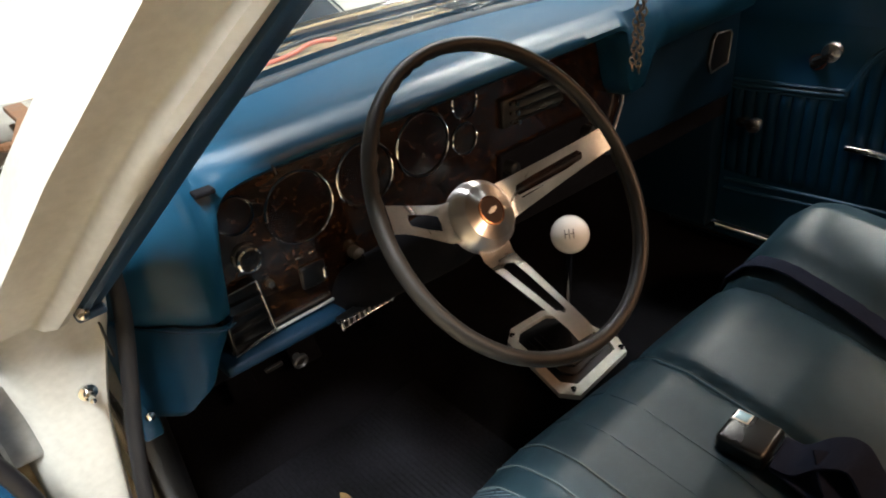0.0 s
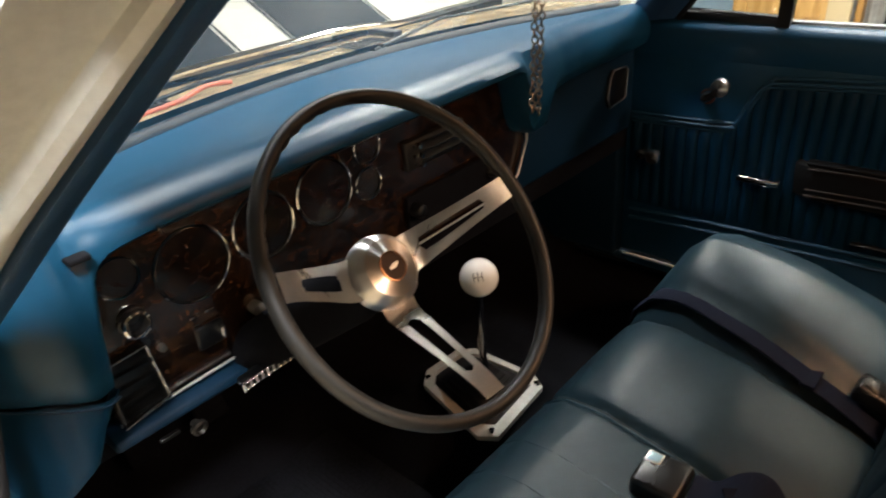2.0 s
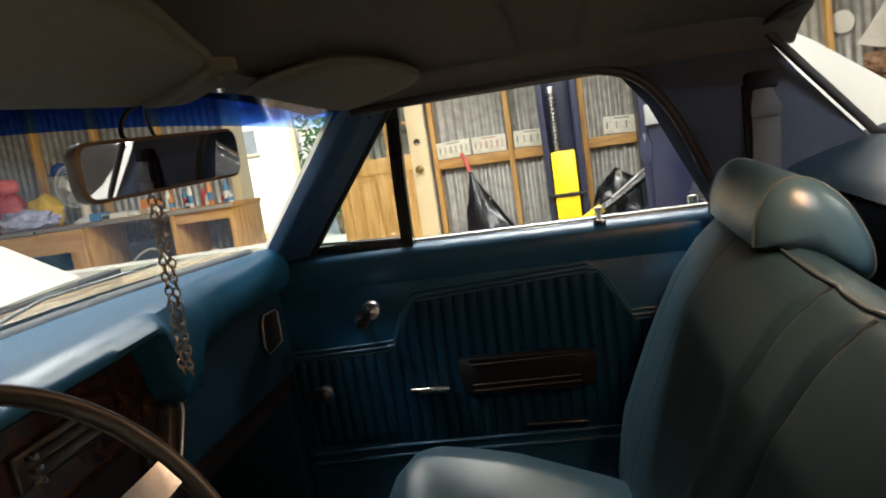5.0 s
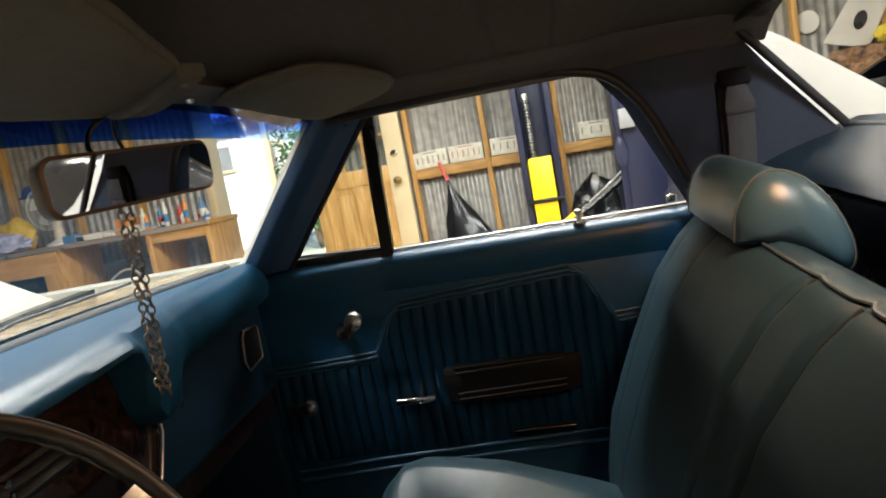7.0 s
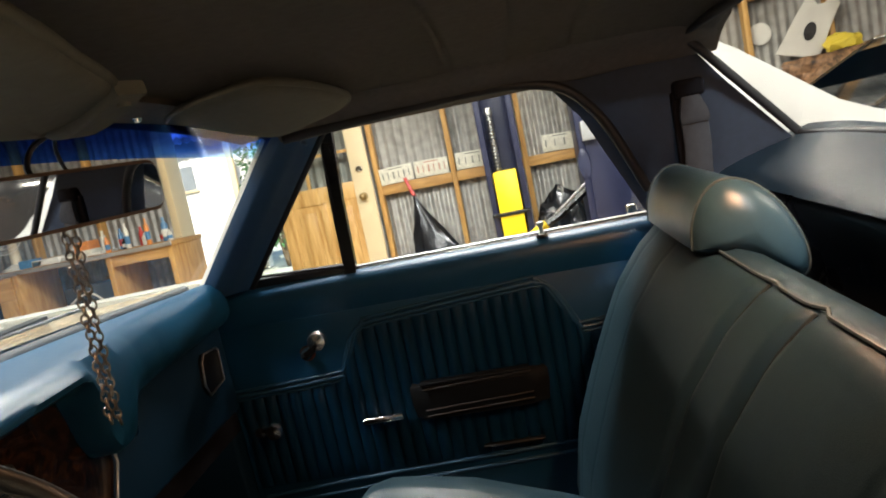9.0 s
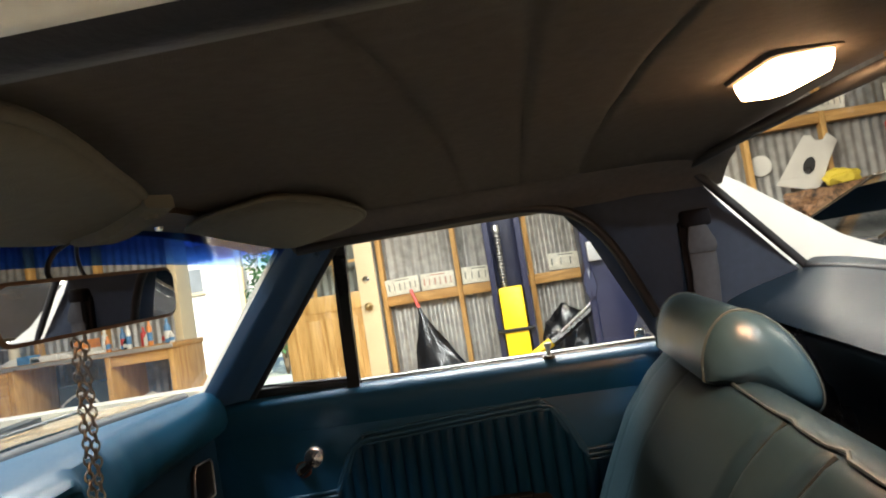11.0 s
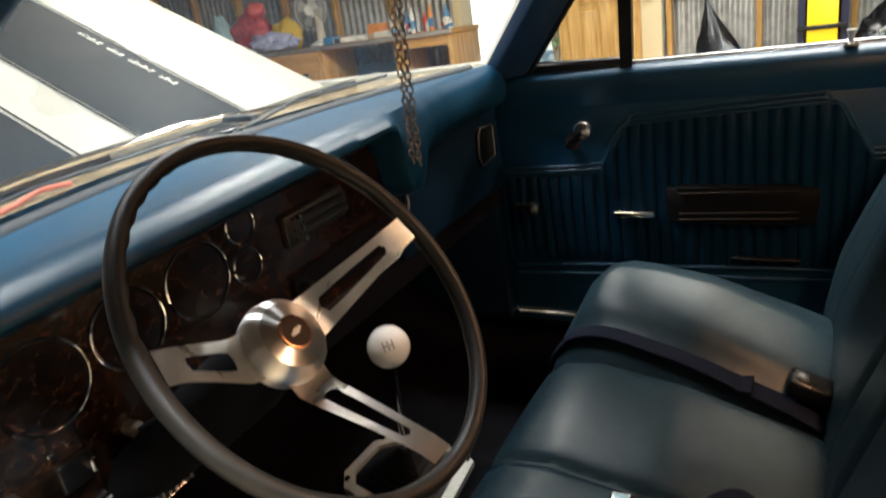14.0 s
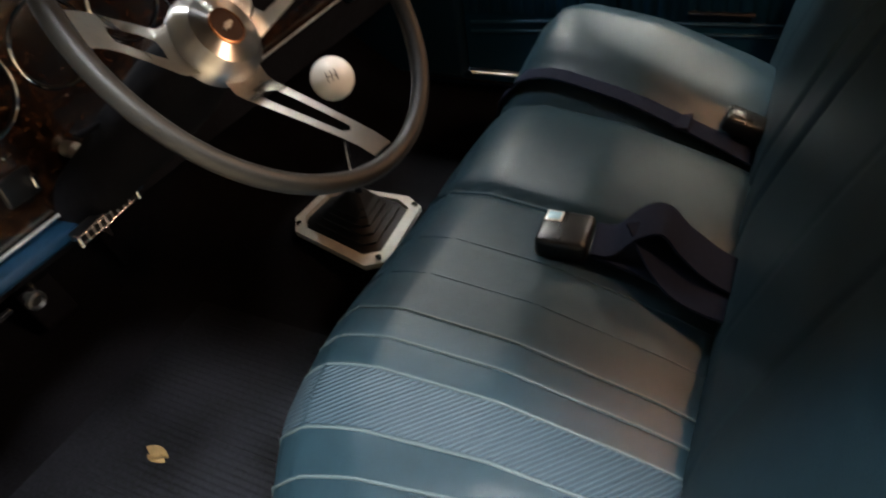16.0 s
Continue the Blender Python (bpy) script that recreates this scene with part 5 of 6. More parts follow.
def visor(outline, base, tilt, lean, name_label):
    """A padded board hinged at its front edge; lean lets it follow the roof's crown."""
    vs = thing("sun_visor", name_label, "sun visor", "sun visors")
    m = Matrix.Translation(base) @ Matrix.Rotation(radians(lean), 4, "Y") @ Matrix.Rotation(radians(tilt), 4, "X")
    edge = [(p.x, p.y) for p in smoothpath([(x - base[0], y - base[1], 0) for x, y in outline + outline[:1]], 5)[:-1]]
    cx, cy = sum(x for x, y in edge) / len(edge), sum(y for x, y in edge) / len(edge)
    part("board", loft([[m @ Vector((cx + (x - cx) * s, cy + (y - cy) * s, h)) for x, y in edge] for h, s in ((-0.0085, 0.05), (-0.0085, 0.80), (-0.007, 0.93), (-0.003, 0.99), (0.003, 1.0), (0.008, 0.96))]), VISOR, vs, "charcoal cloth-covered board")
    part("edge_binding", tube([m @ Vector((x, y, 0)) for x, y in edge], 0.0042, 8, True), VISOR, vs)
    return vs


visor([(-0.53, 0.036), (-0.535, -0.09), (-0.48, -0.150), (-0.375, -0.162), (-0.315, -0.150), (-0.235, -0.122), (-0.16, -0.096), (-0.125, -0.075), (-0.092, -0.026), (-0.085, 0.018), (-0.11, 0.036)], (0, 0.07, 1.136), -7, 0, "charcoal sun visor folded up against the headliner")
visor([(0.160, 0.030), (0.146, 0.014), (0.136, -0.010), (0.134, -0.052), (0.150, -0.094), (0.235, -0.126), (0.375, -0.146), (0.455, -0.120), (0.486, -0.050), (0.474, 0.018)], (0.12, 0.07, 1.151), -8, 5, "charcoal sun visor hanging slightly down")
clip = solo("visor_clip", tube(smoothpath([(-0.020, 0.055, 1.150), (-0.050, 0.022, 1.139), (-0.085, -0.02, 1.136), (-0.118, -0.066, 1.142), (-0.140, -0.098, 1.150)]), 0, flat=(0.012, 0.0055, (0.75, -0.65, 0))), VISOR, "charcoal visor support arm under the header", "visor arm")
part("clip_screw", lathe([(0.006, 0), (0.005, 0.004), (0.001, 0.005)], pose(-0.130, -0.084, 1.1425, 180, 0, 0), 10), VISOR, clip)
part("clip_screw", lathe([(0.006, 0), (0.005, 0.004), (0.001, 0.005)], pose(0.120, 0.045, 1.158, 180, 0, 0), 10), CHROME, clip)
dome = thing("dome_lamp", "lit rectangular dome lamp on the headliner", "ceiling lamp")
part("bezel", loft([[Vector((x, y, z)) for x, y in [(0.0 + a, -0.627 + b) for a, b in rounded(w, h, 0.012)]] for w, h, z in ((0.068, 0.034, 1.200), (0.064, 0.031, 1.191), (0.059, 0.027, 1.190))]), LINER, dome, "dark lamp bezel")
part("lens", loft([[Vector((x, y, z)) for x, y in [(0.0 + a, -0.627 + b) for a, b in rounded(w, h, 0.012)]] for w, h, z in ((0.058, 0.026, 1.194), (0.057, 0.025, 1.182), (0.054, 0.022, 1.174), (0.040, 0.012, 1.171))]), DOME, dome, "glowing frosted lens")

# ---- belts, buckles, chain, mat ----
lap = thing("seat_belt", "dark navy lap belt lying across the seat with chrome tongue", "seat belt", "seat belts")
path = [cushion_point(lerp(0.150, 0.140, i / 20), 0.20 + 0.80 * i / 20) + Vector((0, 0.002, 0.006)) for i in range(21)]
part("webbing", tube(path, 0, flat=(0.0195, 0.0018, (1, 0, 0))), BELT, lap, "navy webbing strap")
part("tongue", box((-0.020, -0.006, -0.003), (0.020, 0.042, 0.003), 0.002), CHROME, lap, "chrome tongue plate", Matrix.Translation(path[0] + Vector((0.0, 0.010, -0.008))) @ Matrix.Rotation(radians(-68), 4, "X"))
part("tongue_cover", box((-0.024, -0.03, -0.006), (0.024, 0.0, 0.006), 0.003), BLACK, lap, "", Matrix.Translation(path[0] + Vector((-0.03, 0.012, -0.03))) @ Matrix.Rotation(radians(-68), 4, "X"))
part("slider", box((-0.021, -0.010, -0.002), (0.021, 0.010, 0.0032), 0.0015), BELT, lap, "", Matrix.Translation(path[15]))
rear_b = part("anchor_buckle", box((-0.02, -0.03, -0.012), (0.02, 0.026, 0.012), 0.005), BLACK, lap, "black buckle with metal face", Matrix.Translation(cushion_point(0.168, 0.90) + Vector((0, 0, 0.014))) @ Matrix.Rotation(radians(20), 4, "X"))
part("buckle_face", box((-0.012, -0.006, 0.010), (0.012, 0.020, 0.014), 0.003), BLACK, rear_b)
bk = thing("seat_belt", "black plastic buckle with pale blue button and strap on the seat", "seat belt", "seat belts")
BM = Matrix.Translation(cushion_point(-0.186, 0.70) + Vector((0, 0, 0.015))) @ Matrix.Rotation(radians(4), 4, "Z") @ Matrix.Rotation(radians(2), 4, "X")
hous = part("buckle", box((-0.028, -0.027, -0.016), (0.031, 0.029, 0.010), 0.007, 3), BLACK, bk, "black glossy buckle housing", BM)
part("release_button", box((0.009, 0.009, 0.007), (0.024, 0.024, 0.0112), 0.0015), SCREEN_BLUE, hous, "pale blue square release button")
part("button_frame", box((0.007, 0.007, 0.007), (0.026, 0.026, 0.0106), 0.0015), PLATE_SILVER, hous)
strap = [BM @ Vector(p) for p in ((0.002, -0.030, -0.002), (0.004, -0.052, 0.000), (0.012, -0.075, 0.020), (0.016, -0.098, 0.026), (0.006, -0.125, 0.008), (-0.012, -0.165, -0.006), (-0.028, -0.235, -0.014))]
part("strap", tube(smoothpath(strap), 0, flat=(0.027, 0.0022, (1, 0.1, 0))), BELT, bk, "folded navy strap")
part("strap", tube(smoothpath([BM @ Vector(p) for p in ((0.020, -0.080, 0.018), (-0.002, -0.098, 0.004), (-0.034, -0.130, -0.010), (-0.050, -0.18, -0.013), (-0.058, -0.235, -0.015))]), 0, flat=(0.028, 0.0022, (1, -0.2, 0))), BELT, bk)
part("strap", tube(smoothpath([BM @ Vector(p) for p in ((0.0, -0.034, -0.006), (-0.006, -0.070, -0.010), (-0.018, -0.110, -0.012))]), 0, flat=(0.024, 0.0022, (1, 0.2, 0))), BELT, bk)

shoulder = thing("belt_holder", "grey-navy shoulder belt stowed in a holder on the quarter trim", "seat belt")
part("holder", box((0.548, -0.702, 1.048), (0.575, -0.652, 1.078), 0.007, 3), MATTE, shoulder, "black plastic holder")
part("holder_back", box((0.562, -0.668, 0.93), (0.575, -0.648, 1.06), 0.004), MATTE, shoulder)
part("belt_tongue", loft([[Vector((x, y0, z)), Vector((x, y1, z)), Vector((x + 0.010, y1, z)), Vector((x + 0.010, y0, z))] for x, y0, y1, z in ((0.553, -0.688, -0.666, 1.056), (0.550, -0.692, -0.662, 1.048), (0.546, -0.702, -0.656, 1.022), (0.546, -0.703, -0.655, 1.010), (0.548, -0.700, -0.658, 1.004))]), STRAP, shoulder, "grey tongue cover")
part("stowed_belt", tube([(0.556, -0.679, 1.010), (0.554, -0.679, 0.97), (0.556, -0.676, 0.92), (0.562, -0.672, 0.86), (0.575, -0.668, 0.82)], 0, flat=(0.022, 0.005, (0, 1, 0))), STRAP, shoulder, "grey-navy webbing hanging down")

chain = thing("hanging_chain", "grey metal link chain hanging from the mirror stay", "chain")
link_a = mesh_of("link", tube([(0.0038 * math.cos(2 * math.pi * k / 10), 0, 0.0060 * math.sin(2 * math.pi * k / 10)) for k in range(10)], 0.0013, 5, True), surface("grey_chain", (0.26, 0.22, 0.18), 0.38, 0.9, vary=0.3))
for strand in range(2):
    for k in range(25):
        t = k / 24
        o = new("link", link_a)
        o.parent = chain
        o.matrix_basis = pose(0.016 + 0.0050 * strand * (1 - 0.4 * t) - 0.006 * t + 0.0012 * math.sin(k * 2.1 + strand), 0.100 - 0.0075 * strand + 0.006 * t, 1.050 - 0.004 * strand - 0.0086 * k, 8 * math.sin(k), 8 * math.sin(1.7 * k), 90 * (k % 2) + 25 + 20 * strand)

mat = solo("floor_mat", sheet(lambda u, v: (lerp(-0.655, -0.20, u), lerp(-0.02, 0.44, v), 0.219 + 0.0018 * (math.sin(u * 2 * math.pi * 46) > 0) * (0.08 < u < 0.92 and 0.08 < v < 0.92) + 0.02 * max(0, v - 0.9)), 180, 24, -0.006), surface("dark_ribbed_mat", (0.012, 0.013, 0.018), 0.75, spec=0.25, vary=0.8, stain=12, bump=0.3, bump_scale=200), "dark ribbed rubber floor mat, dusty", "floor mat")
leaf = solo("dry_leaf", sheet(lambda u, v: (-0.478 + 0.026 * (u - 0.5) * math.sin(math.pi * (0.12 + 0.8 * v)), 0.262 + 0.035 * v + 0.006 * u, 0.2265 + 0.006 * math.sin(5 * u + 3 * v)), 6, 8, 0.0008), surface("tan_leaf", (0.36, 0.24, 0.10), 0.7), "small dry tan leaf on the mat", "leaf")
pedals = thing("pedals", "dark pedals under the dash", "pedal")
for x, w, y, z in ((-0.50, 0.05, 0.56, 0.34), (-0.37, 0.06, 0.56, 0.34), (-0.21, 0.035, 0.58, 0.32)):
    part("pedal_pad", box((x - w / 2, -0.005, -0.035), (x + w / 2, 0.005, 0.035), 0.004), MATTE, pedals, "", Matrix.Translation((0, y, z)) @ Matrix.Rotation(radians(-25), 4, "X"))
    part("pedal_arm", tube([(x, y + 0.01, z + 0.02), (x, y + 0.06, z + 0.20)], 0.006), BLACK, pedals)

# ---- driver's door, swung open ----
DM = Matrix.Translation((-0.80, 0.22, 0)) @ Matrix.Rotation(radians(-68), 4, "Z") @ Matrix.Translation((0, -0.02, 0))


def on_door(bm):
    bmesh.ops.transform(bm, matrix=DM, verts=bm.verts)
    return bm


# in the door's own frame y runs rearwards along the shut door (negative), x outwards (negative)
ddoor = part("driver_door", on_door(prism([(-0.02, 0.27), (-1.02, 0.27), (-1.02, 0.80), (-0.98, 0.835), (-0.02, 0.835)], "x", -0.12, -0.01, 0.015)), PAINT, body, "open driver's door, white outside, blue inside")
part("door_card", on_door(prism([(-0.06, 0.31), (-0.98, 0.31), (-0.98, 0.80), (-0.06, 0.80)], "x", -0.01, 0.012, 0.008)), BLUE_DOOR, ddoor, "blue vinyl inner panel")
part("sill_cap", on_door(box((-0.07, -0.98, 0.79), (0.02, -0.06, 0.842), 0.015)), BLUE, ddoor)
part("door_edge_seal", on_door(tube([(0.005, -0.03, 0.30), (0.008, -0.025, 0.55), (0.0, -0.03, 0.82)], 0.010)), RUBBER, ddoor, "black door edge seal")
part("vent_frame", on_door(tube([(-0.05, -0.05, 0.84), (-0.05, -0.26, 0.845), (-0.10, -0.24, 1.09)], 0.009, 8, True)), CHROME, ddoor, "chrome vent window frame")
part("belt_moulding", on_door(box((-0.125, -1.02, 0.832), (-0.10, -0.02, 0.85), 0.004)), CHROME, ddoor)
part("door_mirror", on_door(lathe([(0.001, -0.02), (0.045, -0.02), (0.06, 0.0), (0.058, 0.03), (0.02, 0.055), (0.001, 0.056)], pose(-0.19, -0.14, 0.90, 90, 0, 0) @ Matrix.Diagonal((1, 0.8, 1, 1)), 28)), CHROME, ddoor, "chrome door mirror")
part("door_front_card", prism([(-0.848, 0.745), (-0.831, 0.69), (-0.822, 0.60), (-0.818, 0.42), (-1.0, 0.42), (-1.0, 0.775), (-0.885, 0.775)], "y", 0.125, 0.145, 0.006), BLUE_DOOR, ddoor, "blue front edge of the door card")
part("door_edge_seal", tube(smoothpath([(-0.92, 0.120, 0.785), (-0.875, 0.118, 0.778), (-0.846, 0.118, 0.742), (-0.829, 0.118, 0.69), (-0.820, 0.118, 0.60), (-0.815, 0.118, 0.42)]), 0.008), RUBBER, ddoor)

# ---- the garage ----
X = 5.2     # inner face of the cladding on the passenger side
solo("ground", box((-40, -40, -0.3), (60, 60, -0.02)), surface("pale_yard", (0.55, 0.58, 0.48), 0.9, vary=0.3, stain=0.7, grain=9, bump=0.4, bump_scale=30), "pale sunlit yard with patchy grass", "ground", kind="structure", car=False)
solo("floor", box((-4.2, -7.0, -0.02), (5.35, 9.0, 0.0)), CONCRETE, "worn concrete garage floor, tinted brown to warm the bounced light", "floor", kind="structure", car=False)
solo("ceiling", box((-4.2, -7.0, 3.0), (5.4, 9.0, 3.1)), CEIL, "dark boarded garage ceiling", "ceiling", kind="structure", car=False)
solo("wall_west", box((-4.3, -7.0, 0), (-4.2, 9.0, 3.0)), CEIL, "plain boarded garage wall", "wall", kind="structure", car=False)
solo("wall_north", box((-4.2, 9.0, 0), (5.35, 9.1, 3.0)), CEIL, "plain boarded garage wall", "wall", kind="structure", car=False)
solo("wall_south", box((-4.2, -7.1, 0), (5.35, -7.0, 3.0)), PLANKS, "plain boarded garage wall", "wall", kind="structure", car=False)
DOOR0, DOOR1, DOORH = 1.70, 2.64, 2.06
east = tagged(new("wall_east"), "corrugated galvanised wall on timber studs", "wall", kind="structure")


def corrugated(y0, y1, z0, z1):
    n = max(2, int((y1 - y0) / 0.0095))
    v, f = [], []
    for i in range(n + 1):
        y = lerp(y0, y1, i / n)
        x = X + 0.008 * math.sin(y / 0.076 * 2 * math.pi)
        v += [(x, y, z0), (x, y, z1), (x + 0.03, y, z0), (x + 0.03, y, z1)]
    for i in range(n):
        a, b = 4 * i, 4 * i + 4
        f += [(a, b, b + 1, a + 1), (a + 2, a + 3, b + 3, b + 2), (a + 1, b + 1, b + 3, a + 3)]
    me = bpy.data.meshes.new("cladding")
    me.from_pydata(v, [], f)
    for p in me.polygons:
        p.use_smooth = True
    me.materials.append(GALV)
    ob = new("cladding", me)
    ob.parent = east


corrugated(-7.0, DOOR0 - 0.04, 0, 3.0)
corrugated(DOOR1 + 0.04, 9.0, 0, 3.0)
corrugated(DOOR0 - 0.04, DOOR1 + 0.04, DOORH + 0.04, 3.0)
stud = mesh_of("stud", box((X - 0.10, -0.021, 0), (X - 0.009, 0.021, 3.0), 0.003), PINE)
for y in [0.80, 0.145, -0.47] + [-1.12 - 0.62 * i for i in range(9)] + [3.4 + 0.66 * i for i in range(8)]:
    o = new("stud", stud)
    o.parent, o.location = east, (0, y, 0)
bays = [0.80, 0.145, -0.47] + [-1.12 - 0.62 * i for i in range(9)]
for z in (0.99, 1.93):
    for a, b in zip(bays, bays[1:]):
        part("rail", box((X - 0.09, b + 0.022, z - 0.045), (X - 0.012, a - 0.022, z + 0.04), 0.003), PINE_Y, east)
for y in (DOOR0, DOOR1):
    part("door_post", box((X - 0.11, y - 0.045 if y == DOOR0 else y, 0), (X + 0.14, y if y == DOOR0 else y + 0.07, DOORH), 0.004), CREAM, east, "pale painted door post")
part("door_head", box((X - 0.11, DOOR0, DOORH), (X + 0.14, DOOR1, DOORH + 0.06), 0.004), CREAM, east)

# panelled door, opened flat against the wall
door = thing("wooden_door", "varnished pine panel door with window, swung fully open against the wall", "door", car=False)
dx0, dx1, dy0, dy1 = X - 0.165, X - 0.125, 0.84, 1.69
part("hinge_stile", box((dx0, dy1 - 0.11, 0.02), (dx1, dy1, 2.03), 0.004), PINE_DOOR, door)
part("lock_stile", box((dx0, dy0, 0.02), (dx1, dy0 + 0.16, 2.03), 0.004), CREAM, door, "pale lock stile")
for z0, z1 in ((0.02, 0.24), (0.98, 1.12), (1.92, 2.03)):
    part("door_rail", box((dx0, dy0 + 0.16, z0), (dx1, dy1 - 0.11, z1), 0.003), PINE_DOOR, door)
part("muntin", box((dx0, 1.275, 0.24), (dx1, 1.325, 0.98), 0.003), PINE_DOOR, door)
for a, b in ((1.0, 1.275), (1.325, 1.58)):
    part("panel", prism([(a, 0.24), (b, 0.24), (b, 0.98), (a, 0.98)], "x", dx0 + 0.014, dx1 - 0.014), PINE_DOOR, door)
    part("raised_field", box((dx0 + 0.004, a + 0.05, 0.30), (dx0 + 0.02, b - 0.05, 0.92), 0.008), PINE_DOOR, door)
p = part("door_pane", box((dx0 + 0.017, 1.0, 1.12), (dx1 - 0.017, 1.58, 1.92)), WINDOW, door)
for k in (1, 2):
    part("glazing_bar", box((dx0 + 0.004, 1.0 + 0.58 * k / 3 - 0.012, 1.12), (dx1 - 0.004, 1.0 + 0.58 * k / 3 + 0.012, 1.92)), PINE_DOOR, door)
    part("glazing_bar", box((dx0 + 0.005, 1.0, 1.12 + 0.8 * k / 3 - 0.012), (dx1 - 0.005, 1.58, 1.12 + 0.8 * k / 3 + 0.012)), PINE_DOOR, door)
part("knob", lathe([(0.034, 0), (0.034, 0.008), (0.012, 0.012), (0.012, 0.035), (0.028, 0.045), (0.030, 0.06), (0.02, 0.072), (0.001, 0.075)], pose(dx0, 0.93, 0.975, 0, -90, 0), 20), surface("aged_brass", (0.36, 0.26, 0.12), 0.35, 0.9), door, "aged brass knob")
part("deadbolt", lathe([(0.03, 0), (0.03, 0.01), (0.016, 0.014), (0.014, 0.02), (0.001, 0.021)], pose(dx0, 0.925, 1.205, 0, -90, 0), 18), CHROME, door)

# lift column with yellow carriage
lift = thing("lift_column", "dark navy steel lift column with yellow carriage and screw", "car lift", car=False)
for y0, y1 in ((-0.185, -0.14), (-0.43, -0.385)):
    part("flange", box((4.50, y0, 0), (4.78, y1, 3.0), 0.004), NAVY_STEEL, lift)
part("web", box((4.74, -0.385, 0), (4.78, -0.185, 3.0), 0.002), NAVY_STEEL, lift)
part("carriage", prism([(-0.195, 0.30), (-0.195, 0.955), (-0.215, 0.965), (-0.365, 0.965), (-0.372, 0.955), (-0.372, 0.30)], "x", 4.44, 4.70, 0.006), YELLOW, lift, "yellow enamelled carriage")
part("carriage_band", box((4.425, -0.42, 0.628), (4.73, -0.14, 0.655), 0.004), BLACK, lift, "black clamp band")
thread = []
for k in range(18):
    thread += [(0.018, k * 0.027), (0.030, k * 0.027 + 0.006), (0.030, k * 0.027 + 0.013), (0.018, k * 0.027 + 0.019)]
part("lift_screw", lathe(thread, pose(4.60, -0.24, 0.92), 14), STEEL, lift, "threaded steel screw")
part("screw_bearing", lathe([(0.035, 0), (0.035, 0.03), (0.028, 0.05), (0.001, 0.052)], pose(4.60, -0.24, 1.40), 14), STEEL, lift)
second = thing("lift_column", "dark navy steel lift column", "car lift", car=False)
part("flange", box((4.35, -1.20, 0), (4.72, -1.15, 3.0), 0.004), NAVY_STEEL, second)
part("flange", box((4.35, -0.89, 0), (4.72, -0.84, 3.0), 0.004), NAVY_STEEL, second)
part("web", box((4.35, -1.15, 0), (4.39, -0.89, 3.0), 0.003), NAVY_STEEL, second)

# bench along the wall
bench = thing("workbench", "long timber workbench with open bays under the top", "workbench", car=False)
part("benchtop", box((4.55, 2.46, 0.895), (5.09, 6.6, 0.935), 0.004), PINE_Y, bench, "scuffed timber top")
part("top_edging", box((4.535, 2.46, 0.90), (4.549, 6.6, 0.932), 0.003), PLATE_SILVER, bench, "pale metal edging")
for y in (2.47, 3.02, 3.88):
    part("upright", box((4.56, y, 0.0), (5.08, y + 0.045, 0.894), 0.003), PINE, bench)
part("apron", box((4.57, 2.516, 0.81), (4.60, 3.019, 0.894), 0.003), PINE_Y, bench)
part("face_rail", box((4.545, 3.93, 0.70), (4.57, 6.6, 0.89), 0.003), PINE_Y, bench)
part("face_stile", box((4.545, 3.925, 0.0), (4.57, 4.08, 0.698), 0.003), PINE, bench)
for y in (4.95, 5.85):
    part("face_stile", box((4.545, y, 0.0), (4.57, y + 0.14, 0.698), 0.003), PINE, bench)
# Added black sheet: gives the open bays their deep shade.
part("bay_shade_panel", box((4.60, 3.93, 0.05), (4.62, 6.6, 0.69)), BLACK, bench, "black panel standing in for the shade inside the open bays")
part("low_shelf", box((4.58, 2.52, 0.30), (5.08, 3.88, 0.325), 0.002), PINE_Y, bench)

hose = surface("pale_hose", (0.55, 0.52, 0.46), 0.4)
for k, (y0, y1, h) in enumerate(((3.1, 3.7, 0.62), (3.3, 3.85, 0.52), (2.6, 2.95, 0.55))):
    solo("hose", tube(smoothpath([(4.66, y0, 0.34), (4.62, lerp(y0, y1, .3), h), (4.64, lerp(y0, y1, .7), h - 0.06), (4.68, y1, 0.34)]), 0.010), hose if k != 1 else BLACK, "coiled hose on the shelf under the bench", "hose", "hoses under the bench", car=False)
solo("storage_bin", box((4.72, 3.15, 0.326), (5.02, 3.62, 0.70), 0.02), surface("charcoal_bin", (0.05, 0.055, 0.06), 0.4), "dark plastic bin under the bench", "bin", car=False)


def lump(cx, cy, z0, sx, sy, sz, seed, rough=0.25):
    """A soft heap: cloth or a sagging bag."""
    bm = bmesh.new()
    bmesh.ops.create_icosphere(bm, subdivisions=4, radius=1)
    for v in bm.verts:
        n = noise.noise(v.co * 1.7 + Vector((seed, 0, 0))) * rough + noise.noise(v.co * 4.5 + Vector((0, seed, 0))) * rough * 0.5
        p = v.co * (1 + n)
        v.co = (cx + p.x * sx, cy + p.y * sy, z0 + max(0.0, p.z + 0.75) * sz)
    return bm


B = 0.936
solo("shopping_bag", lump(4.80, 4.92, B, 0.16, 0.26, 0.24, 3, 0.18), surface("red_patterned_bag", (0.45, 0.06, 0.06), 0.45, vary=0.7, stain=14, grain=40), "red patterned bag standing on the bench", "bag", car=False)
solo("cap", lump(4.76, 4.78, B + 0.36, 0.08, 0.12, 0.08, 9, 0.15), surface("coral_cloth", (0.75, 0.16, 0.15), 0.7), "coral cloth bundle on the red bag", "cloth", car=False)
solo("towel", lump(4.68, 5.22, B, 0.06, 0.12, 0.25, 5, 0.2), surface("pale_blue_towel", (0.42, 0.60, 0.66), 0.85), "pale blue towel hanging over the bag", "towel", car=False)
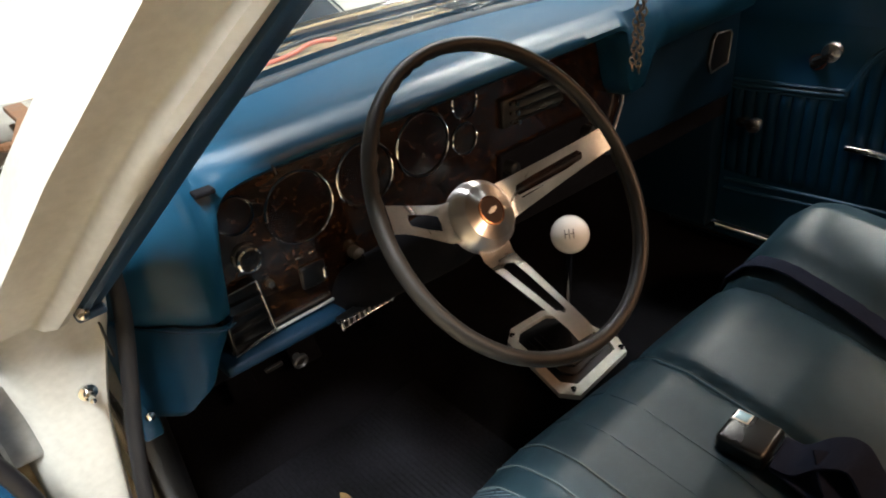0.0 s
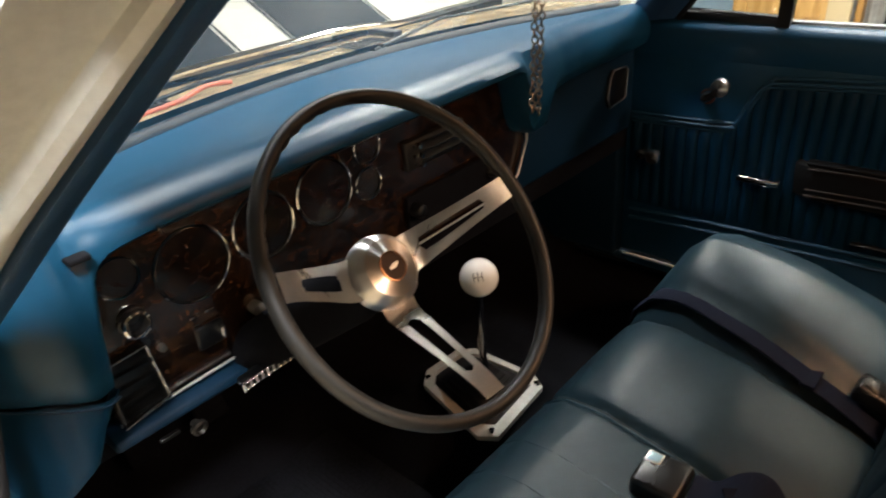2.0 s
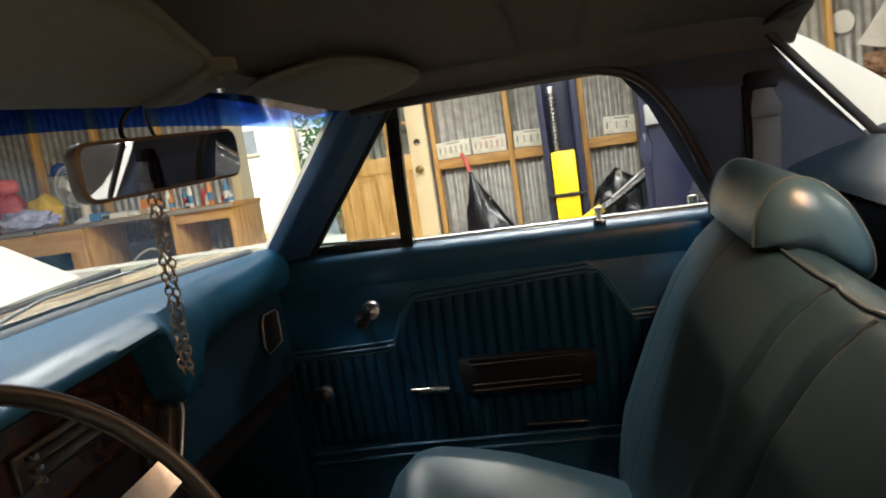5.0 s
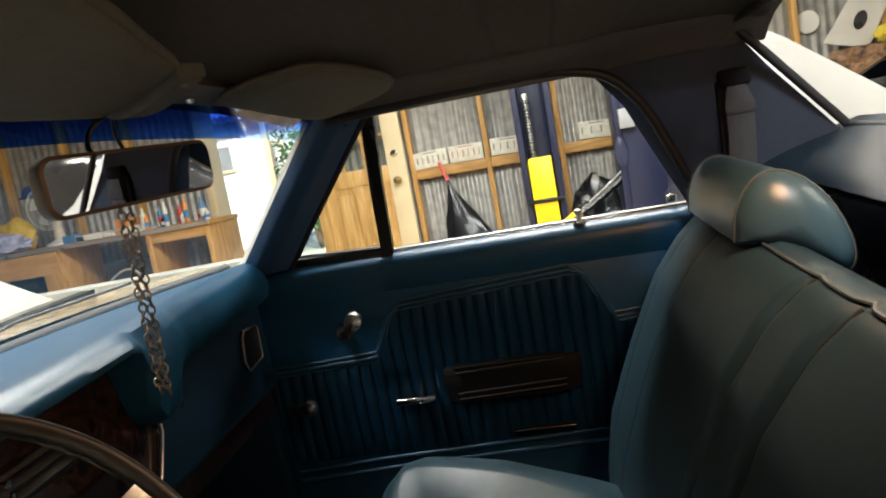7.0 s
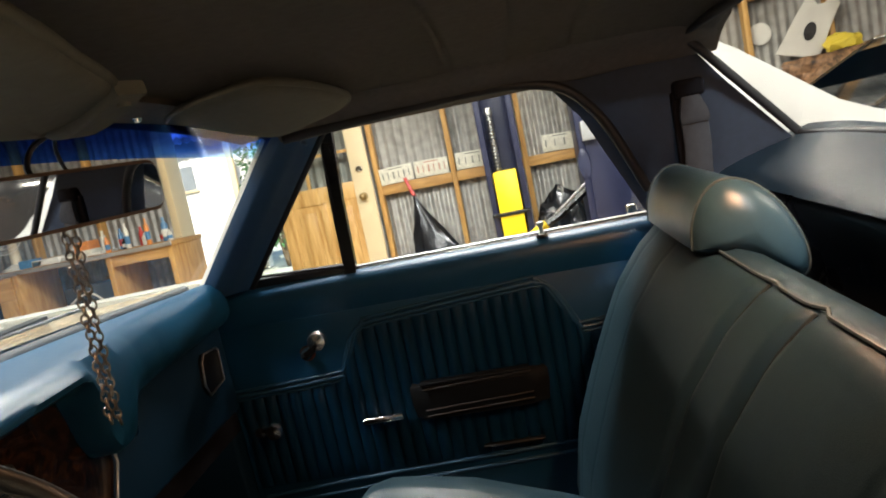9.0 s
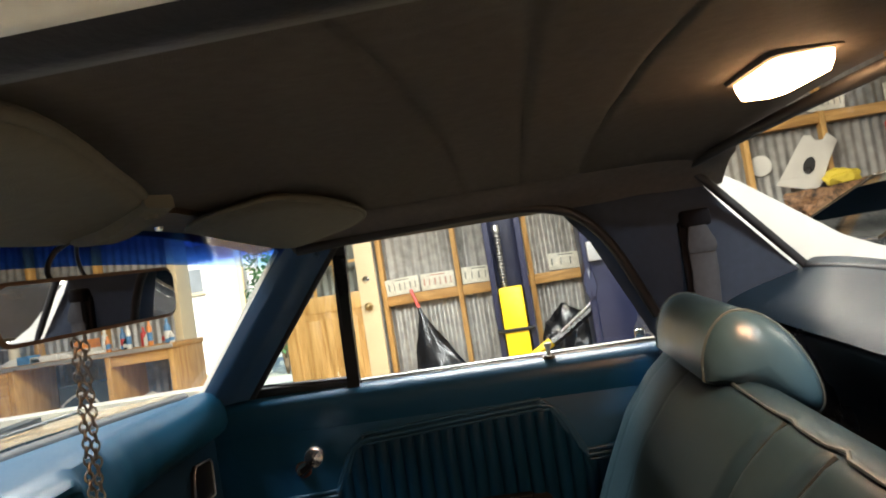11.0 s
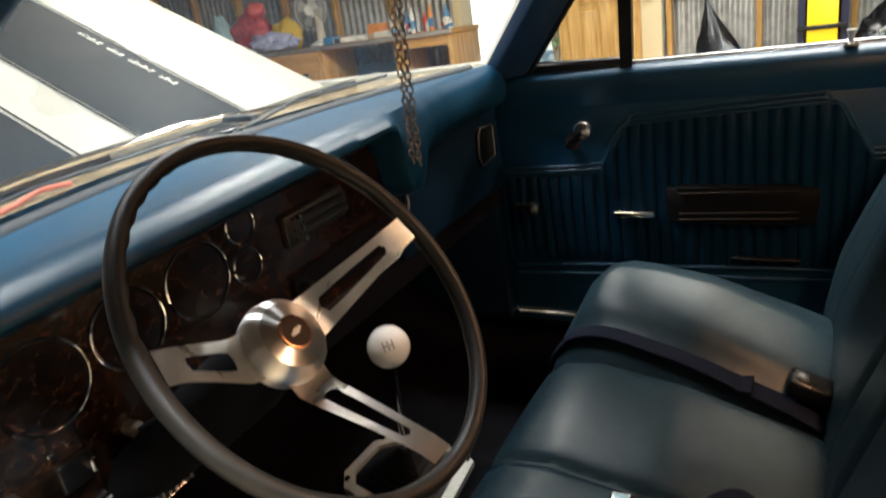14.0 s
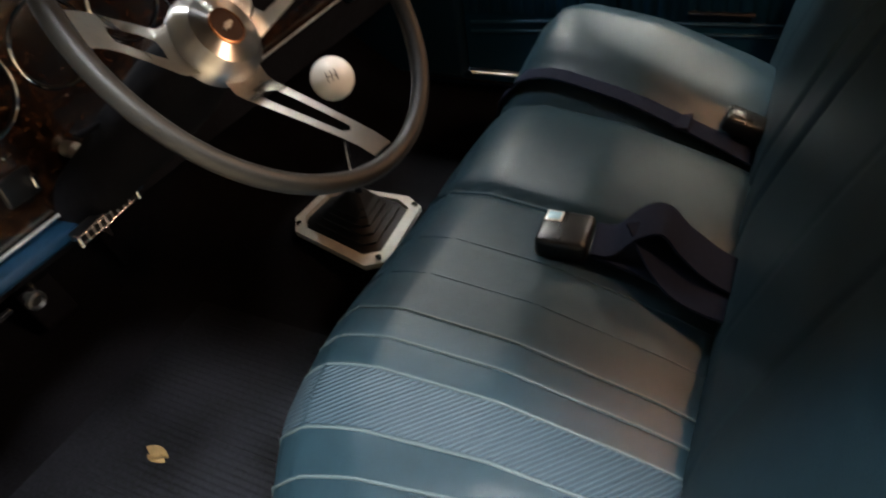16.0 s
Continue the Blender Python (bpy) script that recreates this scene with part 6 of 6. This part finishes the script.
solo("cloth_heap", lump(4.66, 4.55, B, 0.12, 0.28, 0.10, 7, 0.5), surface("lavender_cloth", (0.42, 0.44, 0.62), 0.8, vary=0.4, stain=20), "crumpled lavender cloth on the bench", "cloth", car=False)
solo("rag", lump(4.80, 4.47, B, 0.10, 0.17, 0.17, 11, 0.35), surface("yellow_rag", (0.72, 0.48, 0.05), 0.7), "yellow rag bundle on the bench", "cloth", car=False)
for k in range(5):
    solo("can", lathe([(0.035, 0), (0.036, 0.005), (0.036, 0.10), (0.033, 0.11), (0.001, 0.111)], pose(4.82, 5.55 + 0.11 * k, B), 18), (RED, YELLOW, RED, STEEL, RED)[k], "small paint can standing on the bench", "can", "cans on the bench", car=False)
fan = thing("desk_fan", "white desk fan with wire guard on the bench", "fan", car=False)
part("fan_foot", lathe([(0.12, 0), (0.12, 0.02), (0.05, 0.05), (0.03, 0.07)], pose(4.78, 4.02, B), 28), WHITE_PLASTIC, fan)
part("fan_stem", lathe([(0.045, 0.05), (0.035, 0.25), (0.04, 0.30)], pose(4.78, 4.02, B), 20), surface("beige_plastic", (0.62, 0.55, 0.42), 0.4), fan, "beige stem")
part("fan_motor", lathe([(0.001, -0.02), (0.06, -0.02), (0.07, 0.05), (0.05, 0.12), (0.001, 0.13)], pose(4.74, 4.06, B + 0.34, 0, 90, 20), 24), WHITE_PLASTIC, fan)
for rr_ in (0.19, 0.17, 0.14, 0.11, 0.08, 0.05):
    part("guard_ring", tube([(4.70 + 0.02 * math.cos(0) - 0.03 * (1 - rr_ / 0.19), 4.05 + rr_ * math.cos(2 * math.pi * k / 32), B + 0.34 + rr_ * math.sin(2 * math.pi * k / 32)) for k in range(32)], 0.004 if rr_ > 0.18 else 0.002, 6, True), WHITE_PLASTIC, fan)
for k in range(4):
    a = math.pi / 2 * k + 0.4
    part("fan_blade", sheet(lambda u, v: (4.72 + 0.02 * (v - 0.5), 4.05 + lerp(0.03, 0.15, u) * math.cos(a + 0.8 * (v - 0.5)), B + 0.34 + lerp(0.03, 0.15, u) * math.sin(a + 0.8 * (v - 0.5))), 4, 4, 0.002), WHITE_PLASTIC, fan)
solo("hard_hat", lathe([(0.12, 0), (0.11, 0.01), (0.09, 0.02), (0.085, 0.06), (0.05, 0.10), (0.001, 0.115)], pose(4.84, 4.24, B + 0.46), 24), surface("dark_blue_cap", (0.03, 0.07, 0.22), 0.5), "dark blue cap on a wall peg above the bench", "cap", car=False)
for k in range(7):
    y = 3.12 + 0.09 * k
    solo("paper_stack", box((4.60 + 0.02 * (k % 3), y, B + 0.001), (4.86, y + 0.085, B + 0.02 + 0.012 * (k * 7 % 4)), 0.003), (WHITE_PLASTIC, PLATE_PAINT, surface("kraft_paper", (0.45, 0.34, 0.22), 0.8))[k % 3], "stack of papers lying on the bench", "paper", "papers on the bench", car=False)
BLUE_CAN = surface("blue_can_paint", (0.08, 0.22, 0.42), 0.35, vary=0.3, stain=30)
ORANGE = surface("orange_label", (0.72, 0.26, 0.06), 0.45, vary=0.3, stain=30)
for k in range(11):
    y = 2.52 + 0.062 * k
    h = (0.09, 0.20, 0.12, 0.22, 0.10, 0.16, 0.21, 0.09, 0.18, 0.13, 0.19)[k]
    r = (0.021, 0.028, 0.024)[k % 3]
    can = solo("bottle", lathe([(r - 0.001, 0), (r, 0.004), (r, h * 0.70), (r * 0.42, h * 0.82), (r * 0.42, h), (0.001, h + 0.001)], pose(4.66 + 0.06 * (k % 3), y, B), 14), (WHITE_PLASTIC, BLUE_CAN, STEEL, ORANGE, WHITE_PLASTIC, RED, WHITE_PLASTIC, BLACK, BLUE_CAN, ORANGE, PLATE_PAINT)[k], "small bottle among tools on the bench", "bottle", "bottles on the bench", car=False)
    part("label_band", lathe([(r + 0.0005, h * 0.18), (r + 0.0006, h * 0.5)], pose(4.66 + 0.06 * (k % 3), y, B), 14, caps=False), (BLUE_CAN, WHITE_PLASTIC, RED)[k % 3], can)
for x, y, w, d, h, mat, lab in ((4.60, 3.50, 0.20, 0.24, 0.05, WHITE_PLASTIC, "white carton lying on the bench"), (4.74, 3.30, 0.16, 0.14, 0.13, ORANGE, "orange carton standing on the bench"), (4.62, 3.78, 0.16, 0.10, 0.07, BLUE_CAN, "blue tin on the bench")):
    solo("carton", box((x, y, B + 0.001), (x + w, y + d, B + h), 0.004), mat, lab, "box", car=False)

# number plates along the rail, lettering as bars
def number_plate(y, z, ink, tilt=0, bars=6):
    p = thing("number_plate", "old cream licence plate with worn embossed marks, standing on the rail", "licence plate", "licence plates on the wall", car=False, m=pose(X - 0.10, y, z, tilt, 0, 0))
    part("plate", box((-0.002, -0.145, 0), (0.002, 0.145, 0.14), 0.0015), PLATE_PAINT, p)
    for k in range(bars):
        yy = 0.115 - 0.23 * k / (bars - 1)
        part("mark", box((-0.0035, yy - 0.006 + 0.004 * (k % 2), 0.038), (-0.002, yy + 0.007, 0.098), 0.001), ink, p)
    part("caption_bar", box((-0.004, -0.06, 0.118), (-0.002, 0.06, 0.128)), ink, p)


number_plate(0.63, 1.033, PLATE_INK, -2)
number_plate(0.325, 1.033, PLATE_RED, 1)
number_plate(-0.03, 1.033, PLATE_INK, 2, 5)
number_plate(-0.765, 1.033, PLATE_INK, 3, 4)
number_plate(-3.02, 1.975, PLATE_INK, 2)
number_plate(-3.62, 1.975, PLATE_INK, 0)

# bin bag on the wall with red tie
bag = thing("bin_bag", "black plastic bin bag hanging from the rail by a red tie", "bag", car=False)
secs = []
for k in range(14):
    t = k / 13
    r = along([(0, 0.012), (0.06, 0.02), (0.12, 0.035), (0.4, 0.13), (0.7, 0.21), (1, 0.25)], t)
    cy = lerp(0.50, 0.34, t)
    ring = []
    for j in range(28):
        a = 2 * math.pi * j / 28
        q = r * (1 + 0.22 * noise.noise(Vector((math.cos(a) * 2, math.sin(a) * 2, t * 4))) + 0.06 * math.sin(9 * a + 5 * t))
        ring.append(Vector((4.98 + 0.45 * q * math.cos(a), cy + q * math.sin(a), lerp(0.90, 0.10, t))))
    secs.append(ring)
part("sack", loft(secs), BAG, bag, "glossy creased black plastic")
part("tie", tube([(5.0, 0.50, 0.89), (5.03, 0.53, 0.97), (5.05, 0.56, 1.06)], 0, flat=(0.014, 0.003, (0, 1, 0))), RED, bag, "red draw tie")

# things by the second column: swing arm, tarpaulin, oval plate
arm_ = thing("lift_arm", "yellow-tipped lift arm beside the column", "lift arm", car=False)
part("arm_bar", tube([(4.45, -0.40, 0.44), (4.42, -0.62, 0.56), (4.40, -0.86, 0.72)], 0, flat=(0.02, 0.03, (0, -0.7, 0.6))), BLACK, arm_)
part("arm_tip", tube([(4.43, -0.36, 0.42), (4.41, -0.52, 0.52)], 0, flat=(0.024, 0.034, (0, -0.7, 0.6))), YELLOW, arm_, "yellow painted tip")
part("arm_rod", tube([(4.40, -0.60, 0.58), (4.38, -0.90, 0.80)], 0.012), STEEL, arm_)
solo("tarpaulin", lump(4.95, -0.68, 0.0, 0.14, 0.22, 0.40, 21, 0.35), BAG, "black tarpaulin heap against the wall", "tarpaulin", car=False)
solo("oval_plate", lathe([(0.001, 0), (0.12, 0), (0.125, 0.004), (0.12, 0.008), (0.001, 0.008)], pose(4.34, -0.86, 0.90, 90, 0, 80) @ Matrix.Diagonal((0.35, 0.9, 1, 1)), 36), NAVY_STEEL, "oval metal plate leaning on the column", "plate", car=False)
solo("fuse_box", box((4.28, -0.97, 1.06), (4.349, -0.87, 1.20), 0.006), surface("grey_box", (0.33, 0.34, 0.36), 0.5), "small grey switch box on the column", "switch box", car=False)

# wall things seen through the back window
solo("round_disc", lathe([(0.001, 0), (0.085, 0), (0.088, 0.004), (0.085, 0.008), (0.001, 0.01)], pose(X - 0.02, -2.47, 1.62, 0, -90, 0), 36), WHITE_PLASTIC, "round white disc hung on the wall", "disc", car=False)
gasket = [(-2.526, 1.433), (-2.60, 1.53), (-2.72, 1.70), (-2.80, 1.80), (-2.86, 1.79), (-2.88, 1.74), (-2.94, 1.74), (-2.98, 1.79), (-3.05, 1.72), (-2.95, 1.55), (-2.88, 1.40), (-2.82, 1.33), (-2.74, 1.37), (-2.62, 1.40)]
gs = thing("metal_cover", "pale cut metal cover with an oval hole hung on the wall", "metal cover", car=False)
part("cover_plate", prism(gasket, "x", X - 0.128, X - 0.120, 0.002), surface("pale_cover", (0.68, 0.66, 0.60), 0.5, vary=0.15), gs)
part("cover_hole", lathe([(0.001, 0), (0.05, 0), (0.05, 0.003), (0.001, 0.003)], pose(X - 0.128, -2.80, 1.55, 0, -90, 0) @ Matrix.Rotation(radians(-25), 4, "Z") @ Matrix.Diagonal((1.45, 0.9, 1, 1)), 24), BLACK, gs, "dark oval opening")
solo("gloves", lump(5.06, -3.02, 1.36, 0.05, 0.14, 0.07, 4, 0.4), surface("yellow_gloves", (0.78, 0.60, 0.06), 0.6), "yellow work gloves hung on the wall", "gloves", car=False)
solo("red_funnel", lump(5.05, -3.52, 1.66, 0.07, 0.10, 0.12, 8, 0.2), RED, "red plastic funnel on the wall rail", "funnel", car=False)
solo("tool_heap", lump(4.95, -2.95, 1.02, 0.16, 0.50, 0.20, 14, 0.5), surface("mixed_clutter", (0.22, 0.12, 0.06), 0.6, vary=0.9, stain=12, grain=30), "heap of tools and parts on a wall shelf", "clutter", car=False)
solo("wall_shelf", box((4.78, -3.7, 0.98), (5.10, -2.2, 1.01), 0.003), PINE_Y, "rough timber wall shelf", "shelf", car=False)

# storage rack along the rear wall
rack = thing("storage_rack", "timber storage rack with boxes and boards along the rear wall", "storage rack", car=False)
for x in (-1.2, 0.1, 1.4, 2.7, 4.0):
    part("upright", box((x - 0.045, -6.98, 0), (x + 0.045, -6.45, 2.6), 0.004), PINE, rack)
for z in (0.55, 1.10, 1.65, 2.20):
    part("shelf_board", box((-1.25, -6.99, z), (4.05, -6.40, z + 0.035), 0.003), PINE, rack)
for k in range(22):
    x, z = -1.1 + 1.3 * (k % 4) + 0.13 * ((k * 5) % 7), (0.587, 1.137, 1.687, 2.237)[(k * 3) % 4]
    w, h = 0.22 + 0.05 * (k % 4), 0.16 + 0.04 * ((k * 7) % 6)
    solo("storage_box", box((x, -6.9, z), (x + w, -6.5, z + h), 0.008), (surface("brown_carton", (0.42, 0.28, 0.15), 0.8, vary=0.2), WHITE_PLASTIC, GALV, RED, PLATE_PAINT)[k % 5], "carton or tin standing on the rack", "box", "boxes on the rack", car=False)

# dark car parked behind
other = thing("parked_car", "dark grey car parked beside the lift", "car", car=False)
prof = [(-1.05, 0.35), (-1.0, 0.62), (-1.12, 0.78), (-1.75, 0.93), (-2.45, 1.28), (-2.7, 1.33), (-3.7, 1.32), (-4.3, 1.02), (-5.1, 0.95), (-5.2, 0.6), (-5.15, 0.35)]
secs = []
for x, s in ((1.95, 0.80), (2.0, 0.92), (2.15, 0.985), (2.8, 1.0), (3.45, 0.985), (3.6, 0.92), (3.65, 0.80)):
    secs.append([Vector((x, -3.1 + (y + 3.1) * lerp(0.98, 1.0, s), 0.35 + (z - 0.35) * (s if z > 0.95 else 1.0))) for y, z in prof])
part("body", loft(secs), surface("dark_grey_paint", (0.045, 0.045, 0.048), 0.16, coat=0.6), other, "glossy dark grey body")
part("windscreen", sheet(lambda u, v: (lerp(2.2, 3.4, u), lerp(-1.80, -2.42, v), lerp(0.965, 1.275, v) + 0.012), 6, 6, 0.004), surface("dark_screen", (0.03, 0.035, 0.035), 0.05, coat=0.8), other, "dark reflecting windscreen")
part("screen_trim", tube([(2.18, -1.78, 0.965), (2.18, -2.43, 1.29), (3.42, -2.43, 1.29), (3.42, -1.78, 0.965)], 0.012, 8, True), CHROME, other)
for y in (-1.75, -4.35):
    for x in (1.93, 3.5):
        w = part("wheel", lathe([(0.001, 0.0), (0.18, 0.0), (0.20, 0.03), (0.32, 0.02), (0.335, 0.05), (0.335, 0.15), (0.32, 0.18), (0.001, 0.18)], pose(x, y, 0.335, 0, 90, 0), 28), RUBBER, other)

# unseen ceiling fixtures, one for each added tube light
for _x, _y, _p, _c in TUBES:
    fx = thing("ceiling_light", "long fluorescent ceiling fixture, unseen, added as a light source", "ceiling light", "ceiling lights", car=False)
    part("housing", box((_x - 0.14, _y - 0.64, 2.93), (_x + 0.14, _y + 0.64, 2.998), 0.01), WHITE_PLASTIC, fx)
    part("diffuser", box((_x - 0.125, _y - 0.60, 2.90), (_x + 0.125, _y + 0.60, 2.929), 0.008), TUBE, fx, "glowing diffuser")

# ---- yard beyond the doorway ----
house = thing("house", "white-walled house with corrugated porch roof across the yard", "house", car=False)
part("wall", box((11.0, 4.25, 0), (11.2, 9.5, 2.9)), surface("white_stucco", (0.88, 0.88, 0.85), 0.8, vary=0.12, stain=2), house, "sunlit white wall")
part("porch_roof", sheet(lambda u, v: (lerp(10.65, 11.6, v), lerp(3.0, 9.8, u), lerp(2.42, 2.85, v) + 0.02 * math.sin(u * 6.8 / 0.14 * 2 * math.pi)), 400, 2, 0.01), GALV, house, "corrugated porch roof")
for y, z, w, h in ((5.25, 1.62, 0.22, 0.42), (6.6, 1.5, 0.9, 0.9)):
    win = part("window", box((10.97, y, z), (10.999, y + w, z + h)), surface("grey_window", (0.25, 0.28, 0.30), 0.15), house, "grey window")
    part("window_frame", box((10.95, y - 0.05, z - 0.05), (10.99, y + w + 0.05, z - 0.002), 0.004), CREAM, win)
for y in (4.2, 6.2, 9.4):
    part("porch_post", box((10.28, y, 0), (10.38, y + 0.1, 2.42), 0.005), CREAM, house)
part("step", box((10.4, 4.3, 0), (10.98, 9.0, 0.16), 0.01), CONCRETE, house)
LEAF = surface("green_leaf", (0.06, 0.16, 0.05), 0.5, vary=0.5, stain=3)


def shrub(cx, cy, h, spread, n, seed):
    random.seed(seed)
    t = thing("shrub", "leafy green shrub growing in the yard", "shrub", "shrubs", car=False)
    wood = bmesh.new()
    for k in range(7):
        a = random.uniform(0, 2 * math.pi)
        tube([(cx, cy, 0), (cx + 0.3 * spread * math.cos(a), cy + 0.3 * spread * math.sin(a), h * 0.5), (cx + 0.7 * spread * math.cos(a), cy + 0.7 * spread * math.sin(a), h * random.uniform(0.7, 0.95))], [0.03, 0.02, 0.008], 6, bm=wood)
    part("stems", wood, surface("bark", (0.14, 0.10, 0.06), 0.9), t)
    v, f = [], []
    for k in range(n):
        a, r, z = random.uniform(0, 2 * math.pi), spread * random.random() ** 0.6, h * random.uniform(0.2, 1.05)
        c = Vector((cx + r * math.cos(a), cy + r * math.sin(a), z))
        m = Matrix.Translation(c) @ Euler((random.uniform(-1, 1), random.uniform(-1, 1), random.uniform(0, 6.3))).to_matrix().to_4x4()
        b = len(v)
        v += [m @ Vector(p) for p in ((0, -0.07, 0), (0.03, 0, 0.012), (0, 0.07, 0), (-0.03, 0, 0.012))]
        f.append((b, b + 1, b + 2, b + 3))
    me = bpy.data.meshes.new("leaves")
    me.from_pydata(v, [], f)
    me.materials.append(LEAF)
    o = new("leaves", me)
    o.parent = t


shrub(10.6, 3.75, 2.0, 0.55, 900, 2)
shrub(12.5, 3.4, 3.2, 1.2, 1600, 3)
shrub(9.3, 5.95, 1.1, 0.35, 500, 4)
shrub(8.6, 5.2, 0.25, 0.6, 500, 5)
solo("grass_patch", box((7.4, 4.0, -0.019), (9.4, 6.2, -0.012)), surface("grass", (0.12, 0.22, 0.07), 0.9, vary=0.6, stain=6, grain=60, bump=1, bump_scale=60), "patch of green grass in the yard", "grass", kind="stuff", car=False)
